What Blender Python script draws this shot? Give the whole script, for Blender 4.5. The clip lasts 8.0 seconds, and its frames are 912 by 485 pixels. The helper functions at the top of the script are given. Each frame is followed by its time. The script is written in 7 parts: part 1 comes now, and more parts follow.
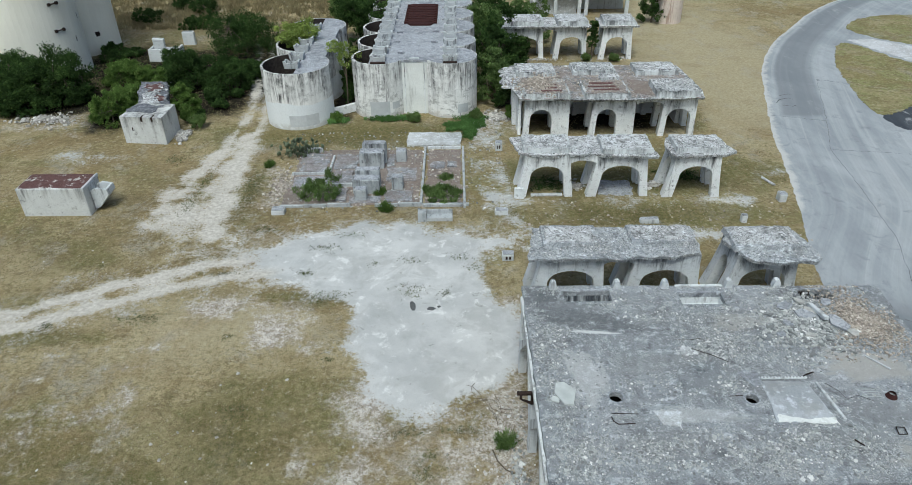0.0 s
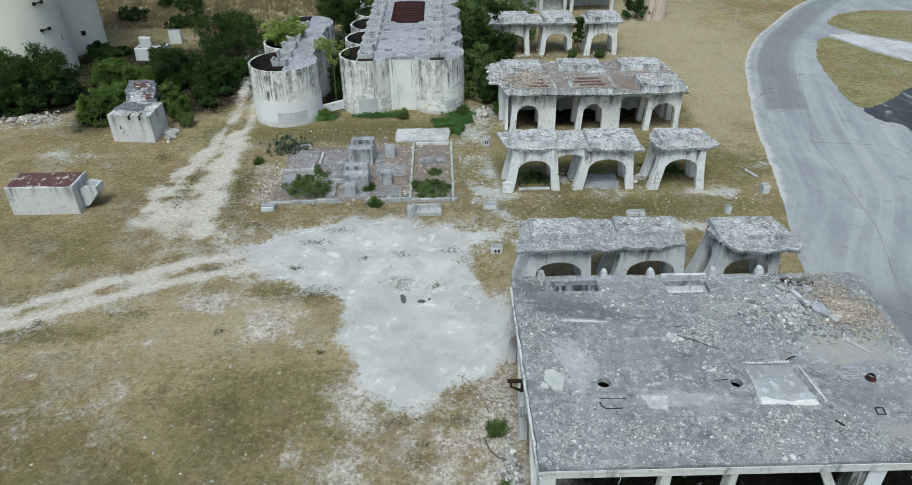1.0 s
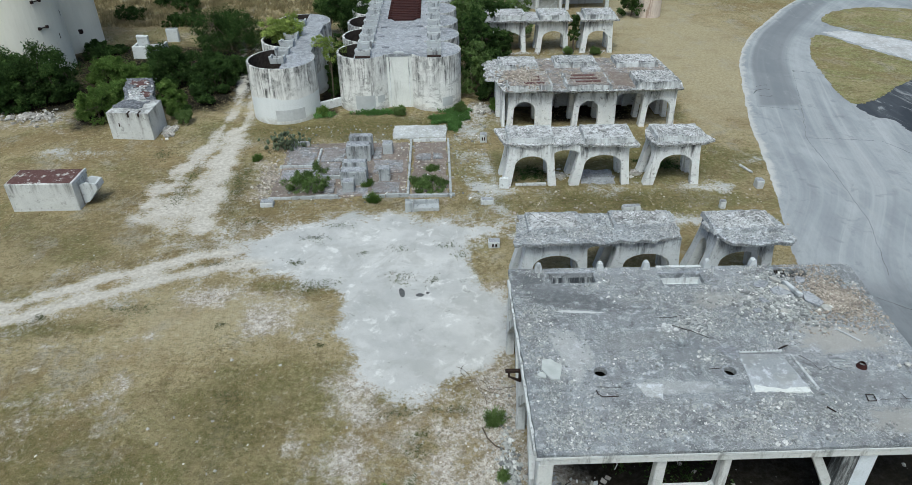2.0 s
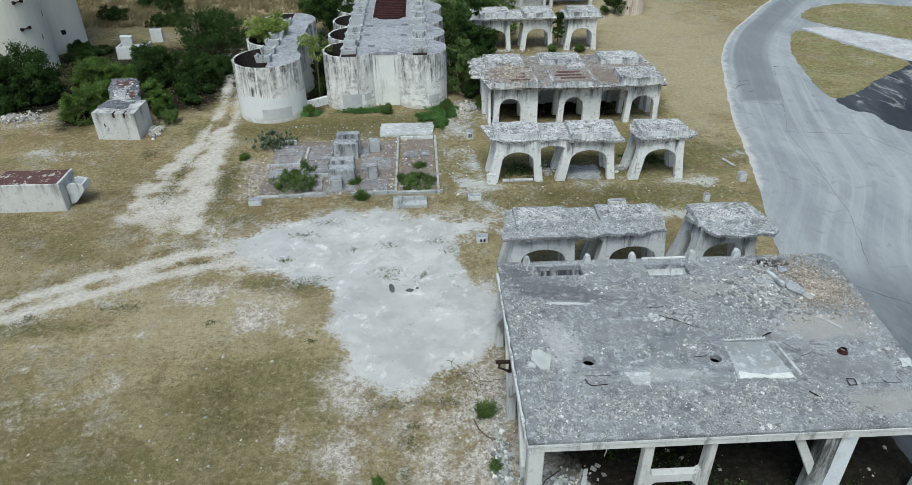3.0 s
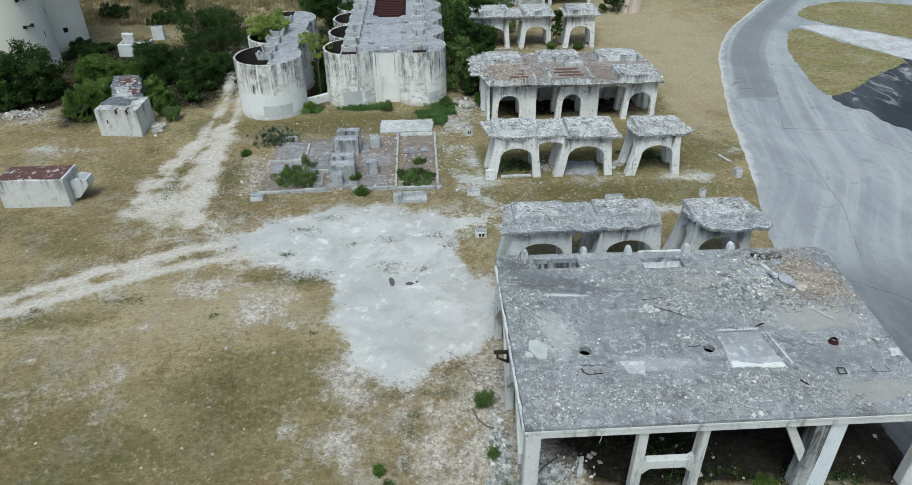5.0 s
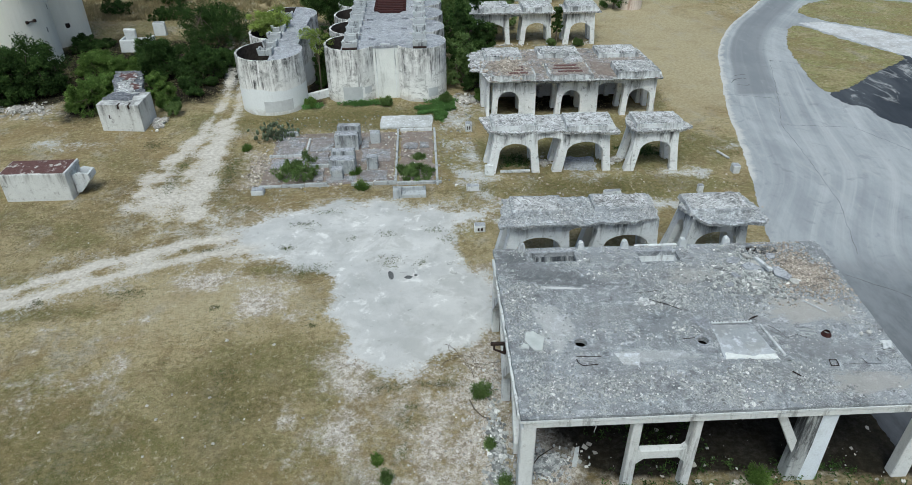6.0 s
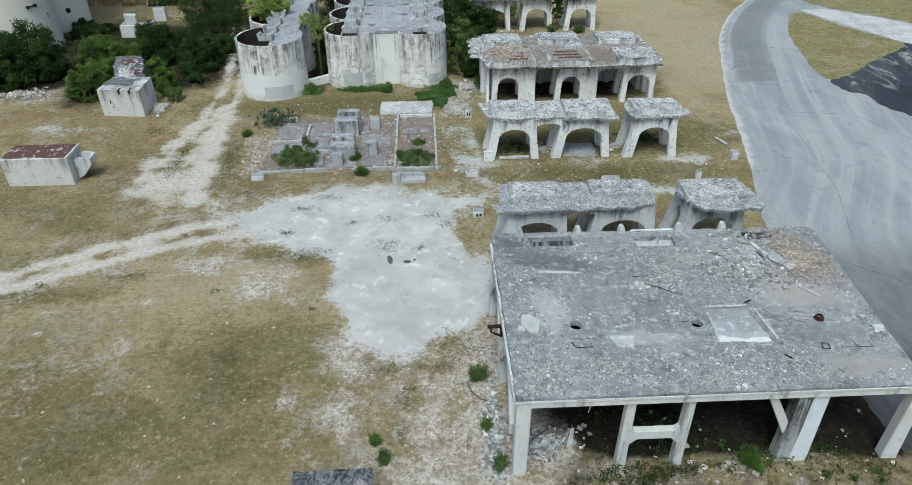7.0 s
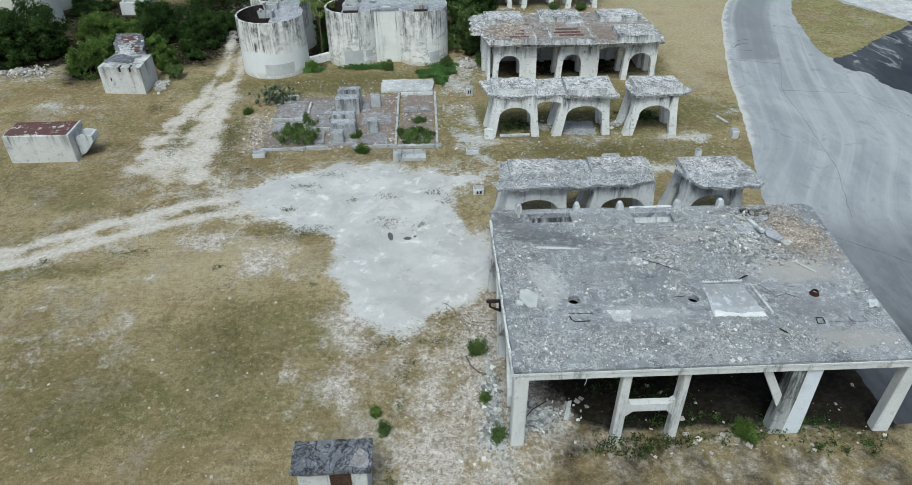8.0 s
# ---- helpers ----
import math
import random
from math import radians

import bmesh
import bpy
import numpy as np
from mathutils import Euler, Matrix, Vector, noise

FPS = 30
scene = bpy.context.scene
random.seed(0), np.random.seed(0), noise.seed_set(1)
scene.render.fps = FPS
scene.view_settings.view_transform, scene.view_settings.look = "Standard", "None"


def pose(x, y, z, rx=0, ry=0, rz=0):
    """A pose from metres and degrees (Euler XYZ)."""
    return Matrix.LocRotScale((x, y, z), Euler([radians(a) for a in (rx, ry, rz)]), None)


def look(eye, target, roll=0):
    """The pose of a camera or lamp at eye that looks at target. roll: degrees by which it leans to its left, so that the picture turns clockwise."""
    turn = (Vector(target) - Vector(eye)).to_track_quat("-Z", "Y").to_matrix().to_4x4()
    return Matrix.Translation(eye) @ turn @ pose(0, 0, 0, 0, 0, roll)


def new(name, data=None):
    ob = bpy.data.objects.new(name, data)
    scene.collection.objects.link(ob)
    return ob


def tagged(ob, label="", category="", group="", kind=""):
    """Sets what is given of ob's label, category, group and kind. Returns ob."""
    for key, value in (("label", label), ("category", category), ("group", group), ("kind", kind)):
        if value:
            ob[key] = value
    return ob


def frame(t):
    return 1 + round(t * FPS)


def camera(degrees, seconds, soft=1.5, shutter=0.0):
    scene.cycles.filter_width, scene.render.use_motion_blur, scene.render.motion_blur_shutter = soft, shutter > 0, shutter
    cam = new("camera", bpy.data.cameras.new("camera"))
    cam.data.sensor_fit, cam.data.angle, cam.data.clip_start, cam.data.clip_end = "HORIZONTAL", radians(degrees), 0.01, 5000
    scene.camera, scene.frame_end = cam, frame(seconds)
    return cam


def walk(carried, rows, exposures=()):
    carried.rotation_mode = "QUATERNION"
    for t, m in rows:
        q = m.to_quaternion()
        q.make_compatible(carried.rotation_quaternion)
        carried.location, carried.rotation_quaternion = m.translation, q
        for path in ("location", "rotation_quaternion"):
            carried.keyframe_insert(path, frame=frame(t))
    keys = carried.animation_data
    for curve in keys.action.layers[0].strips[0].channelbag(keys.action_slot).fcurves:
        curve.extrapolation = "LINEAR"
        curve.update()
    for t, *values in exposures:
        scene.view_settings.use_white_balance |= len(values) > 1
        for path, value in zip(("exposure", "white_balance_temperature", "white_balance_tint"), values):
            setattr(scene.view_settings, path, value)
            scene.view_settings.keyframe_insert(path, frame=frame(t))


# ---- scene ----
cam = camera(67.4, 8.0, 0.5)
PATH = [
    (0, (-3.357, -16.495, 26.498), (-3.362, -14.814, 25.413), -0.6),
    (0.5, (-3.373, -16.83, 26.484), (-3.372, -15.151, 25.398), -0.6),
    (1, (-3.407, -17.119, 26.484), (-3.379, -15.441, 25.396), -0.6),
    (2.5, (-3.588, -17.977, 26.479), (-3.54, -16.301, 25.388), -0.6),
    (3, (-3.66, -18.206, 26.496), (-3.583, -16.532, 25.404), -0.6),
    (3.5, (-3.694, -18.396, 26.525), (-3.607, -16.723, 25.433), -0.6),
    (4, (-3.727, -18.562, 26.558), (-3.642, -16.89, 25.464), -0.6),
    (4.5, (-3.713, -18.722, 26.595), (-3.632, -17.05, 25.5), -0.6),
    (6, (-3.508, -19.38, 26.642), (-3.434, -17.712, 25.54), -0.5),
    (6.5, (-3.41, -19.586, 26.677), (-3.339, -17.926, 25.565), -0.5),
    (7, (-3.343, -19.802, 26.678), (-3.274, -18.154, 25.547), -0.4),
    (7.5, (-3.25, -20.024, 26.646), (-3.185, -18.392, 25.491), -0.4),
    (8, (-3.243, -20.222, 26.631), (-3.181, -18.606, 25.455), -0.4),
]
walk(cam, [(t, look(eye, target, roll)) for t, eye, target, roll in PATH], [(0.0, -0.08, 5710, -2), (8.0, -0.04, 5710, -2)])

# ---- light ----
world = bpy.data.worlds.new("sky")
scene.world = world
world.use_nodes = True
wn = world.node_tree
sky = wn.nodes.new("ShaderNodeTexSky")
sky.sky_type = "NISHITA"
sky.sun_disc = False
SUN_EL, SUN_AZ = 61.0, 194.0
sky.sun_elevation = radians(SUN_EL)
sky.sun_rotation = radians(SUN_AZ)
sky.dust_density = 7.0
sky.air_density = 1.0
wn.links.new(sky.outputs[0], wn.nodes["Background"].inputs[0])
wn.nodes["Background"].inputs[1].default_value = 0.096
sun_data = bpy.data.lights.new("sun", "SUN")
sun_data.energy = 1.75
sun_data.angle = radians(22)
sun_data.color = (1.0, 0.93, 0.83)
sun = new("sun", sun_data)
_az = radians(SUN_AZ)
_sd = Vector((math.sin(_az) * math.cos(radians(SUN_EL)), math.cos(_az) * math.cos(radians(SUN_EL)), math.sin(radians(SUN_EL))))
sun.matrix_world = look(_sd * 200, (0, 0, 0))


# ---- materials ----
class Mat:
    """A node material with short calls for its nodes."""

    def __init__(self, name, rough=0.9):
        self.m = bpy.data.materials.new(name)
        self.m.use_nodes = True
        self.t = self.m.node_tree
        self.b = self.t.nodes["Principled BSDF"]
        self.b.inputs["Roughness"].default_value = rough
        self.b.inputs["Specular IOR Level"].default_value = 0.25
        self.geo = self.t.nodes.new("ShaderNodeNewGeometry")
        self.pos = self.geo.outputs["Position"]

    def put(self, socket, v):
        if isinstance(v, (int, float)):
            socket.default_value = v
        elif isinstance(v, tuple):
            socket.default_value = (*v, 1.0) if len(socket.default_value) == 4 and len(v) == 3 else v
        else:
            self.t.links.new(v, socket)

    def op(self, kind, a, b=0.0, clamp=False):
        n = self.t.nodes.new("ShaderNodeMath")
        n.operation, n.use_clamp = kind, clamp
        self.put(n.inputs[0], a), self.put(n.inputs[1], b)
        return n.outputs[0]

    def scaled(self, s, shift=(0, 0, 0)):
        n = self.t.nodes.new("ShaderNodeMapping")
        self.put(n.inputs["Vector"], self.pos)
        n.inputs["Scale"].default_value = s
        n.inputs["Location"].default_value = shift
        return n.outputs[0]

    def noise(self, scale, detail=4.0, rough=0.6, vec=None, warp=0.0):
        n = self.t.nodes.new("ShaderNodeTexNoise")
        self.put(n.inputs["Vector"], vec if vec is not None else self.pos)
        n.inputs["Scale"].default_value, n.inputs["Detail"].default_value = scale, detail
        n.inputs["Roughness"].default_value, n.inputs["Distortion"].default_value = rough, warp
        return n.outputs[0]

    def cells(self, scale, feature="F1", vec=None, out="Distance"):
        n = self.t.nodes.new("ShaderNodeTexVoronoi")
        n.feature = feature
        self.put(n.inputs["Vector"], vec if vec is not None else self.pos)
        n.inputs["Scale"].default_value = scale
        return n.outputs[out]

    def step(self, v, lo, hi, a=0.0, b=1.0):
        n = self.t.nodes.new("ShaderNodeMapRange")
        n.interpolation_type = "SMOOTHSTEP"
        self.put(n.inputs[0], v)
        for i, k in enumerate((lo, hi, a, b)):
            n.inputs[i + 1].default_value = k
        return n.outputs[0]

    def mix(self, fac, a, b, kind="MIX"):
        n = self.t.nodes.new("ShaderNodeMix")
        n.data_type, n.blend_type = "RGBA", kind
        self.put(n.inputs[0], fac), self.put(n.inputs[6], a), self.put(n.inputs[7], b)
        return n.outputs[2]

    def attr(self, name):
        n = self.t.nodes.new("ShaderNodeAttribute")
        n.attribute_name = name
        return n.outputs["Fac"]

    def part_z(self, vec=None):
        n = self.t.nodes.new("ShaderNodeSeparateXYZ")
        self.put(n.inputs[0], vec if vec is not None else self.pos)
        return n.outputs[2]

    def done(self, colour, bump=None, strength=0.4, dist=0.03, rough=None):
        self.put(self.b.inputs["Base Color"], colour)
        if rough is not None:
            self.put(self.b.inputs["Roughness"], rough)
        if bump is not None:
            n = self.t.nodes.new("ShaderNodeBump")
            n.inputs["Strength"].default_value, n.inputs["Distance"].default_value = strength, dist
            self.put(n.inputs["Height"], bump)
            self.t.links.new(n.outputs[0], self.b.inputs["Normal"])
        return self.m


def cool(c, b=1.09):
    """The bluish cast of old concrete."""
    return (c[0] * 0.96, c[1], min(c[2] * b, 0.95))


def wall_concrete(name, clean, dark, streak=0.5, low=None, lichen=0.3, high=None):
    """Painted or raw concrete with rain streaks running down, casting lines, patches and pits.
    low: a smoother repainted band under that height; high: the height of the wet top edge from which the stains run."""
    k = Mat(name)
    clean, dark = cool(clean, 1.05), cool(dark)
    fine, mid = k.noise(11.0, 5.0, 0.72), k.noise(1.7, 5.0, 0.7)
    big = k.noise(0.4, 4.0, 0.6)
    col = k.mix(k.step(big, 0.35, 0.68), clean, tuple(c * 0.88 for c in clean))
    col = k.mix(k.step(mid, 0.52, 0.7, 0, 0.28), col, tuple(c * 0.62 for c in clean))
    s = k.noise(1.0, 6.0, 0.72, k.scaled((1.15, 1.15, 0.12)))
    s2 = k.noise(1.0, 6.0, 0.75, k.scaled((3.6, 3.6, 0.5)))
    run = k.op("MULTIPLY", k.step(s, 0.52, 0.62) if high is None else k.step(s, 0.56, 0.68, 0, 0.8), k.step(s2, 0.38, 0.56))
    if high is not None:
        drop = k.op("ADD", k.part_z(), k.op("MULTIPLY", k.op("SUBTRACT", s, 0.5), 9.0))
        run = k.op("MAXIMUM", run, k.op("MULTIPLY", k.step(drop, high - 1.9, high + 0.6), k.step(s2, 0.30, 0.56)))
    lifts = k.noise(1.0, 5.0, 0.72, k.scaled((0.8, 0.8, 3.6)))
    run = k.op("MAXIMUM", run, k.op("MULTIPLY", k.step(lifts, 0.57, 0.68), 0.7 if low or high and high > 4.5 else 0.22))
    run = k.op("MULTIPLY", run, streak)
    if low is not None:
        edge = k.op("ADD", k.part_z(), k.op("MULTIPLY", k.op("SUBTRACT", k.noise(0.22, 2.0), 0.5), 1.6))
        run = k.op("MULTIPLY", run, k.step(edge, low - 0.08, low + 0.1, 0.10, 1.0))
        col = k.mix(k.step(edge, low - 0.05, low + 0.05), (clean[0] * 0.80, clean[1] * 0.83, clean[2] * 0.85), col)
    col = k.mix(run, col, dark)
    pits = k.op("MULTIPLY", k.step(k.noise(2.6, 6.0, 0.78), 0.55, 0.68), lichen)
    col = k.mix(pits, col, tuple(c * 1.3 for c in dark))
    col = k.mix(k.step(fine, 0.35, 0.75, 0.0, 0.16), col, dark)
    return k.done(col, k.op("ADD", fine, mid), 0.5, 0.04)


WHITE_WALL = wall_concrete("weathered_white_concrete", (0.93, 0.92, 0.90), (0.055, 0.055, 0.055), 1.0, None, 0.75, 4.3)
PLINTH_SIDE = wall_concrete("lichened_plinth_side", (0.74, 0.74, 0.725), (0.055, 0.055, 0.055), 0.85, None, 0.9, 5.1)
EDGE_WALL = wall_concrete("bleached_slab_edge", (0.86, 0.86, 0.85), (0.05, 0.05, 0.05), 1.0, None, 1.0, 3.6)
RUSTY_WALL = wall_concrete("rust_stained_render", (0.74, 0.63, 0.55), (0.30, 0.18, 0.12), 0.7, None, 0.5)
GREY_WALL = wall_concrete("stained_grey_concrete", (0.72, 0.73, 0.735), (0.065, 0.07, 0.075), 1.0, None, 0.55, 4.2)


def silo_concrete(name, low=None, lifts=0.8, runs=0.8):
    """White-washed slip-formed concrete: soot blots in lifts, thin black runs from the rim, and below the height low a fresh bluish coat."""
    k = Mat(name)
    white, soot = (0.92, 0.925, 0.925), (0.065, 0.067, 0.07)
    z = k.part_z()
    fine, big = k.noise(9.0, 5.0, 0.72), k.noise(0.5, 5.0, 0.65)
    col = k.mix(k.step(big, 0.36, 0.64, 0, 0.7), white, (0.72, 0.73, 0.725))
    band = k.noise(1.0, 6.0, 0.75, k.scaled((1.1, 1.1, 2.6), (4, 0, 0)))
    blot = k.noise(0.9, 6.0, 0.75, k.scaled((1, 1, 1), (0, 19, 0)), 0.5)
    a = k.op("MULTIPLY", k.step(band, 0.47, 0.60), k.step(blot, 0.40, 0.58))
    run = k.noise(1.0, 5.0, 0.7, k.scaled((1.7, 1.7, 0.13)), 0.4)
    hair = k.noise(1.0, 4.0, 0.7, k.scaled((7.0, 7.0, 0.9), (3, 3, 0)))
    fall = k.op("ADD", z, k.op("MULTIPLY", k.op("SUBTRACT", k.noise(1.0, 5.0, 0.7, k.scaled((1.1, 1.1, 0.05), (8, 1, 0))), 0.5), 13.0))
    b = k.op("MULTIPLY", k.step(fall, 1.6, 4.8), k.op("MULTIPLY", k.step(run, 0.36, 0.52), k.step(hair, 0.30, 0.62, 0.35, 1.0)))
    c = k.op("MULTIPLY", k.step(run, 0.53, 0.62), k.step(hair, 0.36, 0.55))
    b = k.op("MULTIPLY", b, k.step(blot, 0.36, 0.58, 0.25, 1.0))
    dirt = k.op("MAXIMUM", k.op("MULTIPLY", a, lifts), k.op("MULTIPLY", k.op("MAXIMUM", b, k.op("MULTIPLY", c, 0.6)), runs))
    if low is not None:
        edge = k.op("ADD", z, k.op("MULTIPLY", k.op("SUBTRACT", k.noise(0.22, 2.0), 0.5), 1.6))
        dirt = k.op("MULTIPLY", dirt, k.step(edge, low - 0.08, low + 0.1, 0.06, 1.0))
        col = k.mix(k.step(edge, low - 0.05, low + 0.05), (0.82, 0.855, 0.885), col)
    foot = k.op("ADD", z, k.op("MULTIPLY", k.op("SUBTRACT", blot, 0.5), 3.0))
    col = k.mix(dirt, col, soot)
    col = k.mix(k.step(foot, 0.7, -0.2, 0, 0.5), col, (0.36, 0.33, 0.28))
    col = k.mix(k.step(fine, 0.42, 0.75, 0, 0.22), col, (0.30, 0.30, 0.30))
    return k.done(col, k.op("ADD", fine, blot), 0.5, 0.04)


SILO_LOW = silo_concrete("banded_silo_concrete", 2.35, 0.4, 1.0)
SILO_WALL = silo_concrete("silo_concrete", None, 0.55, 1.0)


def tower_render(name):
    """Clean cream-white render with faint washed stains and hair marks."""
    k = Mat(name)
    wash, mark = k.noise(1.0, 5.0, 0.6, k.scaled((0.35, 0.35, 0.08))), k.noise(1.0, 5.0, 0.7, k.scaled((2.5, 2.5, 0.5)))
    fine = k.noise(8.0, 4.0, 0.7)
    col = k.mix(k.step(wash, 0.35, 0.70), (0.96, 0.945, 0.86), (0.86, 0.845, 0.76))
    col = k.mix(k.step(mark, 0.60, 0.74, 0, 0.35), col, (0.50, 0.48, 0.42))
    return k.done(k.mix(k.step(fine, 0.45, 0.8, 0, 0.10), col, (0.6, 0.58, 0.52)), fine, 0.2, 0.02)


TOWER_WALL = tower_render("tower_render")
BOX_WALL = wall_concrete("pale_block_concrete", (0.70, 0.705, 0.70), (0.11, 0.108, 0.10), 0.55, None, 0.5)
HUT_WALL = wall_concrete("flaking_hut_render", (0.74, 0.73, 0.70), (0.10, 0.095, 0.088), 0.75, None, 0.6, 3.1)
MACHINE = wall_concrete("streaked_machine_base", (0.52, 0.53, 0.53), (0.07, 0.072, 0.072), 1.0, None, 0.8, 1.9)
CREAM = wall_concrete("smooth_cream_concrete", (0.90, 0.89, 0.84), (0.25, 0.24, 0.21), 0.35, None, 0.05)
CHUTE = wall_concrete("grey_chute_concrete", (0.60, 0.605, 0.60), (0.08, 0.08, 0.08), 0.8, None, 0.7)
COLUMN = wall_concrete("column_concrete", (0.76, 0.76, 0.745), (0.13, 0.125, 0.12), 0.6, None, 0.35)
PIER_PAINT = wall_concrete("bluish_white_paint", (0.80, 0.84, 0.89), (0.16, 0.165, 0.17), 0.35, None, 0.1)


def top_concrete(name, base, pale, dark, brown=0.0, lichen=0.8, grit=0.45, gravel=0.0, veins=1.0, stains=()):
    """Concrete seen from above: black lichen in blots and wandering lines, pale scuffs and a little dirt.
    stains: soft-edged old spills and worn places, each with its centre, reach, turn, colour and strength."""
    k = Mat(name)
    base, pale, dark = cool(base), cool(pale), cool(dark)
    a = k.noise(0.5, 5.0, 0.62)
    b = k.noise(2.4, 6.0, 0.75)
    c = k.noise(14.0, 4.0, 0.7)
    broad = k.noise(0.17, 4.0, 0.55, k.scaled((1, 1, 1), (12, 44, 0)), 0.8)
    col = k.mix(k.step(a, 0.38, 0.62), base, tuple(v * 0.70 for v in base))
    col = k.mix(k.step(broad, 0.38, 0.62, 0, 0.6), col, k.mix(0.45, base, pale))
    col = k.mix(k.step(b, 0.51, 0.61, 0, 0.85), col, pale)
    blot = k.step(k.noise(1.4, 7.0, 0.78, k.scaled((1, 1, 1), (9, 3, 5))), 0.52, 0.62)
    vein = k.op("ABSOLUTE", k.op("SUBTRACT", k.noise(1.1, 4.0, 0.6, k.scaled((1, 1, 1), (2, 13, 0)), 2.5), 0.5))
    wide = k.op("MULTIPLY", k.step(vein, 0.045, 0.012), k.step(c, 0.30, 0.50, 0.35 * veins, veins))
    col = k.mix(k.op("MULTIPLY", k.op("MAXIMUM", blot, wide), lichen), col, dark)
    if brown:
        col = k.mix(k.op("MULTIPLY", k.step(k.noise(0.7, 5.0, 0.65, k.scaled((1, 1, 1), (31, 7, 0))), 0.38, 0.58), brown), col, k.mix(k.step(c, 0.4, 0.65), (0.20, 0.15, 0.125), (0.36, 0.29, 0.25)))
    col = k.mix(k.step(c, 0.42, 0.72, 0, grit), col, dark)
    col = k.mix(k.step(k.noise(30.0, 3.0, 0.7), 0.55, 0.75, 0, grit), col, pale)
    height = k.op("ADD", b, c)
    if gravel:
        # a carpet of small chips, thicker in drifts
        drift = k.op("ADD", k.noise(0.32, 5.0, 0.65, k.scaled((1, 1, 1), (70, 9, 0)), 0.6), k.op("MULTIPLY", k.noise(2.0, 4.0, 0.7), 0.35))
        m = k.op("MULTIPLY", k.op("MULTIPLY", k.step(drift, 0.60, 0.80), k.step(k.noise(4.5, 4.0, 0.75), 0.40, 0.56)), gravel)
        wob = k.scaled((1, 1, 1))
        tone = k.cells(31.0, "F1", wob, "Color")
        small = k.cells(74.0, "F1", wob, "Color")
        sep, sep2 = k.t.nodes.new("ShaderNodeSeparateColor"), k.t.nodes.new("ShaderNodeSeparateColor")
        k.put(sep.inputs[0], tone), k.put(sep2.inputs[0], small)
        v = k.op("ADD", k.op("MULTIPLY", sep.outputs[0], 0.55), k.op("MULTIPLY", sep2.outputs[0], 0.45))
        stones = k.mix(k.step(v, 0.20, 0.80), tuple(q * 0.38 for q in base), tuple(min(q * 1.25, 0.88) for q in pale))
        stones = k.mix(k.step(k.cells(31.0, "F1", wob), 0.45, 0.75, 0, 0.6), stones, dark)
        col = k.mix(m, col, stones)
        height = k.op("SUBTRACT", height, k.op("MULTIPLY", m, k.op("MULTIPLY", k.cells(31.0, "F1", wob), 0.8)))
    for cx, cy, rx, ry, turn, tint, strength in stains:
        n = k.t.nodes.new("ShaderNodeMapping")
        n.vector_type = "TEXTURE"
        k.put(n.inputs["Vector"], k.pos)
        n.inputs["Location"].default_value, n.inputs["Rotation"].default_value = (cx, cy, 5.0), (0, 0, radians(turn))
        n.inputs["Scale"].default_value = (rx, ry, 5.0)
        far = k.t.nodes.new("ShaderNodeVectorMath")
        far.operation = "LENGTH"
        k.put(far.inputs[0], n.outputs[0])
        near = k.op("ADD", far.outputs["Value"], k.op("MULTIPLY", k.op("SUBTRACT", k.noise(1.0, 6.0, 0.7, n.outputs[0], 0.8), 0.5), 2.6))
        near = k.op("ADD", near, k.op("MULTIPLY", k.op("SUBTRACT", b, 0.5), 1.2))
        col = k.mix(k.step(near, 1.05, 0.55, 0, strength), col, tint)
    return k.done(col, height, 0.8, 0.06)


DECK = top_concrete("grey_roof_concrete", (0.44, 0.445, 0.45), (0.58, 0.585, 0.59), (0.10, 0.10, 0.105), 0.0, 0.5, 0.12)
ROOF_TOP = top_concrete("lichened_slab_top", (0.69, 0.68, 0.645), (0.92, 0.91, 0.87), (0.055, 0.054, 0.05), 0.10, 0.8, 0.25)
ROOF_DIRT = top_concrete("dirt_covered_roof", (0.44, 0.425, 0.405), (0.70, 0.69, 0.66), (0.07, 0.066, 0.062), 0.65, 0.8)
RED_DIRT = top_concrete("reddish_rubble_soil", (0.30, 0.245, 0.20), (0.46, 0.41, 0.36), (0.10, 0.085, 0.07), 0.5, 0.35, 0.6)
WET_GREY, DUST_GREY, BUFF = (0.135, 0.142, 0.152), (0.66, 0.675, 0.68), (0.43, 0.42, 0.40)
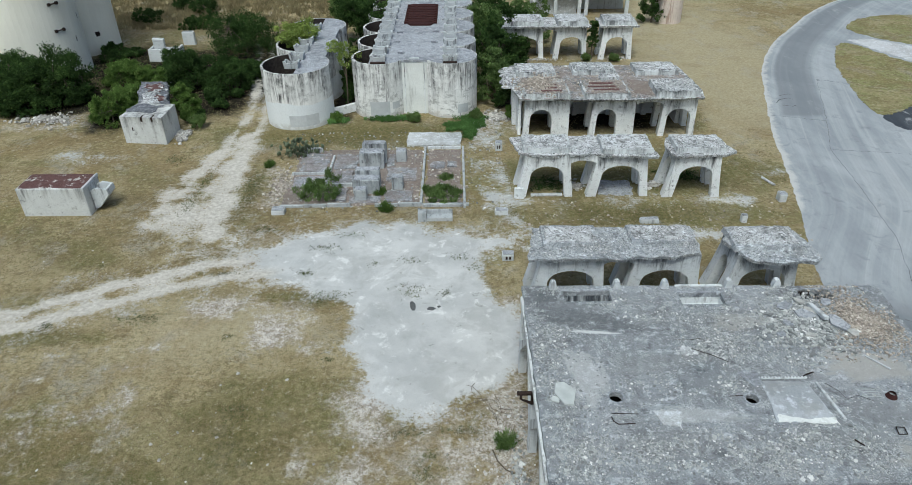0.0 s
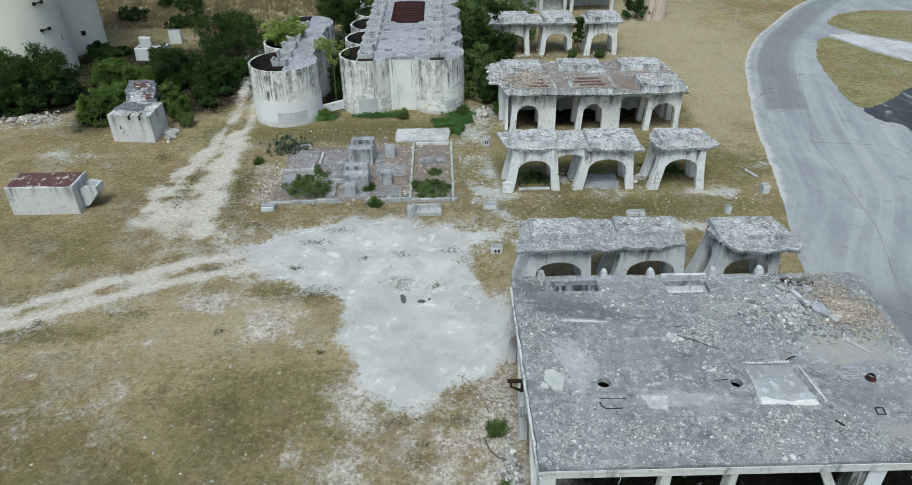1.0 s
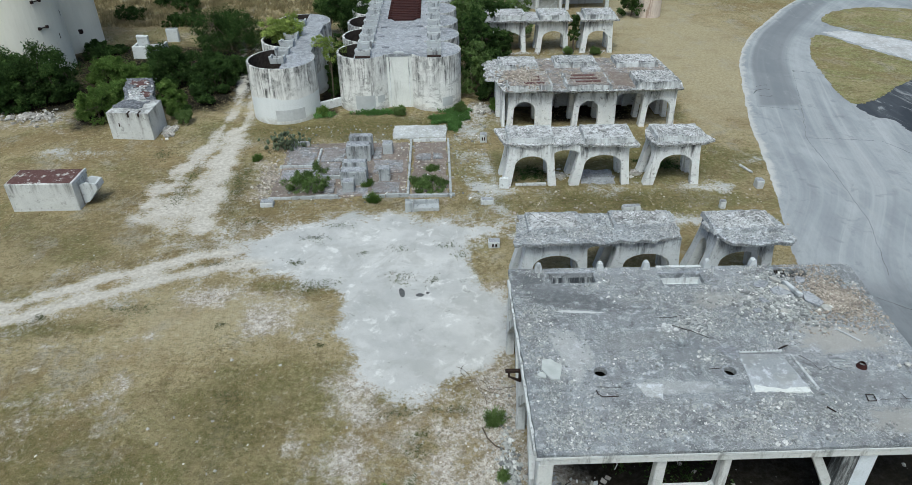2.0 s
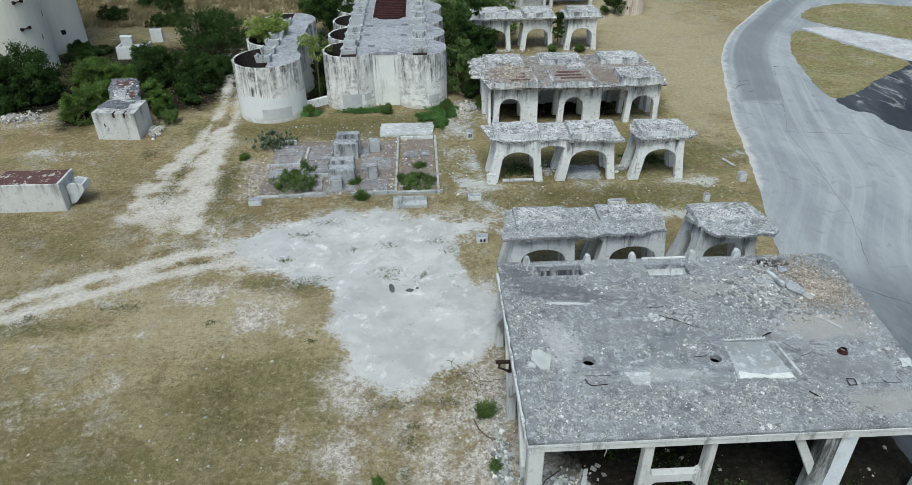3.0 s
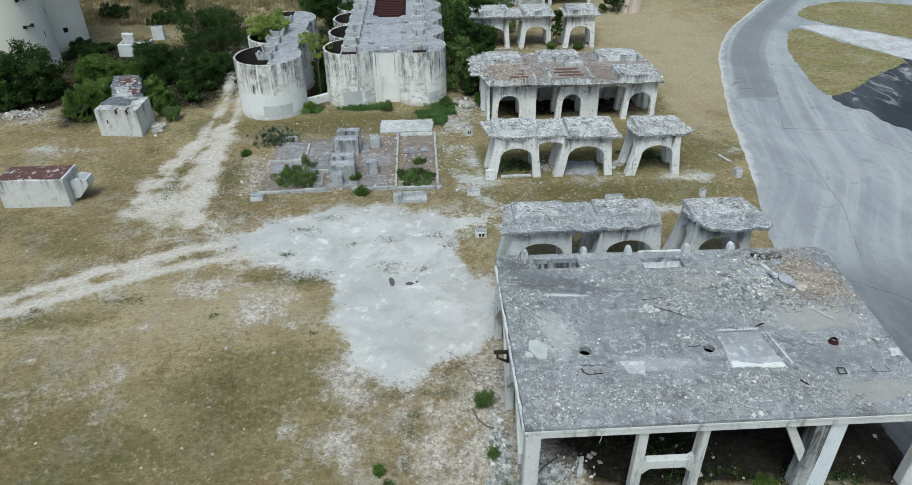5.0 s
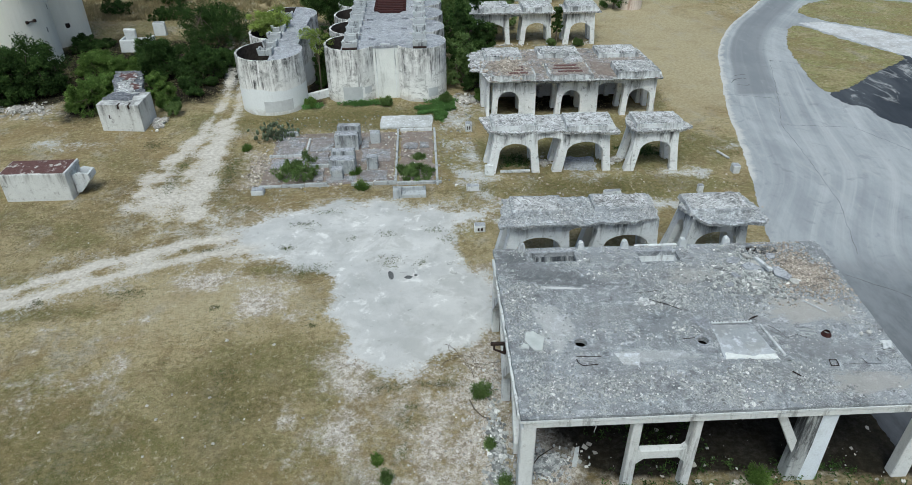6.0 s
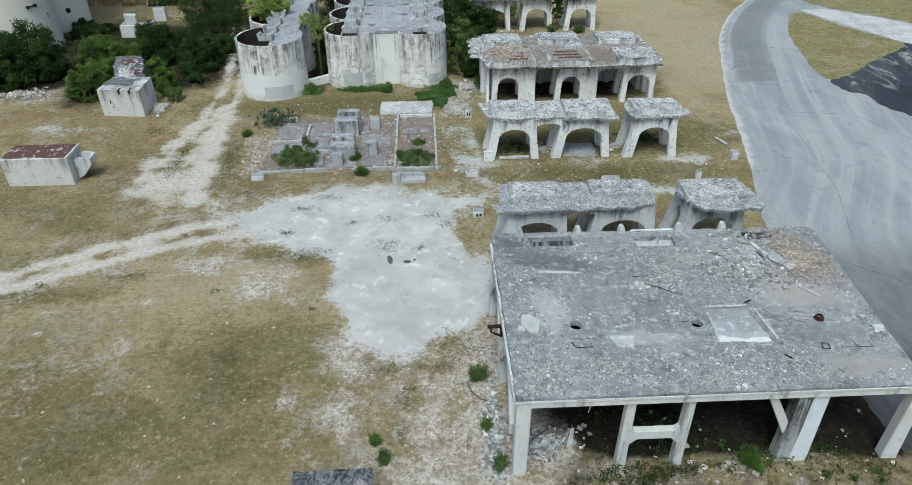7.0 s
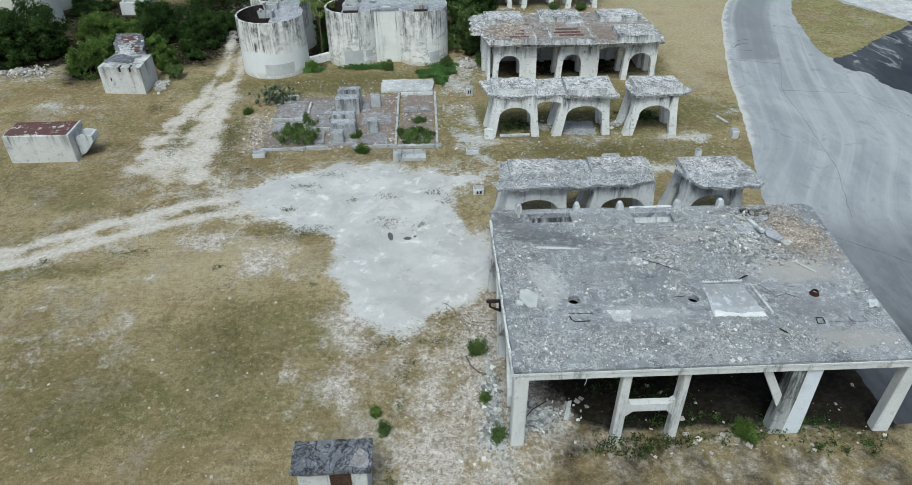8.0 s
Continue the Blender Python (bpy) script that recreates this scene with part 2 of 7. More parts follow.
SPILLS = [(2.4, 10.0, 2.8, 0.7, -12, WET_GREY, 0.65), (2.6, 9.3, 2.6, 0.3, -14, WET_GREY, 0.6), (1.6, 10.9, 1.6, 0.5, -10, (0.21, 0.22, 0.235), 0.6), (4.6, 9.2, 1.6, 0.3, -14, WET_GREY, 0.6), (3.1, 8.75, 1.3, 0.14, -6, (0.74, 0.76, 0.77), 0.8), (1.0, 11.6, 1.2, 1.0, 0, WET_GREY, 0.7),
          (7.6, 5.2, 1.3, 0.9, 20, (0.26, 0.275, 0.295), 0.55), (14.6, 3.4, 2.2, 0.9, -5, (0.24, 0.25, 0.265), 0.6), (5.5, 6.6, 2.8, 0.8, 5, (0.29, 0.30, 0.305), 0.4), (6.6, 3.4, 2.2, 0.5, -4, DUST_GREY, 0.35),
          (2.3, 5.6, 1.0, 2.0, 10, DUST_GREY, 0.45), (15.0, 6.2, 2.4, 1.2, -8, BUFF, 0.8), (10.2, 9.4, 1.5, 0.8, 0, BUFF, 0.6), (15.4, 1.2, 2.3, 0.8, 0, BUFF, 0.7), (12.8, 2.2, 1.6, 0.6, 0, (0.27, 0.285, 0.30), 0.5),
          (5.4, 11.4, 1.4, 0.6, 0, (0.26, 0.275, 0.29), 0.6)]
SLAB_TOP = top_concrete("dusty_floor_slab", (0.325, 0.336, 0.334), (0.68, 0.685, 0.675), (0.06, 0.064, 0.065), 0.10, 0.6, 0.6, 0.75, 0.2, SPILLS)
PATCH = top_concrete("pale_concrete_patch", (0.64, 0.64, 0.60), (0.82, 0.82, 0.80), (0.25, 0.24, 0.22), 0.0, 0.3)
DARK_ROOF = top_concrete("black_stained_concrete", (0.21, 0.215, 0.225), (0.44, 0.45, 0.46), (0.045, 0.045, 0.05), 0.0, 0.8)
HUT_ROOF = top_concrete("dark_felt_roof", (0.17, 0.175, 0.185), (0.34, 0.35, 0.36), (0.025, 0.025, 0.028), 0.0, 0.95, 0.4, 0.0, 1.0)
FLOOR_OLD = top_concrete("old_floor_concrete", (0.34, 0.34, 0.34), (0.66, 0.66, 0.655), (0.09, 0.088, 0.086), 0.45, 0.6)
GRAVEL_TOP = top_concrete("gravelled_slab_top", (0.47, 0.48, 0.475), (0.90, 0.905, 0.89), (0.07, 0.072, 0.073), 0.0, 0.6, 0.5, 1.0)


def plain(name, a, b, scale=6.0, rough=0.9, strength=0.4, metal=0.0):
    k = Mat(name, rough)
    n1, n2 = k.noise(scale, 5.0, 0.65), k.noise(scale * 0.15, 3.0)
    col = k.mix(k.step(n1, 0.3, 0.7), a, b)
    col = k.mix(k.step(n2, 0.35, 0.7, 0, 0.4), col, tuple(v * 0.6 for v in a))
    k.b.inputs["Metallic"].default_value = metal
    return k.done(col, n1, strength, 0.02)


RUST = plain("rusted_iron", (0.035, 0.014, 0.014), (0.065, 0.024, 0.022), 9.0, 0.85)
RED_COAT = plain("flaking_red_coating", (0.10, 0.048, 0.046), (0.19, 0.11, 0.105), 7.0, 0.9)


def flaked(name):
    k = Mat(name)
    n, f = k.noise(1.3, 6.0, 0.75), k.noise(9.0, 4.0, 0.7)
    col = k.mix(k.step(n, 0.54, 0.60), k.mix(k.step(f, 0.35, 0.65), (0.085, 0.042, 0.042), (0.15, 0.085, 0.08)), k.mix(k.step(f, 0.35, 0.7), (0.62, 0.62, 0.60), (0.34, 0.32, 0.30)))
    return k.done(col, n, 0.4, 0.02)


FLAKED = flaked("flaked_red_paint_on_concrete")
RUST_DARK = plain("dark_rusted_iron", (0.022, 0.016, 0.014), (0.05, 0.031, 0.026), 12.0, 0.8)
# silo lining, far darker than the outer walls
INNER = plain("dark_silo_inside", (0.035, 0.03, 0.028), (0.07, 0.06, 0.056), 3.0)
STONE = plain("broken_concrete", (0.42, 0.42, 0.41), (0.60, 0.60, 0.58), 5.0)
BARK = plain("bark", (0.10, 0.08, 0.06), (0.17, 0.14, 0.11), 12.0)
WOOD = plain("brown_door_wood", (0.05, 0.032, 0.024), (0.10, 0.06, 0.042), 8.0)


def chips_material(name, a, b, c):
    k = Mat(name)
    r = k.geo.outputs["Random Per Island"]
    col = k.mix(k.step(r, 0.1, 0.6), a, b)
    col = k.mix(k.step(r, 0.8, 1.0), col, c)
    n = k.noise(20.0, 3.0)
    col = k.mix(k.step(n, 0.35, 0.75, 0, 0.35), col, tuple(v * 0.5 for v in a))
    return k.done(col, n, 0.3, 0.01)


CHIP_GREY = chips_material("grey_rubble", (0.18, 0.19, 0.20), (0.50, 0.52, 0.535), (0.86, 0.87, 0.875))
CHIP_SLAB = chips_material("bluish_concrete_chips", (0.22, 0.23, 0.235), (0.49, 0.505, 0.505), (0.86, 0.87, 0.865))
CHIP_PALE = chips_material("pale_grey_rubble", (0.36, 0.375, 0.39), (0.60, 0.62, 0.64), (0.84, 0.86, 0.875))
CHIP_BROWN = chips_material("buff_rubble", (0.29, 0.255, 0.225), (0.48, 0.43, 0.375), (0.72, 0.68, 0.62))
CHIP_WHITE = chips_material("white_rubble", (0.34, 0.325, 0.305), (0.54, 0.525, 0.50), (0.82, 0.81, 0.79))


def leaf_material(name, a, b, c, lawn=False):
    """Leaf blades that let some light through; lawn: short grass, shaded as the sward that it forms."""
    k = Mat(name, 0.75)
    k.b.inputs["Specular IOR Level"].default_value = 0.08
    r = k.geo.outputs["Random Per Island"]
    tone = k.op("ADD", k.op("MULTIPLY", r, 0.45), k.op("MULTIPLY", k.noise(1.3, 3.0, 0.6), 0.85))
    col = k.mix(k.step(tone, 0.30, 0.72), a, b)
    col = k.mix(k.step(tone, 0.72, 0.98, 0, 0.8), col, c)
    col = k.mix(k.step(k.noise(0.6, 3.0, 0.6, k.scaled((1, 1, 1), (7, 7, 7))), 0.40, 0.60, 0, 0.6), col, tuple(v * 0.6 for v in a))
    k.done(col)
    if lawn:
        up = k.t.nodes.new("ShaderNodeCombineXYZ")
        up.inputs[2].default_value = 1.0
        k.t.links.new(up.outputs[0], k.b.inputs["Normal"])
        return k.m
    tr, mx = k.t.nodes.new("ShaderNodeBsdfTranslucent"), k.t.nodes.new("ShaderNodeMixShader")
    k.put(tr.inputs["Color"], col)
    mx.inputs[0].default_value = 0.4
    k.t.links.new(k.b.outputs[0], mx.inputs[1])
    k.t.links.new(tr.outputs[0], mx.inputs[2])
    k.t.links.new(mx.outputs[0], k.t.nodes["Material Output"].inputs[0])
    return k.m


LEAF_DARK = leaf_material("dark_leaves", (0.032, 0.062, 0.02), (0.075, 0.135, 0.038), (0.17, 0.26, 0.08))
LEAF_MID = leaf_material("green_leaves", (0.11, 0.175, 0.055), (0.19, 0.28, 0.095), (0.30, 0.40, 0.16))
LEAF_FRESH = leaf_material("fresh_leaves", (0.08, 0.17, 0.045), (0.14, 0.28, 0.075), (0.24, 0.40, 0.13), True)
LEAF_SHRUB = leaf_material("shrub_leaves", (0.09, 0.16, 0.038), (0.18, 0.285, 0.07), (0.34, 0.44, 0.14))
LEAF_BRIGHT = leaf_material("bright_leaves", (0.26, 0.36, 0.08), (0.44, 0.54, 0.15), (0.62, 0.68, 0.28))
LEAF_GREY = leaf_material("grey_green_leaves", (0.14, 0.18, 0.12), (0.21, 0.26, 0.17), (0.32, 0.37, 0.26))
WEED = leaf_material("olive_weed", (0.09, 0.11, 0.045), (0.135, 0.155, 0.068), (0.20, 0.215, 0.105), True)
GRASS_DRY = leaf_material("dry_grass", (0.22, 0.175, 0.10), (0.33, 0.275, 0.165), (0.44, 0.38, 0.25), True)
TALL_DRY = leaf_material("tall_dry_grass", (0.30, 0.255, 0.14), (0.42, 0.36, 0.21), (0.52, 0.46, 0.29))
GRASS_GREEN = leaf_material("green_grass", (0.115, 0.120, 0.048), (0.17, 0.17, 0.072), (0.25, 0.235, 0.11), True)


def ground_material(name="dry_field", brown=(0.255, 0.20, 0.10), tan=(0.435, 0.37, 0.22), olive=(0.19, 0.185, 0.072), soil=(0.26, 0.195, 0.11)):
    """Dry grass and soil; bare pale dust where the attribute pale is above nought, stony soil where stony is."""
    k = Mat(name)
    n_big, n_mid = k.noise(0.075, 6.0, 0.62, None, 0.6), k.noise(0.5, 6.0, 0.68)
    n_fine, n_grain = k.noise(3.2, 5.0, 0.72), k.noise(17.0, 4.0, 0.75)
    blend = k.op("ADD", k.op("MULTIPLY", n_big, 0.65), k.op("MULTIPLY", n_mid, 0.35))
    col = k.mix(k.step(blend, 0.44, 0.56), brown, tan)
    lush = k.op("ADD", k.op("MULTIPLY", k.attr("lush"), 0.30), k.op("ADD", k.noise(0.16, 5.0, 0.65, k.scaled((1, 1, 1), (60, 0, 0)), 0.5), k.op("MULTIPLY", n_fine, 0.15)))
    col = k.mix(k.step(lush, 0.56, 0.74, 0, 0.9), col, olive)
    col = k.mix(k.step(k.op("SUBTRACT", k.op("MULTIPLY", n_mid, 0.8), k.attr("lush")), 0.35, 1.1, 0, 0.85), col, k.mix(k.step(n_fine, 0.35, 0.65), (0.40, 0.34, 0.205), (0.50, 0.44, 0.29)))
    col = k.mix(k.step(lush, 0.80, 0.98, 0, 0.75), col, (0.105, 0.112, 0.05))
    col = k.mix(k.step(k.noise(0.3, 5.0, 0.65, k.scaled((1, 1, 1), (17, 5, 0)), 0.4), 0.52, 0.64, 0, 0.7), col, soil)
    spots = k.step(k.noise(0.30, 7.0, 0.72, k.scaled((1, 0.75, 1), (3, 40, 0)), 0.3), 0.525, 0.63, 0, 0.8)
    col = k.mix(spots, col, (0.40, 0.38, 0.335))
    col = k.mix(k.step(n_fine, 0.45, 0.72, 0, 0.45), col, (0.105, 0.095, 0.05))
    col = k.mix(k.step(n_grain, 0.48, 0.64, 0, 0.65), col, (0.43, 0.375, 0.255))
    col = k.mix(k.step(k.noise(10.0, 4.0, 0.75, k.scaled((1, 1, 1), (4, 4, 0))), 0.49, 0.60, 0, 0.5), col, (0.11, 0.095, 0.045))
    comb = k.noise(1.1, 7.0, 0.75, k.scaled((0.9, 1.2, 1), (9, 90, 0)), 1.6)
    col = k.mix(k.step(comb, 0.52, 0.66, 0, 0.5), col, (0.43, 0.37, 0.25))
    col = k.mix(k.step(comb, 0.48, 0.36, 0, 0.5), col, (0.145, 0.12, 0.055))
    earth = k.op("ADD", k.noise(0.19, 6.0, 0.68, k.scaled((1, 1.2, 1), (22, 8, 0)), 0.9), k.op("MULTIPLY", k.attr("lush"), 0.05))
    col = k.mix(k.step(earth, 0.52, 0.62, 0, 0.6), col, k.mix(k.step(n_fine, 0.38, 0.62), (0.17, 0.135, 0.07), (0.28, 0.225, 0.125)))
    clump = k.noise(3.4, 5.0, 0.7, k.scaled((1, 1, 1), (31, 12, 0)), 0.4)
    col = k.mix(k.step(clump, 0.52, 0.64, 0, 0.42), col, (0.48, 0.41, 0.24))
    col = k.mix(k.step(clump, 0.49, 0.37, 0, 0.48), col, (0.15, 0.128, 0.05))
    far = k.noise(0.11, 5.0, 0.62, k.scaled((1, 1.3, 1), (3, 55, 0)), 0.8)
    col = k.mix(k.step(far, 0.50, 0.60, 0, 0.42), col, k.mix(k.step(n_fine, 0.36, 0.64), (0.20, 0.15, 0.072), (0.35, 0.265, 0.14)))
    col = k.mix(k.step(far, 0.47, 0.38, 0, 0.45), col, k.mix(k.step(n_fine, 0.36, 0.64), (0.30, 0.25, 0.14), (0.50, 0.43, 0.27)))
    heart = k.op("ADD", k.attr("lush"), k.op("MULTIPLY", k.op("SUBTRACT", n_mid, 0.5), 1.2))
    col = k.mix(k.step(heart, 0.40, 1.25, 0, 0.6), col, k.mix(k.step(n_fine, 0.36, 0.64), (0.085, 0.085, 0.03), (0.20, 0.185, 0.075)))
    spot = k.noise(1.7, 6.0, 0.72, k.scaled((1, 1, 1), (2, 61, 0)), 0.6)
    col = k.mix(k.op("MULTIPLY", k.step(spot, 0.545, 0.60, 0, 0.5), k.step(k.attr("lush"), -0.7, 0.1, 0.25, 1.0)), col, k.mix(k.step(n_grain, 0.40, 0.62), (0.085, 0.072, 0.033), (0.20, 0.165, 0.08)))
    fleck = k.noise(2.4, 6.0, 0.75, k.scaled((1, 1, 1), (44, 9, 0)), 0.4)
    col = k.mix(k.step(fleck, 0.575, 0.63, 0, 0.55), col, (0.50, 0.46, 0.35))
    col = k.mix(k.step(k.op("ADD", k.attr("lush"), k.op("ADD", k.op("MULTIPLY", k.op("SUBTRACT", n_mid, 0.5), 1.6), k.op("MULTIPLY", k.op("SUBTRACT", n_big, 0.5), 3.0))), -0.25, -1.2, 0, 0.55), col, k.mix(k.step(n_fine, 0.36, 0.64), (0.36, 0.315, 0.205), (0.51, 0.46, 0.325)))
    # stony soil
    st = k.op("ADD", k.attr("stony"), k.op("MULTIPLY", k.op("SUBTRACT", k.noise(0.45, 6.0, 0.7, k.scaled((1, 1, 1), (5, 77, 0))), 0.5), 7.0))
    st = k.step(k.op("ADD", st, k.op("MULTIPLY", k.op("SUBTRACT", n_fine, 0.5), 3.0)), -0.3, 1.5, 0, 0.85)
    stone = k.mix(k.step(n_fine, 0.35, 0.65), (0.50, 0.455, 0.41), (0.80, 0.775, 0.74))
    sepg = k.t.nodes.new("ShaderNodeSeparateColor")
    k.put(sepg.inputs[0], k.cells(11.0, "F1", k.scaled((1, 1, 1)), "Color"))
    stone = k.mix(k.step(sepg.outputs[0], 0.55, 0.95, 0, 0.75), stone, (0.62, 0.60, 0.57))
    stone = k.mix(k.step(sepg.outputs[1], 0.70, 0.95, 0, 0.7), stone, (0.16, 0.13, 0.105))
    stone = k.mix(k.step(n_grain, 0.45, 0.62, 0, 0.6), stone, (0.20, 0.16, 0.13))
    stone = k.mix(k.step(k.noise(2.1, 6.0, 0.75, k.scaled((1, 1, 1), (6, 29, 0)), 0.5), 0.52, 0.58, 0, 0.6), stone, k.mix(k.step(n_grain, 0.42, 0.6), (0.15, 0.115, 0.085), (0.30, 0.24, 0.18)))
    stone = k.mix(k.step(k.noise(3.0, 6.0, 0.75, k.scaled((1, 1, 1), (16, 9, 0)), 0.5), 0.56, 0.62, 0, 0.75), stone, (0.80, 0.785, 0.76))
    drift = k.noise(0.62, 7.0, 0.72, k.scaled((1, 1, 1), (27, 14, 0)), 0.7)
    stone = k.mix(k.step(drift, 0.53, 0.62, 0, 0.7), stone, k.mix(k.step(n_grain, 0.42, 0.64), (0.82, 0.80, 0.77), (0.56, 0.53, 0.49)))
    stone = k.mix(k.step(drift, 0.45, 0.36, 0, 0.6), stone, k.mix(k.step(n_fine, 0.40, 0.62), (0.13, 0.105, 0.055), (0.34, 0.27, 0.17)))
    col = k.mix(st, col, stone)
    # shade under the slab, house and trees, put into the soil colour
    soil_shade = k.op("ADD", k.attr("soil_shade"), k.op("MULTIPLY", k.op("SUBTRACT", n_mid, 0.5), 3.0))
    col = k.mix(k.step(soil_shade, -0.2, 1.2, 0, 0.97), col, k.mix(k.step(n_fine, 0.4, 0.7), (0.007, 0.0068, 0.006), (0.021, 0.0185, 0.015)))
    # pale dust and old paving
    e = k.op("ADD", k.attr("pale"), k.op("MULTIPLY", k.op("SUBTRACT", n_mid, 0.5), 3.6))
    e = k.op("ADD", e, k.op("MULTIPLY", k.op("SUBTRACT", n_fine, 0.5), 2.0))
    e = k.op("ADD", e, k.op("MULTIPLY", k.op("SUBTRACT", k.noise(7.0, 5.0, 0.8), 0.5), 2.6))
    m = k.step(e, -0.35, 0.5)
    dust = k.mix(k.step(k.noise(0.22, 5.0, 0.6), 0.35, 0.65), (0.60, 0.605, 0.605), (0.47, 0.48, 0.485))
    dust = k.mix(k.step(n_mid, 0.45, 0.7, 0, 0.5), dust, (0.37, 0.38, 0.385))
    dust = k.mix(k.step(k.noise(0.35, 6.0, 0.7, k.scaled((1, 1, 1), (77, 3, 0)), 0.7), 0.50, 0.60, 0, 0.45), dust, (0.40, 0.405, 0.40))
    dust = k.mix(k.step(k.noise(0.7, 7.0, 0.75, k.scaled((1, 1, 1), (8, 21, 0)), 0.4), 0.55, 0.66, 0, 0.6), dust, (0.82, 0.825, 0.82))
    dust = k.mix(k.step(n_grain, 0.5, 0.75, 0, 0.35), dust, (0.28, 0.27, 0.25))
    dust = k.mix(k.step(k.noise(1.3, 5.0, 0.7, k.scaled((1, 1, 1), (41, 2, 0)), 0.5), 0.62, 0.70, 0, 0.6), dust, (0.25, 0.255, 0.24))
    sandy = k.mix(k.attr("sandy"), dust, k.mix(k.step(n_fine, 0.35, 0.65), (0.62, 0.595, 0.55), (0.44, 0.415, 0.37)))
    col = k.mix(m, col, sandy)
    tuft = k.noise(4.6, 3.0, 0.6, k.scaled((1, 1, 1), (15, 3, 0)), 0.3)
    tuft, fine, grain = (k.op("SUBTRACT", v, 0.5) for v in (tuft, n_fine, n_grain))
    h = k.op("MULTIPLY", k.op("MULTIPLY", tuft, 1.5), k.op("SUBTRACT", 1.0, k.op("MAXIMUM", m, k.op("MULTIPLY", st, 0.6))))
    h = k.op("ADD", h, k.op("MULTIPLY", fine, k.op("SUBTRACT", 1.15, m)))
    h = k.op("ADD", h, k.op("MULTIPLY", grain, k.op("SUBTRACT", 0.7, k.op("MULTIPLY", m, 0.5))))
    k.b.inputs["Specular IOR Level"].default_value = 0.08
    return k.done(col, h, 0.8, 0.075)


GROUND = ground_material()
VERGE = ground_material("grass_verge", (0.36, 0.32, 0.15), (0.50, 0.44, 0.27), (0.26, 0.285, 0.11), (0.42, 0.35, 0.24))


def road_material(name, base, pale, dark, gloss=0.8, rim=False, smear=(0.56, 0.72, 0.55)):
    """Worn asphalt, smeared along the way that traffic goes: along its edge where the attribute edge tells how far that is."""
    k = Mat(name, gloss)
    sweep = k.noise(1.0, 5.0, 0.6, k.scaled((0.16, 0.045, 1.0)), 1.2)
    mid, grain = k.noise(1.0, 6.0, 0.7, k.scaled((0.9, 0.35, 1.0))), k.noise(22.0, 3.0, 0.7)
    col = k.mix(k.step(sweep, 0.30, 0.72), base, pale)
    col = k.mix(k.step(mid, 0.40, 0.75, 0, 0.4), col, dark)
    if rim:
        edge, y = k.attr("edge"), k.t.nodes.new("ShaderNodeSeparateXYZ")
        k.put(y.inputs[0], k.pos)
        lanes = []
        for across, along, shift in ((0.55, 0.012, 3.0), (2.2, 0.03, 9.0)):
            v = k.t.nodes.new("ShaderNodeCombineXYZ")
            k.put(v.inputs[0], k.op("MULTIPLY", edge, across)), k.put(v.inputs[1], k.op("MULTIPLY", y.outputs[1], along))
            v.inputs[2].default_value = shift
            lanes.append(k.noise(1.0, 4.0, 0.6, v.outputs[0], 0.2))
        col = k.mix(k.step(lanes[0], 0.50, 0.70, 0, 0.42), col, (0.52, 0.54, 0.56))
        col = k.mix(k.step(lanes[0], 0.48, 0.30, 0, 0.38), col, (0.20, 0.22, 0.245))
        col = k.mix(k.step(lanes[1], 0.54, 0.72, 0, 0.3), col, (0.56, 0.575, 0.59))
        col = k.mix(k.step(lanes[1], 0.46, 0.30, 0, 0.2), col, dark)
        col = k.mix(k.step(k.noise(0.55, 5.0, 0.7, None, 0.9), 0.56, 0.70, 0, 0.4), col, (0.17, 0.185, 0.205))
        upper = k.op("MULTIPLY", k.step(y.outputs[1], 46.5, 47.6), k.op("MULTIPLY", k.step(edge, 1.0, 1.8), k.step(edge, 6.5, 4.8)))
        col = k.mix(k.op("MULTIPLY", upper, 0.7), col, (0.185, 0.20, 0.222))
    col = k.mix(k.step(k.noise(1.0, 6.0, 0.72, k.scaled((0.5, 0.16, 1), (50, 4, 0)), 0.8), smear[0], smear[1], 0, smear[2]), col, (0.46, 0.47, 0.475))
    col = k.mix(k.step(grain, 0.45, 0.75, 0, 0.3), col, dark)
    if rim:
        e = k.op("ADD", edge, k.op("MULTIPLY", k.op("SUBTRACT", k.noise(0.8, 6.0, 0.75), 0.5), 2.4))
        col = k.mix(k.step(e, 0.75, 0.1, 0, 0.8), col, (0.58, 0.58, 0.565))
        # asphalt darker towards the slab
        near_slab = k.op("ADD", k.attr("near_slab"), k.op("MULTIPLY", k.op("SUBTRACT", sweep, 0.5), 1.2))
        col = k.mix(k.step(near_slab, 0.10, 0.8, 0, 0.8), col, k.mix(k.step(mid, 0.35, 0.7), (0.17, 0.185, 0.205), (0.10, 0.112, 0.13)))
        # nearly black close to the slab: its shade, painted into the asphalt
        col = k.mix(k.step(near_slab, 1.05, 1.75, 0, 0.9), col, k.mix(k.step(mid, 0.35, 0.7), (0.055, 0.06, 0.072), (0.028, 0.03, 0.038)))
    return k.done(col, grain, 0.2, 0.01)


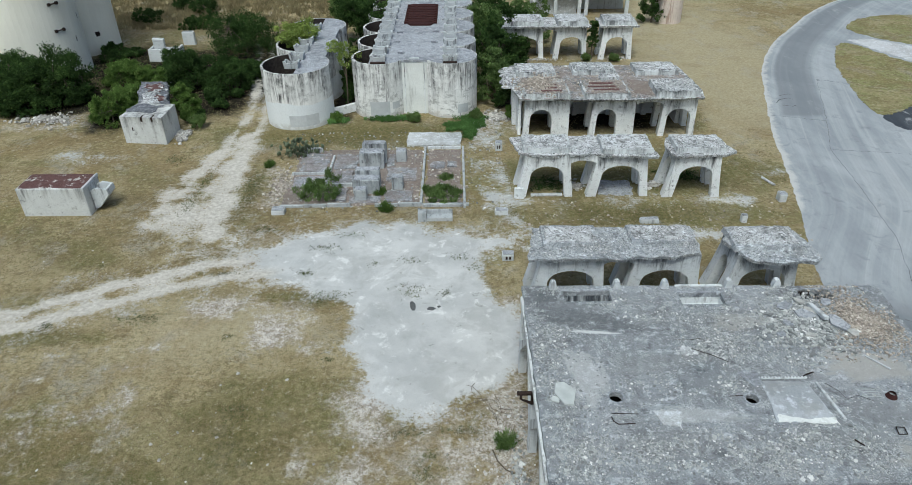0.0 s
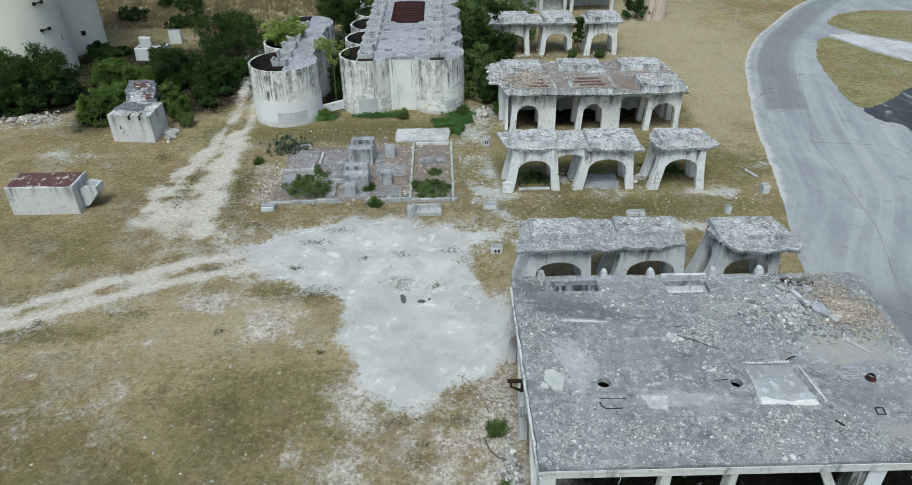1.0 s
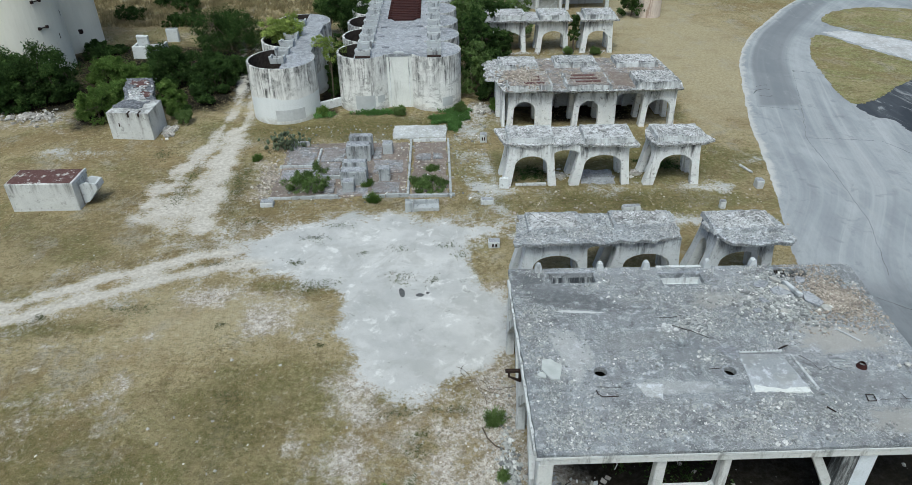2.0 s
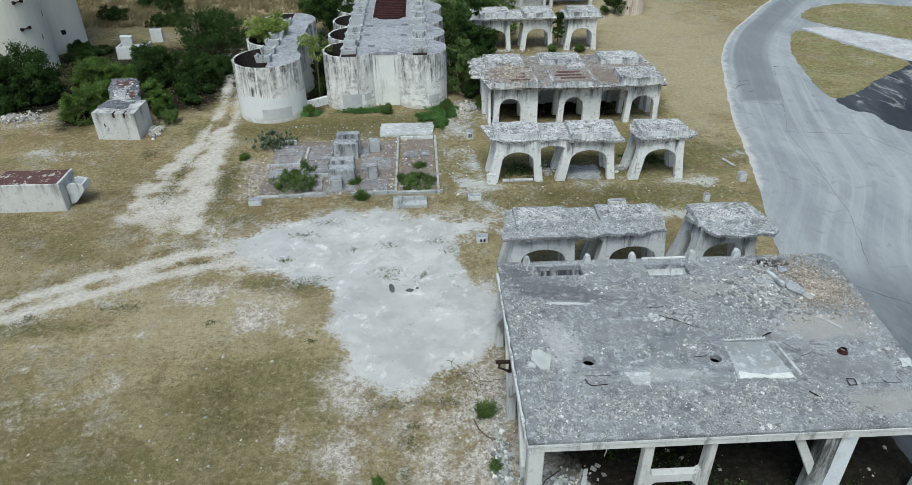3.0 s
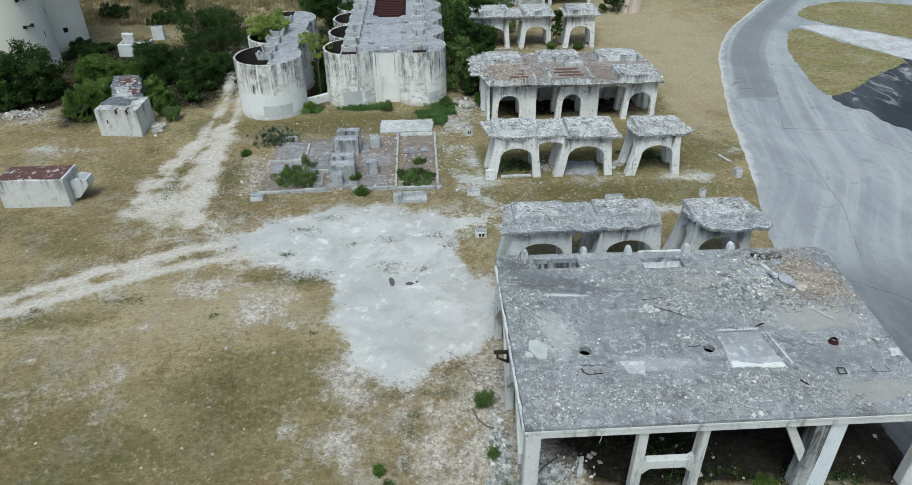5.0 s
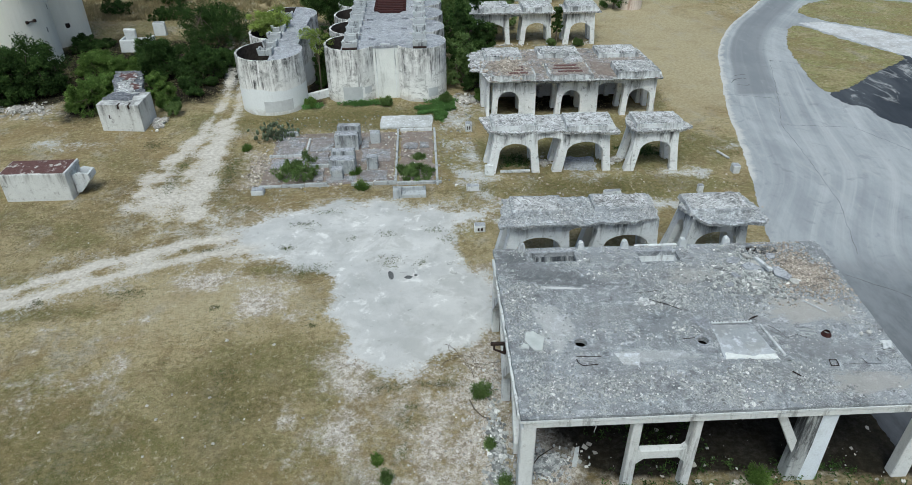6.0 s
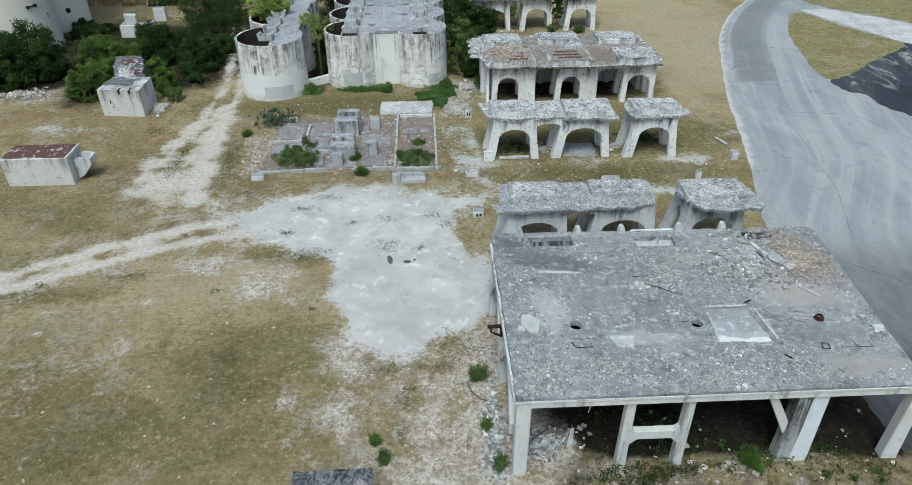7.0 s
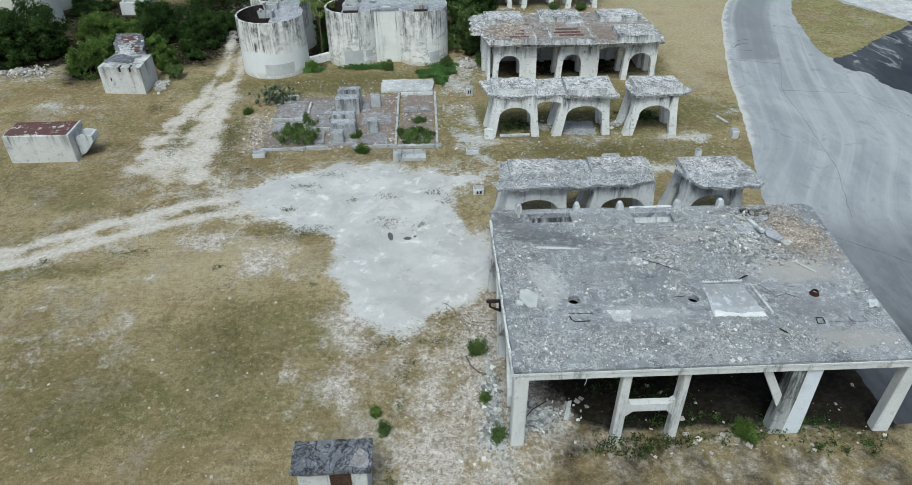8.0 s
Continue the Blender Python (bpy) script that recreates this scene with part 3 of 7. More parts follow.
ROAD = road_material("worn_pale_asphalt", (0.30, 0.325, 0.355), (0.43, 0.455, 0.485), (0.22, 0.235, 0.255), 0.8, True)
WET = road_material("dark_asphalt", (0.030, 0.036, 0.048), (0.085, 0.095, 0.112), (0.02, 0.024, 0.032), 0.7, False, (0.53, 0.66, 0.75))
PATH = top_concrete("sandy_path", (0.66, 0.65, 0.62), (0.80, 0.79, 0.76), (0.30, 0.28, 0.24), 0.15, 0.2, 0.15)
SCREED = top_concrete("smooth_pale_screed", (0.56, 0.57, 0.56), (0.72, 0.725, 0.71), (0.22, 0.23, 0.235), 0.0, 0.35, 0.25, 0.0, 0.2, [(10.2, 4.9, 0.5, 0.5, 0, (0.30, 0.31, 0.32), 0.7), (10.9, 5.2, 0.9, 0.25, 0, (0.32, 0.33, 0.335), 0.6), (11.4, 3.7, 0.6, 0.5, 20, (0.40, 0.41, 0.41), 0.5)])
CRACK = plain("crack_shadow_dirt", (0.085, 0.09, 0.095), (0.15, 0.155, 0.16), 8.0)
FLAKE = plain("pale_bluish_cement", (0.50, 0.535, 0.535), (0.62, 0.65, 0.645), 3.0)


# ---- mesh helpers ----
def mesh_from(name, verts, faces, material, parent=None, label="", smooth=False):
    me = bpy.data.meshes.new(name)
    me.from_pydata(verts, [], faces)
    me.materials.append(material)
    if smooth:
        me.polygons.foreach_set("use_smooth", [True] * len(me.polygons))
    ob = new(name, me)
    ob.parent = parent
    return tagged(ob, label)


def part(name, bm, material, parent=None, label="", smooth=False):
    me = bpy.data.meshes.new(name)
    bmesh.ops.recalc_face_normals(bm, faces=bm.faces)
    bm.to_mesh(me)
    bm.free()
    me.materials.append(material)
    if smooth:
        me.polygons.foreach_set("use_smooth", [True] * len(me.polygons))
    ob = new(name, me)
    ob.parent = parent
    return tagged(ob, label)


def thing(name, at, label, category, group="", kind="", turn=0.0):
    ob = new(name)
    ob.matrix_basis = pose(*at, 0, 0, turn)
    ob.empty_display_size = 0.3
    return tagged(ob, label, category, group, kind)


def box_bm(x0, y0, z0, x1, y1, z1, bevel=0.02, bm=None, jitter=0.0):
    bm = bm or bmesh.new()
    made = bmesh.ops.create_cube(bm, size=1.0)["verts"]
    for v in made:
        v.co = Vector((x0 + (v.co.x + 0.5) * (x1 - x0), y0 + (v.co.y + 0.5) * (y1 - y0), z0 + (v.co.z + 0.5) * (z1 - z0)))
        v.co += Vector([random.uniform(-jitter, jitter) for _ in range(3)])
    if bevel:
        edges = list({e for v in made for e in v.link_edges})
        bmesh.ops.bevel(bm, geom=edges, offset=bevel, segments=1, affect="EDGES")
    return bm


def prism_bm(outline, z0, z1, holes=(), bm=None):
    """A flat plate of that outline, with holes through it."""
    bm = bm or bmesh.new()
    edges = []
    for loop in (outline, *holes):
        vs = [bm.verts.new((x, y, z1)) for x, y in loop]
        edges += [bm.edges.new((vs[i - 1], vs[i])) for i in range(len(vs))]
    faces = [f for f in bmesh.ops.triangle_fill(bm, edges=edges, use_beauty=True)["geom"] if isinstance(f, bmesh.types.BMFace)]
    ext = bmesh.ops.extrude_face_region(bm, geom=faces)["geom"]
    for v in ext:
        if isinstance(v, bmesh.types.BMVert):
            v.co.z = z0
    return bm


def profile_bm(points, axis, a, b, bm=None):
    """Extrudes an upright outline of (u, z) along x or y, from a to b."""
    bm = bm or bmesh.new()
    put = (lambda u, z, w: (w, u, z)) if axis == "x" else (lambda u, z, w: (u, w, z))
    r1 = [bm.verts.new(put(u, z, a)) for u, z in points]
    r2 = [bm.verts.new(put(u, z, b)) for u, z in points]
    f1, f2 = bm.faces.new(r1), bm.faces.new(r2[::-1])
    f1.normal_update(), f2.normal_update()
    n = len(points)
    for i in range(n):
        bm.faces.new((r1[i], r2[i], r2[(i + 1) % n], r1[(i + 1) % n]))
    bmesh.ops.triangulate(bm, faces=[f1, f2])
    return bm


def ragged(points, step=0.35, amount=0.10, seed=1, jag=0.5):
    """A closed outline cut into short pieces that wander in and out."""
    rng = random.Random(seed)
    out = []
    for i in range(len(points)):
        a, b = Vector(points[i]), Vector(points[(i + 1) % len(points)])
        n = max(1, int((b - a).length / step))
        side = Vector((b - a).yx) * Vector((1, -1))
        side.normalize()
        for j in range(n):
            p = a.lerp(b, j / n)
            w = amount * (noise.noise((p.x * 0.9 + seed * 7, p.y * 0.9, seed)) * 1.3 + rng.uniform(-jag, jag))
            out.append(tuple(p + side * w))
    return out


def circle(cx, cy, r, n=24, squash=1.0):
    return [(cx + r * math.cos(2 * math.pi * i / n), cy + r * squash * math.sin(2 * math.pi * i / n)) for i in range(n)]


CUBE = np.array([(x, y, z) for x in (-1, 1) for y in (-1, 1) for z in (-1, 1)], float)
CUBE_F = np.array([(0, 1, 3, 2), (4, 6, 7, 5), (0, 4, 5, 1), (2, 3, 7, 6), (0, 2, 6, 4), (1, 5, 7, 3)])


def chips(name, xyz, sizes, material, parent=None, flat=0.5, seed=1):
    """Many small broken pieces in one mesh."""
    rng = np.random.default_rng(seed)
    n = len(xyz)
    v = CUBE[None] * rng.uniform(0.45, 1.0, (n, 8, 3)) * rng.uniform(0.55, 1.25, (n, 1, 3))
    v[:, :, 2] *= flat
    a = rng.uniform(0, 6.28, n)
    t = rng.uniform(-0.5, 0.5, n)
    c, s, ct, st = np.cos(a)[:, None], np.sin(a)[:, None], np.cos(t)[:, None], np.sin(t)[:, None]
    y, z = v[:, :, 1] * ct - v[:, :, 2] * st, v[:, :, 1] * st + v[:, :, 2] * ct
    x = v[:, :, 0]
    w = np.stack([x * c - y * s, x * s + y * c, z], 2) * np.asarray(sizes)[:, None, None] * 0.5
    w += np.asarray(xyz)[:, None, :]
    faces = (CUBE_F[None] + 8 * np.arange(n)[:, None, None]).reshape(-1, 4)
    return mesh_from(name, w.reshape(-1, 3).tolist(), faces.tolist(), material, parent)


# ---- ground ----
def inside_depth(px, py, poly):
    """Metres inside (positive) or outside (negative) a closed outline."""
    d = np.full(px.shape, 1e9)
    odd = np.zeros(px.shape, bool)
    for i in range(len(poly)):
        (ax, ay), (bx, by) = poly[i - 1], poly[i]
        ex, ey = bx - ax, by - ay
        t = np.clip(((px - ax) * ex + (py - ay) * ey) / (ex * ex + ey * ey), 0, 1)
        d = np.minimum(d, np.hypot(px - ax - t * ex, py - ay - t * ey))
        cross = (ay > py) != (by > py)
        odd ^= cross & (px < ax + (py - ay) * ex / np.where(ey == 0, 1e-9, ey))
    return np.where(odd, d, -d)


def line_dist(px, py, line):
    d = np.full(px.shape, 1e9)
    for (ax, ay), (bx, by) in zip(line[:-1], line[1:]):
        ex, ey = bx - ax, by - ay
        t = np.clip(((px - ax) * ex + (py - ay) * ey) / (ex * ex + ey * ey), 0, 1)
        d = np.minimum(d, np.hypot(px - ax - t * ex, py - ay - t * ey))
    return d


PAD = [(-10.3, 17.6), (-9.8, 16.2), (-10.0, 13.7), (-8.9, 11.9), (-8.3, 9.8), (-7.0, 8.2), (-5.0, 7.4), (-3.8, 8.9), (-2.3, 9.7), (-0.5, 10.7), (0.3, 12.4),
       (0.4, 17.2), (-1.5, 18.2), (-1.8, 21.8), (-0.3, 23.8), (2.4, 24.4), (-1.1, 25.4), (-5.9, 26.9), (-10.4, 27.6), (-13.8, 26.2), (-17.0, 24.6), (-19.0, 22.4), (-15.5, 20.0), (-12.6, 18.4)]
TRACK_W = [(-60.0, 7.0), (-45.0, 11.5), (-36.0, 14.4), (-30.2, 16.3), (-25.8, 18.7), (-20.5, 21.0), (-15.0, 22.3), (-9.0, 22.6)]
TRACK_N = [(-21.4, 26.0), (-21.9, 28.5), (-22.1, 32.5), (-22.5, 37.0), (-23.0, 42.0), (-23.4, 48.1), (-24.6, 57.0), (-26.6, 66.0), (-28.5, 74.0), (-31.0, 95.0)]
TRACK_L = [(-24.2, 26.6), (-26.0, 28.5), (-26.4, 31.8), (-25.6, 35.8), (-24.5, 40.0), (-23.7, 44.5)]
TRACK_E = [(12.0, 24.4), (2.0, 24.4), (-0.3, 28.0), (-0.2, 33.0), (-0.9, 40.0), (-0.4, 47.5)]


def fields(gx, gy):
    wob = 0.6 * np.sin(gx * 0.7 + 1.3 * np.sin(gy * 0.45)) + 0.4 * np.sin(gy * 1.1 + gx * 0.3)
    depth = inside_depth(gx, gy, PAD)
    pad = np.minimum(np.where((gy > 20.5) | (gx < -10.5), depth * 0.55, np.where(gy < 9.5, depth * 0.8, depth * 1.3)) + 0.1, 2.4)
    dw = line_dist(gx, gy, TRACK_W)
    west = np.maximum(1.0 - np.abs(dw - 0.85) * 1.6, 0.12 - dw * 0.2) + 0.15 * wob
    dn, dl = line_dist(gx, gy, TRACK_N), line_dist(gx, gy, TRACK_L)
    north = np.maximum(np.minimum((1.25 - dn) * 0.9, 0.75), np.minimum((0.8 - dl) * 0.8, 0.35)) + 0.15 * wob
    north = np.maximum(north, 0.95 - np.hypot((gx + 23.8) / 3.2, (gy - 28.6) / 2.7) * 0.95 + 0.15 * wob)
    north = np.maximum(north, 0.75 - np.hypot((gx + 22.6) / 1.6, (gy - 33.5) / 4.5) * 0.8 + 0.2 * wob)
    for cx, cy, rx, ry in ((-26.2, 33.4, 1.3, 0.7), (-25.4, 30.9, 1.2, 0.6), (-24.2, 33.8, 0.7, 1.4), (-24.1, 44.3, 0.5, 3.0), (-23.6, 38.6, 0.5, 0.5)):
        north = np.minimum(north, -0.6 + np.hypot((gx - cx) / rx, (gy - cy) / ry) * 0.9)
    ruts = 0.75 - np.abs(dn - 0.85) * 1.6 + 0.1 * wob
    north = np.where(gy > 44, np.minimum(north, ruts) - np.clip((gy - 58) / 30, 0, 0.5), north)
    east = np.minimum(-0.05 + 0.25 * wob, 0.9 - line_dist(gx, gy, TRACK_E) * 0.9)
    scuff = 0.45 - np.hypot((gx + 38.0) / 1.6, (gy - 39.8) / 0.7) * 0.8
    scuff = np.maximum(scuff, 0.2 - np.hypot((gx + 36.5) / 4.0, (gy - 38.8) / 1.4) * 0.8)
    scuff = np.maximum(scuff, 0.1 - np.hypot((gx + 15.5) / 5.0, (gy - 19.5) / 1.6) * 0.7)
    scuff = np.maximum(scuff, 0.2 - np.hypot((gx - 24.0) / 2.0, (gy - 34.9) / 0.8) * 0.7)
    scuff = np.maximum(scuff, 0.25 - np.hypot((gx + 19.0) / 3.5, (gy - 25.0) / 2.2) * 0.7)
    scuff = np.maximum(scuff, 0.05 + 0.25 * wob - np.abs(gy - 25.6) * 0.5 - np.maximum(np.abs(gx - 9.0) - 9.0, 0) * 0.3)
    scuff = np.maximum(scuff, 0.0 + 0.3 * wob - np.abs(gy - 30.4) * 0.5 - np.maximum(np.abs(gx - 10.0) - 9.0, 0) * 0.3)
    scuff = np.maximum(scuff, 0.45 + 0.2 * wob - np.hypot((gx + 15.5) / 5.0, (gy - 23.6) / 2.6) * 0.6)
    pale = np.maximum.reduce([pad, west, north, east, scuff])
    sandy = np.clip(np.maximum(west, north) - np.maximum(pad, 0) * 2 + 0.9, 0, 1)
    ways = [line_dist(gx, gy, w) for w in ([(-34.0, 11.6), (-27.0, 12.9), (-20.0, 13.8)], [(-34.0, 9.8), (-26.5, 11.0), (-20.5, 12.2)], [(-33.0, 7.4), (-27.0, 8.6), (-23.0, 8.4)], [(-30.0, 4.6), (-25.5, 6.6), (-22.5, 8.0)])]
    stony = np.maximum.reduce([*(0.15 - w * 1.6 for w in ways), 1.6 - np.hypot((gx + 13.8) / 2.2, (gy - 14.9) / 2.2) * 1.5, 1.5 - np.hypot((gx + 18.2) / 2.6, (gy - 17.2) / 1.3) * 1.5,
                               0.7 - np.hypot((gx + 21.0) / 1.5, (gy - 9.0) / 2.4) * 1.2, 0.8 - np.hypot((gx + 24.8) / 1.3, (gy - 6.8) / 2.6) * 1.2, 2.4 - np.hypot((gx + 8.2) / 1.3, (gy - 8.8) / 1.4) * 1.4,
                               1.5 - np.hypot((gx + 0.3) / 0.9, (gy - 13.5) / 4.5) * 1.3, 2.4 - np.hypot((gx - 1.9) / 1.5, (gy - 3.0) / 3.2) * 1.5, 1.4 - np.hypot((gx + 8.2) / 1.7, (gy - 4.0) / 1.7) * 1.3, 2.0 - np.hypot((gx + 3.6) / 1.0, (gy - 3.2) / 3.4) * 1.4, 1.4 - np.hypot((gx + 11.2) / 0.8, (gy - 5.0) / 0.5) * 1.4,
                               1.8 - np.abs(gx + 1.1 - 0.02 * gy) * 0.85 - np.maximum(gy - 9, 0) * 0.6 - np.maximum(-4 - gy, 0),
                               0.7 - np.hypot((gx + 6.5) / 4.0, (gy - 1.5) / 5.5) * 1.1,
                               1.4 - np.hypot((gx - 9.0) / 12.0, (gy - 5.0) / 6.5) * 1.5, 0.7 - np.hypot((gx - 10.5) / 9.0, (gy + 1.6) / 2.2) * 1.0, 2.2 - np.hypot((gx + 3.4) / 1.7, (gy + 0.6) / 3.0) * 1.3,
                               0.9 - np.hypot((gx + 43) / 5.0, (gy - 47) / 3.0) * 1.2,
                               1.2 - np.hypot((gx + 17.5) / 2.2, (gy - 33.5) / 5.0) * 1.2,
                               1.0 - np.hypot((gx - 1.5) / 2.5, (gy - 47) / 3.5) * 1.2,
                               np.minimum(inside_depth(gx, gy, [(-17.4, 29.8), (-2.8, 29.8), (-2.8, 40.3), (-17.4, 39.6)]) * 0.5, -0.35),
                               0.9 - np.hypot((gx + 3.5) / 6.0, (gy - 3.0) / 6.0) * 1.2])
    lush = np.maximum.reduce([1.5 - np.hypot((gx + 12) / 14.0, (gy - 43.5) / 3.4), 1.6 - np.hypot((gx - 11) / 12.0, (gy - 35.5) / 4.0), 1.4 - np.hypot((gx - 12) / 12.0, (gy - 28.0) / 2.8), 1.0 - np.hypot((gx + 20.0) / 2.0, (gy - 35.0) / 6.0), 0.8 - np.hypot((gx - 20.0) / 2.5, (gy - 48.0) / 12.0), 1.05 - np.hypot((gx + 21) / 11.0, (gy - 3.5) / 6.0) + 0.25 * np.sin(gx * 0.55 + np.sin(gy * 0.8)) * np.sin(gy * 0.7), 0.7 - np.hypot((gx + 28) / 5.0, (gy - 22.5) / 3.0), 0.8 - np.hypot((gx + 38) / 9.0, (gy - 26.0) / 4.0),
                              1.25 - np.hypot((gx + 14.5) / 5.5, (gy - 6.5) / 7.0), 1.0 - np.hypot((gx + 28.0) / 7.0, (gy - 14.5) / 1.6), 0.9 - np.hypot((gx + 20.2) / 1.6, (gy - 29.5) / 4.5), 0.9 - np.hypot((gx + 11.5) / 4.0, (gy - 17.6) / 1.2), 0.6 - np.hypot((gx + 32) / 8.0, (gy - 24) / 4.0), 0.9 - np.hypot((gx + 13) / 5.0, (gy - 18.3) / 1.5),
                              # olive grass round the trees, deepened by their shade in the colour
                              1.25 - np.hypot((gx + 40) / 20.0, (gy - 62) / 14.0), np.zeros(gx.shape)])
    straw = np.maximum(1.7 - np.hypot((gx - 28.0) / 8.0, (gy - 66.0) / 24.0), 1.3 - np.hypot((gx - 22.0) / 5.0, (gy - 45.0) / 9.0))
    straw = np.maximum(straw, 1.3 - np.hypot((gx + 18.5) / 10.0, (gy - 14.5) / 4.5))
    lush = np.where(lush < 0.6, lush - np.clip(straw, 0, 1.25) * np.clip((0.6 - lush) / 0.4, 0, 1), lush)
    # where that painted shade lies: below the slab, in the house, by the trees
    soil_shade = np.maximum(np.minimum(inside_depth(gx, gy, [(3.2, 0.9), (5.0, 0.3), (12.0, 0.5), (19.4, -0.2), (19.4, 12.0), (1.8, 12.0), (2.0, 5.0)]) * 2.2, 2.6), 2.2 - np.maximum(np.abs(gx - 10.6) / 8.0, np.abs(gy - 47.2) / 3.9) * 2.2)
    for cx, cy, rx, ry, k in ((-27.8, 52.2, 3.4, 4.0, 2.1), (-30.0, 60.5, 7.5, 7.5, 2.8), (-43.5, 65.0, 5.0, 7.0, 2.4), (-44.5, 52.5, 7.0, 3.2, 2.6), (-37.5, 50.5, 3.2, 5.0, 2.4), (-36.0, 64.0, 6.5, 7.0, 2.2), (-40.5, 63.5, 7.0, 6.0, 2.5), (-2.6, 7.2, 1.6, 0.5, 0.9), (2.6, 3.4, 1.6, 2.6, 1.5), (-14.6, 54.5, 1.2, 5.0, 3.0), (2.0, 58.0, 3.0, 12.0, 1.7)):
        soil_shade = np.maximum(soil_shade, k - np.hypot((gx - cx) / rx, (gy - cy) / ry) * 1.7)
    # weaker darkening along the strip before the slab
    soil_shade = np.maximum(soil_shade, 0.32 - np.maximum(np.abs(gx - 11.0) - 9.0, 0) - np.maximum(np.abs(gy + 1.5) - 2.2, 0))
    return pale, sandy, stony, lush, soil_shade


def build_ground():
    xs = np.concatenate([[-2500, -1200, -600, -300, -180, -120, -95], np.arange(-80, 80.1, 0.5), [95, 120, 180, 300, 600, 1200, 2500]])
    ys = np.concatenate([[-2500, -1200, -600, -300, -150, -80, -45], np.arange(-28, 110.1, 0.5), [130, 160, 220, 350, 700, 1300, 2500]])
    gx, gy = np.meshgrid(xs, ys)
    nx, ny = len(xs), len(ys)
    pale, sandy, stony, lush, soil_shade = fields(gx, gy)
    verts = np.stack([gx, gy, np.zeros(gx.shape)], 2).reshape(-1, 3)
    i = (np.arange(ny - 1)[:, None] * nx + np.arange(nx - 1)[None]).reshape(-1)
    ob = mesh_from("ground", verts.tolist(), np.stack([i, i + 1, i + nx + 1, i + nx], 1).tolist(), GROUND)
    for name, f in (("pale", pale), ("sandy", sandy), ("stony", stony), ("lush", lush), ("soil_shade", soil_shade)):
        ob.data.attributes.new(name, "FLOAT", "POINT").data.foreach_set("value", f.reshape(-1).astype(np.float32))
    return tagged(ob, "dry grass field with bare pale dust tracks", "ground", kind="structure")


build_ground()

ROAD_LEFT = [(18.6, 0.4), (18.7, 6.0), (19.2, 14.0), (20.8, 21.8), (22.2, 26.5), (23.6, 31.3), (25.0, 37.7), (26.3, 43.0), (28.7, 50.9), (31.6, 60.0),
             (34.0, 65.3), (37.6, 71.7), (42.1, 77.6), (48.5, 86.0), (56.0, 93.5), (68.0, 99.0), (90.0, 101.0)]


def rounded(points, closed=False, times=3):
    """The same outline with its corners cut round."""
    for _ in range(times):
        pairs = list(zip(points, points[1:] + points[:1])) if closed else list(zip(points[:-1], points[1:]))
        cut = [(a[0] * (1 - t) + b[0] * t, a[1] * (1 - t) + b[1] * t) for a, b in pairs for t in (0.25, 0.75)]
        points = cut if closed else [points[0]] + cut + [points[-1]]
    return points


def build_road():
    """The paved sheet east of its ragged edge; the attribute edge is the distance from that edge."""
    line, curve = [], rounded(ROAD_LEFT)
    for a, b in zip(curve[:-1], curve[1:]):
        n = max(1, int(math.hypot(b[0] - a[0], b[1] - a[1]) / 0.12))
        line += [(a[0] + (b[0] - a[0]) * i / n, a[1] + (b[1] - a[1]) * i / n) for i in range(n)]
    line.append(curve[-1])
    across = [0.0, 0.3, 0.7, 1.2, 2.0, 3.0, 5.0, 9.0, 20.0, 45.0, 95.0]
    verts, edge = [], []
    for x, y in line:
        w = 0.14 * noise.noise((x * 0.35, y * 0.35, 3.0)) + 0.10 * noise.noise((x * 1.7, y * 1.7, 7.0)) + 0.08 * noise.noise((x * 6.0, y * 6.0, 7.0))
        for d in across:
            verts.append((x + w * max(0.0, 1 - d / 3) + d, y, 0.02))
            ramp = min(max((31.0 - y) / 15.0, 0.0), 1.0)
            edge.append(d + 4.0 * ramp * ramp * (3 - 2 * ramp))
    n = len(across)
    faces = [(i * n + j, i * n + j + 1, (i + 1) * n + j + 1, (i + 1) * n + j) for i in range(len(line) - 1) for j in range(n - 1)]
    ob = mesh_from("road", verts, faces, ROAD)
    ob.data.attributes.new("edge", "FLOAT", "POINT").data.foreach_set("value", edge)
    # rises from 0 to 2 towards the slab
    ob.data.attributes.new("near_slab", "FLOAT", "POINT").data.foreach_set("value", [min(max((21 - v[1]) / 10.5, 0), 2) for v in verts])
    return tagged(ob, "pale worn grey asphalt road with long cracks", "road", kind="structure")


build_road()
ISLANDS = [[(45.2, 70.4), (42.8, 66.0), (41.2, 61.9), (39.6, 55.5), (38.4, 49.5), (38.3, 46.6), (42.0, 48.5), (46.0, 52.0), (50.0, 54.8), (53.7, 57.2), (51.5, 61.0), (49.0, 65.5), (47.3, 71.0)],
           [(49.4, 77.2), (51.6, 80.4), (55.4, 83.0), (60.6, 84.6), (69.0, 81.5), (80.0, 72.0), (84.0, 56.0), (60.5, 63.5), (56.5, 68.3), (51.0, 73.2)]]
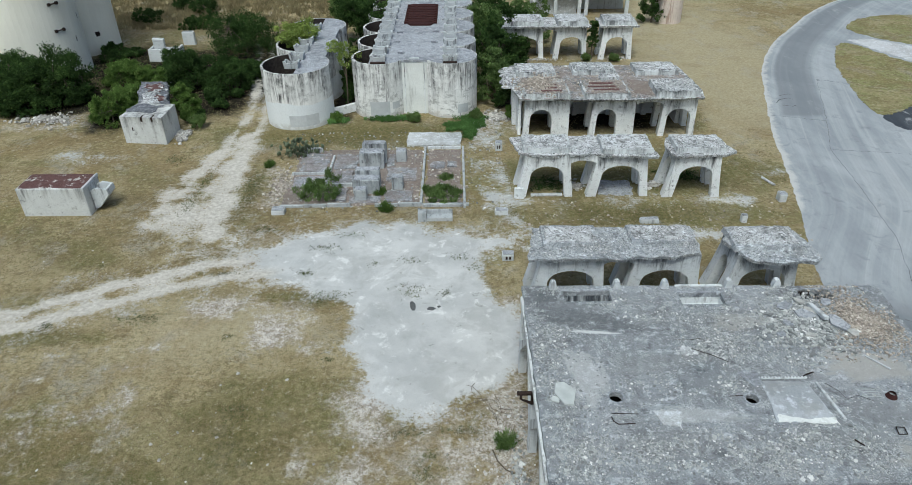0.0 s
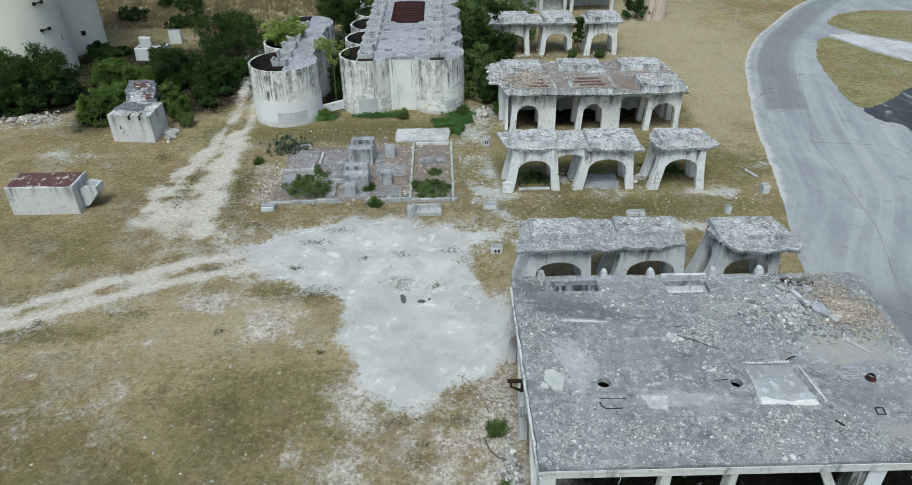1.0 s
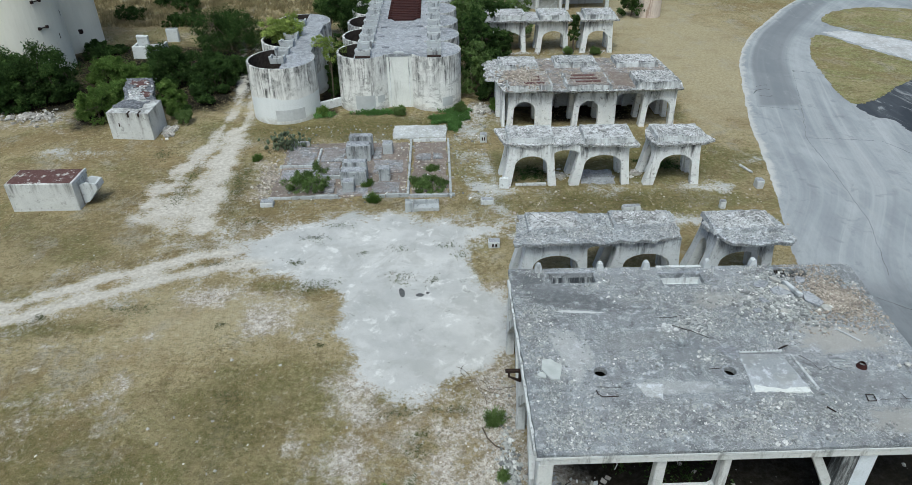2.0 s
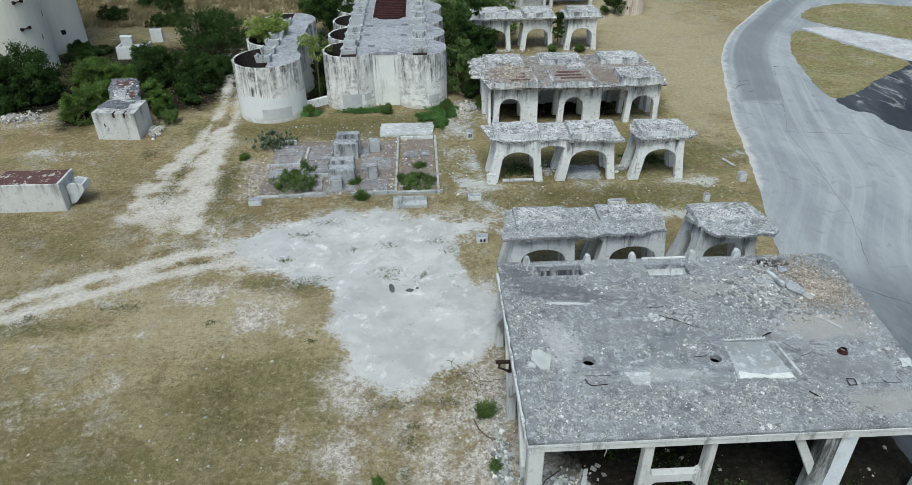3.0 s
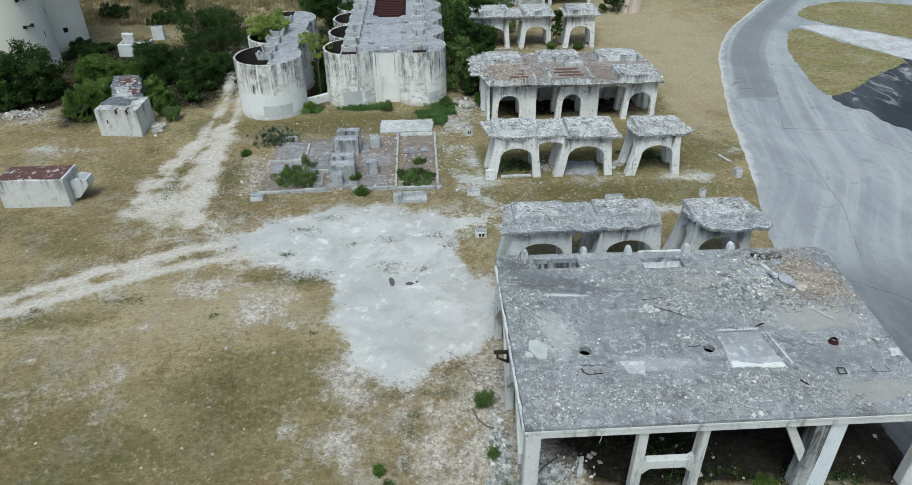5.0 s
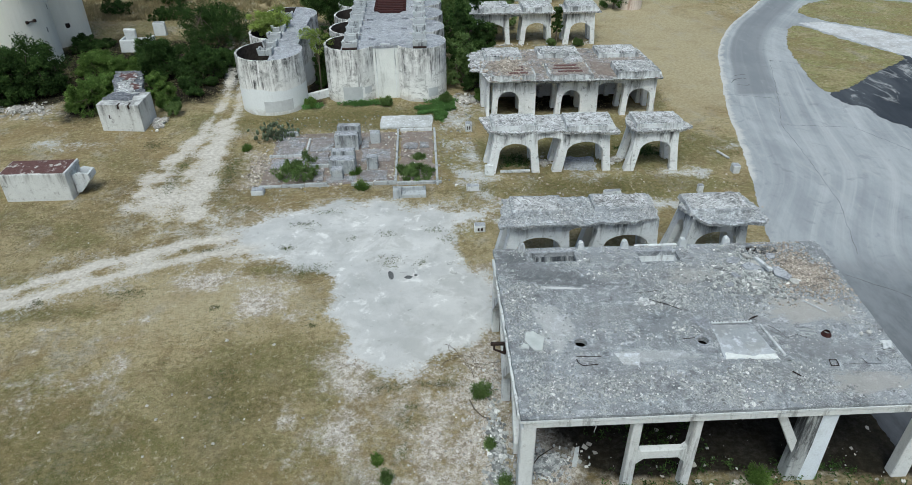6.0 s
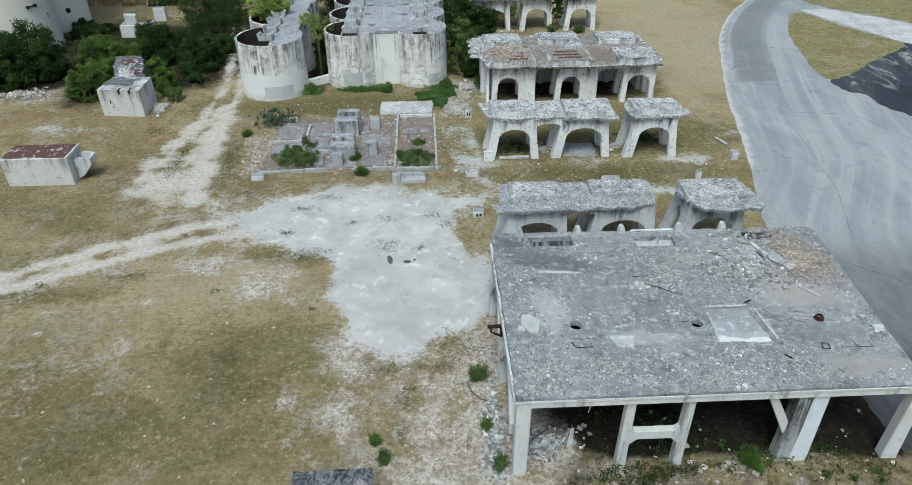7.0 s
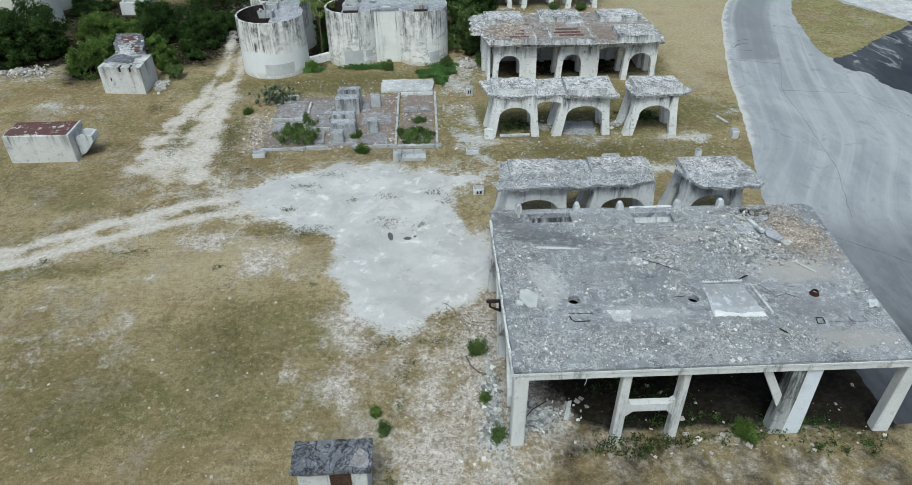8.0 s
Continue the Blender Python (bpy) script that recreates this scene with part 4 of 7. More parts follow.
for k_, poly in enumerate(ISLANDS):
    isl = part("ground", prism_bm(ragged(rounded(poly, True, 2), 0.2, 0.22, 11 + k_, 0.5), -0.05, 0.06), VERGE)
    for name_, value in (("pale", -6.0), ("stony", -6.0), ("soil_shade", -6.0), ("lush", 0.62), ("sandy", 0.0)):
        isl.data.attributes.new(name_, "FLOAT", "POINT").data.foreach_set("value", [value] * len(isl.data.vertices))
    tagged(isl, "patchy olive grass verge beside the road", "grass verge", kind="structure")
strip = part("pavement", prism_bm(ragged([(47.2, 72.2), (50.0, 65.5), (54.0, 57.3), (60.0, 50.0), (84.0, 40.0), (84.0, 54.0), (60.3, 62.5), (56.3, 67.4), (50.8, 72.4)], 0.2, 0.35, 21, 0.4), -0.05, 0.04), PATH)
tagged(strip, "pale sandy path between grass verges", "path", kind="structure")
wet = part("pavement", prism_bm(ragged(rounded([(38.0, 44.8), (39.0, 47.4), (42.0, 50.0), (46.0, 53.5), (50.0, 56.5), (54.0, 59.0), (60.0, 49.0), (72.0, 44.0), (60.0, 32.0), (44.0, 33.0), (43.0, 36.6), (40.2, 39.6), (41.0, 42.2)], True, 2), 0.25, 0.5, 31, 0.3), -0.05, 0.028), WET)
tagged(wet, "dark tar patch on the road", "asphalt", kind="structure")



# ---- floor slab on columns ----
SLAB_Z = 5.0
SLAB = [(0.0, 0.0), (17.7, 0.0), (18.5, 12.3), (0.0, 12.55)]
HOLES = [(3.36, 4.5, 0.30), (9.12, 4.33, 0.28), (15.08, 4.4, 0.14)]
PITS = [(2.1, 11.15, 4.5, 12.0), (8.0, 10.85, 10.2, 11.75), (14.2, 11.2, 15.85, 11.95)]


def rect(x0, y0, x1, y1):
    return [(x0, y0), (x1, y0), (x1, y1), (x0, y1)]


def column_bm(x0, x1, y0, y1, z1, batter=0.0):
    """A square column with chamfered corners, its foot wider by batter."""
    bm = box_bm(x0, y0, -0.1, x1, y1, z1, 0.05)
    for v in bm.verts:
        if v.co.z < z1 * 0.5:
            v.co.x += batter * (1 if v.co.x > (x0 + x1) / 2 else -1)
    return bm


def build_platform():
    hall = thing("ruined_platform", (0, 0, 0), "ruined grey concrete floor slab on tall pale columns", "concrete platform")
    outline = ragged(SLAB, 0.5, 0.05, 5)
    holes = [circle(x, y, r, 20) for x, y, r in HOLES] + [rect(*p) for p in PITS]
    slab = part("slab", prism_bm(outline, SLAB_Z - 0.26, SLAB_Z, holes), SLAB_TOP, hall, "dusty grey slab strewn with chips")
    # edge beams under the slab
    part("edge_beam", box_bm(0.10, -0.05, 4.46, 17.6, 0.45, 4.737, 0.02), COLUMN, hall)
    part("slab_lip", box_bm(-0.08, -0.10, 4.80, 17.75, -0.045, 4.93, 0.01, None, 0.01), BOX_WALL, hall, "pale chipped slab lip")
    part("edge_beam", box_bm(0.10, 12.0, 4.34, 18.3, 12.4, 4.737, 0.02), COLUMN, hall)
    part("edge_beam", box_bm(-0.10, 0.46, 4.40, 0.36, 11.99, 4.737, 0.02), COLUMN, hall)
    part("edge_beam", box_bm(17.3, 0.46, 4.40, 17.62, 11.99, 4.737, 0.02), COLUMN, hall)
    for y in (3.2, 8.1):
        part("cross_beam", box_bm(0.37, y, 4.30, 17.29, y + 0.4, 4.737, 0.02), COLUMN, hall)
    # front columns
    part("column", column_bm(0.02, 0.66, -0.02, 0.62, 4.455), COLUMN, hall)
    part("column", column_bm(4.85, 5.25, 0.15, 0.60, 4.46, 0.04), COLUMN, hall)
    part("column", column_bm(7.48, 7.88, 0.15, 0.60, 4.46, 0.04), COLUMN, hall)
    bar = [(5.25, 1.55), (5.60, 1.90), (7.13, 1.90), (7.48, 1.55), (7.48, 2.55), (7.30, 2.36), (5.43, 2.36), (5.25, 2.55)]
    part("tie_beam", profile_bm(bar, "y", 0.2, 0.55), COLUMN, hall)
    pier = part("pier", column_bm(12.45, 13.03, 0.12, 0.85, 4.46, 0.10), MACHINE, hall, "broad pier, bare and black-streaked beside its paint")
    part("painted_face", column_bm(13.02, 13.75, 0.115, 0.85, 4.46, 0.10), PIER_PAINT, pier, "bluish white paint")
    part("column", column_bm(17.5, 18.05, 0.05, 0.60, 4.46, 0.12), COLUMN, hall)
    part("brace", profile_bm([(11.05, 4.34), (11.45, 4.34), (12.45, 2.45), (12.36, 1.75)], "y", 0.3, 0.55), COLUMN, hall)
    # side and inner columns
    for y in (5.75, 11.25):
        part("column", column_bm(-0.06, 0.36, y, y + 0.46, 4.40, 0.02), COLUMN, hall)
    for y0, y1 in ((5.75, 3.4), (5.75, 8.0), (11.25, 8.6), (0.6, 2.9)):
        s = 1 if y1 > y0 else -1
        a = y0 + (0.42 if s > 0 else 0.0)
        part("brace", profile_bm([(a, 2.3), (a, 1.6), (y1, 4.39), (y1 - s * 0.45, 4.39)], "x", -0.09, 0.2), COLUMN, hall)
    for x in (5.0, 9.2, 13.3, 17.2):
        for y in (8.1, 11.95):
            part("column", column_bm(x, x + 0.4, y, y + 0.4, 4.30, 0.04), COLUMN, hall)
    # unseen wall, added to keep light out from under the slab
    part("unseen_rear_wall", box_bm(0.5, 11.6, -0.05, 18.0, 11.9, 4.33, 0.02), COLUMN, hall)
    # recesses at the back edge
    for x0, y0, x1, y1 in PITS:
        bm = box_bm(x0 - 0.1, y0 - 0.1, 4.25, x1 + 0.1, y1 + 0.1, 4.40, 0)
        box_bm(x0 - 0.12, y0 - 0.12, 4.40, x0 + 0.02, y1 + 0.12, 4.738, 0, bm)
        box_bm(x1 - 0.02, y0 - 0.12, 4.40, x1 + 0.12, y1 + 0.12, 4.738, 0, bm)
        box_bm(x0 + 0.02, y0 - 0.12, 4.40, x1 - 0.02, y0 + 0.02, 4.738, 0, bm)
        box_bm(x0 + 0.02, y1 - 0.02, 4.40, x1 - 0.02, y1 + 0.12, 4.738, 0, bm)
        recess = part("recess", bm, COLUMN if 7 < x0 < 9 else GREY_WALL, hall)
        if x0 > 14:
            for j in range(6):
                part("grille_bar", box_bm(x0 + 0.12 + 0.1 * j, y1 - 0.10, 4.42, x0 + 0.16 + 0.1 * j, y1 - 0.05, 4.98, 0), RUST_DARK, recess, "rusty grille bar")
        part("curb", box_bm(x0 - 0.15, y1 + 0.02, 5.0, x1 + 0.15, y1 + 0.14, 5.06, 0.02), DECK, hall)
    for x in (1.6, 4.93, 7.43, 10.75, 13.25):
        bm = bmesh.new()
        prof = [(-0.2, 5.0), (0.2, 5.0), (0.18, 5.25), (0.12, 5.44), (0.0, 5.50), (-0.12, 5.44), (-0.18, 5.25)]
        profile_bm([(x + u, z) for u, z in prof], "y", 12.16, 12.46, bm)
        part("stub", bm, BOX_WALL, hall, "rounded white concrete stub")
    part("curb", box_bm(8.0, 12.3, 5.0, 10.45, 12.46, 5.09, 0.03), COLUMN, hall)
    for x, y, r in HOLES:
        bm = prism_bm(circle(x, y, r + (0.05 if x > 14 else 0.07), 20), 5.0, 5.10 if x > 14 else 5.025, [circle(x, y, r + 0.004, 20)])
        if x < 14:
            part("collar", bm, DECK, hall)
            continue
        bm.free()
        bm = bmesh.new()
        bmesh.ops.create_cone(bm, cap_ends=False, segments=20, radius1=0.24, radius2=r, depth=0.20)
        bmesh.ops.translate(bm, verts=bm.verts, vec=(x, y, 5.10))
        part("collar", bm, RUST, hall, "flared rust-red iron collar")
    # raised pale bay with curbs
    bay = part("bay", prism_bm(ragged([(9.68, 3.05), (12.2, 2.9), (11.85, 5.28), (9.92, 5.36)], 0.4, 0.05, 7), 4.99, 5.03), SCREED, hall, "smooth pale concrete bay")
    part("screed_lip", prism_bm(ragged([(9.72, 3.0), (12.25, 2.85), (12.15, 3.22), (11.0, 3.15), (9.85, 3.45)], 0.15, 0.1, 9, 0.4), 4.99, 5.045), CREAM, bay, "white broken screed lip")
    rail = part("curb", box_bm(9.95, 5.46, 5.0, 11.95, 5.58, 5.10, 0.02), BOX_WALL, hall)
    # dark boxes stand for the shaded slots, which are not cut
    for j in range(13):
        part("slot", box_bm(10.02 + 0.145 * j, 5.50, 5.095, 10.09 + 0.145 * j, 5.54, 5.104, 0), RUST_DARK, rail)
    bm = box_bm(-0.06, -1.1, 5.0, 0.06, 1.1, 5.11, 0.02, None, 0.015)
    bmesh.ops.rotate(bm, verts=bm.verts, cent=(0, 0, 0), matrix=Matrix.Rotation(radians(6), 3, "Z"))
    bmesh.ops.translate(bm, verts=bm.verts, vec=(12.35, 4.15, 0))
    part("curb", bm, BOX_WALL, hall)
    # rusted bracket on the side
    bm = box_bm(-0.75, 5.55, 4.05, 0.02, 5.70, 4.20, 0.01)
    box_bm(-0.62, 5.57, 3.75, -0.52, 5.68, 4.05, 0.01, bm)
    box_bm(-0.12, 5.57, 3.45, 0.02, 5.68, 4.05, 0.01, bm)
    profile_bm([(-0.62, 3.80), (-0.54, 3.72), (-0.05, 3.42), (-0.05, 3.56)], "y", 5.58, 5.67, bm)
    part("bracket", bm, RUST_DARK, hall, "rusted iron bracket")
    return hall


build_platform()


# ---- kiln piers: arched concrete tables in rows ----
def arch_outline(u0, u1, top, leg, spring, rise, batter0, batter1, n=16):
    """Outline of a wall with an arch from the ground; both edges of its legs lean out towards the foot."""
    a0, a1 = u0 + leg, u1 - leg
    mid, half = (a0 + a1) / 2, (a1 - a0) / 2
    pts = [(u0 - batter0, -0.1), (u0 - batter0 * 0.42, top * 0.45), (u0 - batter0 * 0.08, top * 0.8), (u0, top), (u1, top),
           (u1 + batter1 * 0.08, top * 0.8), (u1 + batter1 * 0.42, top * 0.45), (u1 + batter1, -0.1), (a1 + batter1 * 0.45, -0.1)]
    for i in range(n + 1):
        w = math.pi * i / n
        pts.append((mid + half * math.cos(w), spring + rise * math.sin(w) ** 0.85))
    return pts + [(a0 - batter0 * 0.45, -0.1)]


def table_parts(ob, x0, x1, y0, y1, top, seed=1, leg=0.45, wall=WHITE_WALL, lean=(0.65, 0.40), spring=1.7, rise=1.0):
    """Four battered legs joined by arches on all four sides."""
    for ya, yb in ((y0, y0 + 0.5), (y1 - 0.5, y1)):
        part("arch_wall", profile_bm(arch_outline(x0, x1, top, leg, spring, rise, *lean), "y", ya, yb), wall, ob)
    for x, way, out in ((x0, -1, lean[0]), (x1 - 0.45, 1, lean[1])):
        bm = profile_bm(arch_outline(y0 + 0.49, y1 - 0.49, top, 0.22, 1.9, 0.95, 0.0, 0.0), "x", x, x + 0.45)
        bmesh.ops.subdivide_edges(bm, edges=[g for g in bm.edges if abs(g.verts[0].co.z - g.verts[1].co.z) > 1.0], cuts=3)
        for v in bm.verts:
            f = 1 - max(v.co.z, 0) / top
            v.co.x += way * out * (f * f * 0.5 + f * 0.5) - way * 0.02
        part("side_arch", bm, wall, ob)


def slab_bm(outline, z0, z1, droop=0.12, seed=1):
    """A broken slab: its rim sags and its underside is ragged."""
    bm = prism_bm(outline, z0, z1)
    cx, cy = sum(p[0] for p in outline) / len(outline), sum(p[1] for p in outline) / len(outline)
    for v in bm.verts:
        n1 = noise.noise((v.co.x * 0.8 + seed, v.co.y * 0.8, 2.0)) + 0.5 * noise.noise((v.co.x * 3.1, v.co.y * 3.1, seed * 1.7))
        if v.co.z < (z0 + z1) / 2:
            v.co.z -= droop * max(0.0, n1 + 0.35)
            v.co.x += (cx - v.co.x) * 0.006
            v.co.y += (cy - v.co.y) * 0.03
        else:
            v.co.z -= droop * 0.5 * max(0.0, n1 + 0.2)
    return bm


def plinth_bm(a, ya, b, yb, z0, z1, seed, taper=0.07):
    """A raised block with sloping sides and chipped edges."""
    low = ragged(rect(a, ya, b, yb), 0.3, 0.07, seed)
    bm = prism_bm(low, z0, z1)
    cx, cy = (a + b) / 2, (ya + yb) / 2
    for v in bm.verts:
        if v.co.z > (z0 + z1) / 2:
            v.co.x -= math.copysign(min(taper, abs(v.co.x - cx)), v.co.x - cx) if abs(abs(v.co.x - cx) - (b - a) / 2) < 0.25 else 0
            v.co.y -= math.copysign(min(taper, abs(v.co.y - cy)), v.co.y - cy) if abs(abs(v.co.y - cy) - (yb - ya) / 2) < 0.25 else 0
            v.co.z -= 0.10 * max(0.0, noise.noise((v.co.x * 1.9, v.co.y * 1.9, seed)) + 0.1)
    return bm


def build_row(name, label, x_units, y0, y1, top, slabs, plinths, seed, group, roof=ROOF_TOP, links=(), wall=WHITE_WALL, side=PLINTH_SIDE, cap=ROOF_TOP, lean=(0.65, 0.40), rough=0.26):
    row = thing(name, (0, 0, 0), label, "kiln pier", group)
    row.matrix_basis = pose((x_units[0][0] + x_units[-1][1]) / 2, y0, 0)
    ox, oy = row.matrix_basis.translation.xy
    for i, (a, b) in enumerate(x_units):
        table_parts(row, a - ox, b - ox, 0, y1 - y0, top - 0.20, seed + i, 0.45, wall, lean)
    for a, b in links:
        mid, half = (a + b) / 2 - ox, (b - a) / 2
        for yy in (0.06, y1 - y0 - 0.42):
            pts = [(a - ox - 0.02, top - 0.20), (b - ox + 0.02, top - 0.20), (b - ox + 0.02, top - 0.95)]
            pts += [(mid + half * math.cos(math.pi * i / 10) * 0.98, top - 0.95 + 0.35 * math.sin(math.pi * i / 10)) for i in range(11)]
            part("lintel", profile_bm(pts + [(a - ox - 0.02, top - 0.95)], "y", yy, yy + 0.36), wall, row)
    for j, outline in enumerate(slabs):
        pts = [(x - ox, y - oy) for x, y in ragged(outline, 0.20, rough, seed * 3 + j, 0.16)]
        part("roof_slab", slab_bm(pts, top - 0.199, top, 0.4 * rough, seed + j), roof, row, "ragged lichen-blackened slab")
    for j, (a, ya, b, yb, h) in enumerate(plinths):
        plinth = part("plinth", plinth_bm(a - ox, ya - oy, b - ox, yb - oy, top - 0.12, top + h, seed * 5 + j), side, row)
        bm = prism_bm([(x - ox, y - oy) for x, y in ragged(rect(a + 0.28, ya + 0.28, b - 0.28, yb - 0.28), 0.25, 0.12, seed * 5 + j + 50, 0.4)], top + h - 0.12, top + h + 0.03)
        part("plinth_top", bm, cap, plinth)
    return row


PIERS = "arched kiln piers"
# row nearest to the platform
build_row("kiln_pier", "double arched grey concrete pier under a rubble-strewn slab", [(1.6, 5.35), (7.25, 11.1)], 17.1, 19.9, 3.95,
          [[(0.8, 16.55), (4.7, 16.5), (7.6, 16.6), (11.05, 17.0), (11.3, 19.0), (11.2, 20.1), (1.3, 20.1)]], [(1.75, 17.9, 5.2, 20.05, 0.22), (7.1, 18.0, 11.0, 20.05, 0.20)], 3, PIERS, GRAVEL_TOP, [(5.35, 7.25)], GREY_WALL, GRAVEL_TOP, ROOF_TOP, (0.75, 0.35))
build_row("kiln_pier", "single arched concrete pier with a broken ragged slab", [(13.3, 16.95)], 17.1, 19.7, 3.95,
          [[(12.85, 18.6), (13.5, 16.9), (14.0, 16.2), (17.5, 16.05), (18.0, 16.5), (17.5, 19.6), (13.6, 19.7)]], [(13.1, 17.3, 17.25, 19.7, 0.26)], 8, PIERS, GRAVEL_TOP, (), GREY_WALL, GRAVEL_TOP, ROOF_TOP, (0.95, 0.45))
# second row
build_row("kiln_pier", "double arched white concrete pier with stained ragged roof slab", [(1.9, 5.4), (7.45, 11.35)], 31.1, 33.9, 3.75,
          [[(1.3, 31.4), (2.4, 30.95), (6.3, 31.0), (11.9, 30.5), (11.75, 34.4), (6.5, 34.5), (0.95, 34.3)]], [(1.75, 31.35, 5.5, 34.1, 0.34), (7.75, 31.0, 11.75, 34.0, 0.36)], 13, PIERS, ROOF_TOP, [(5.4, 7.45)])
build_row("kiln_pier", "single arched white concrete pier with a broken foot", [(13.45, 16.95)], 30.9, 33.7, 3.75,
          [[(13.3, 30.5), (17.0, 30.75), (18.1, 31.3), (17.6, 34.0), (13.3, 34.1), (12.9, 32.4)]], [(13.45, 31.1, 17.3, 33.8, 0.36)], 18, PIERS, ROOF_TOP)
second = bpy.data.objects["kiln_pier.002"]
ox2, oy2 = second.matrix_basis.translation.xy
part("sill", box_bm(2.5 - ox2, 31.2 - oy2, -0.05, 5.0 - ox2, 31.5 - oy2, 0.16, 0.03, None, 0.02), CHUTE, second)
part("foot", box_bm(1.12 - ox2, 30.85 - oy2, -0.05, 1.95 - ox2, 31.08 - oy2, 0.9, 0.06, None, 0.06), EDGE_WALL, second, "broken stained foot")
part("floor", prism_bm([(x - ox2, y - oy2) for x, y in ragged(rect(7.9, 31.3, 10.8, 33.7), 0.3, 0.25, 91)], -0.05, 0.03), DECK, second, "smooth grey floor remnant")
# far row
build_row("kiln_pier", "double arched white pier among dark trees", [(2.3, 7.0), (8.7, 12.2)], 65.4, 68.2, 4.15,
          [rect(1.5, 64.7, 12.6, 68.9)], [(2.2, 65.0, 7.0, 68.6, 0.5), (8.6, 65.0, 12.3, 68.6, 0.5)], 23, PIERS, ROOF_TOP, [(7.0, 8.7)], WHITE_WALL, PLINTH_SIDE, ROOF_TOP, (0.35, 0.25), 0.16)
build_row("kiln_pier", "single arched white pier beside open grass", [(14.2, 17.6)], 65.2, 68.0, 4.15,
          [rect(13.6, 64.7, 18.3, 68.6)], [(14.1, 65.0, 17.9, 68.4, 0.5)], 28, PIERS, ROOF_TOP, (), WHITE_WALL, PLINTH_SIDE, ROOF_TOP, (0.35, 0.25), 0.16)
# deep double row, joined under one dirty roof
house = build_row("kiln_house", "deep arched white concrete kiln house with a dirt-covered broken roof", [(2.95, 5.85), (9.1, 11.8), (15.55, 18.6)], 42.6, 45.6, 4.0,
                  [[(2.3, 42.1), (8.0, 41.7), (12.6, 41.7), (18.9, 41.9), (19.3, 44.0), (18.8, 51.0), (1.9, 51.2), (1.6, 46.0)]],
                  [(2.7, 41.95, 6.9, 46.0, 0.45), (8.1, 41.9, 12.3, 45.6, 0.45), (14.6, 42.0, 18.6, 45.4, 0.6), (2.4, 47.6, 6.3, 50.8, 0.4), (7.9, 48.0, 12.2, 50.8, 0.45), (14.0, 47.8, 18.2, 50.8, 0.45)],
                  33, PIERS, WHITE_WALL, (), WHITE_WALL, PLINTH_SIDE, WHITE_WALL, (0.18, 0.12), 0.13)
hx, hy = house.matrix_basis.translation.xy


def dirt_layer(outline, z, seed, material):
    pts = [(x - hx, y - hy) for x, y in ragged(outline, 0.25, 0.22, seed)]
    part("dirt_layer", prism_bm(pts, z - 0.02, z + 0.03), material, house, "reddish dirt and rubble crust")


dirt_layer(rect(2.7, 42.0, 18.5, 50.7), 4.0, 61, ROOF_DIRT)
dirt_layer(rect(2.95, 42.1, 6.6, 45.8), 4.0 + 0.47, 62, ROOF_DIRT)
dirt_layer(rect(8.4, 42.0, 12.0, 45.3), 4.0 + 0.47, 63, ROOF_DIRT)
dirt_layer(rect(14.95, 42.1, 18.3, 45.1), 4.0 + 0.62, 64, ROOF_TOP)
for j, (x0, y0, x1, y1) in enumerate(((2.7, 47.9, 6.0, 50.5), (8.2, 48.3, 11.9, 50.5), (14.3, 48.1, 17.9, 50.5))):
    dirt_layer(rect(x0, y0, x1, y1), 4.0 + (0.42, 0.47, 0.47)[j], 65 + j, ROOF_TOP)
for j, (x0, y0, x1, y1) in enumerate(((1.0, 45.5, 2.6, 51.0), (1.3, 46.2, 2.8, 50.8), (1.6, 47.0, 2.9, 50.6))):
    pts = [(x - hx, y - hy) for x, y in ragged(rect(x0, y0, x1, y1), 0.25, 0.3, 75 + j, 0.4)]
    part("broken_layer", prism_bm(pts, 3.66 + 0.14 * j, 3.80 + 0.14 * j), ROOF_TOP, house, "stepped broken slab layer")
dirt_layer([(12.8, 43.0), (14.6, 42.6), (14.7, 46.2), (12.9, 46.8)], 4.035, 79, RED_DIRT)
for x0, x1, low in ((7.06, 9.09, 3.45), (13.1, 15.54, 3.30)):
    mid, half = (x0 + x1) / 2 - hx, (x1 - x0) / 2
    pts = [(mid - half, 3.798), (mid + half, 3.798)] + [(mid + half * math.cos(math.pi * i / 10), low - 0.25 + 0.28 * math.sin(math.pi * i / 10)) for i in range(11)]
    part("lintel", profile_bm(pts, "y", 0.1, 0.45), WHITE_WALL, house)
for x0, x1 in ((5.86, 6.98), (11.81, 13.0)):
    part("pilaster", profile_bm([(x0 - hx, -0.1), (x1 - hx + 0.08, -0.1), (x1 - hx, 3.798), (x0 - hx, 3.798)], "y", 0.08, 0.55), WHITE_WALL, house, "broad white pilaster with dark streaks")
part("end_wall", profile_bm([(0.6, -0.1), (0.9, 3.798), (4.9, 3.798), (4.9, -0.1)], "x", 2.36 - hx, 2.64 - hx), WHITE_WALL, house, "stained white end wall")
back = thing("kiln_house", (10.6, 47.6, 0), "rear arched walls of the dirty kiln house", "kiln pier", PIERS)
for a, b in ((2.9, 6.3), (8.3, 11.9), (15.2, 18.3)):
    table_parts(back, a - 10.6, b - 10.6, 0.2, 3.0, 3.715, 1, 0.4, WHITE_WALL, (0.18, 0.12))
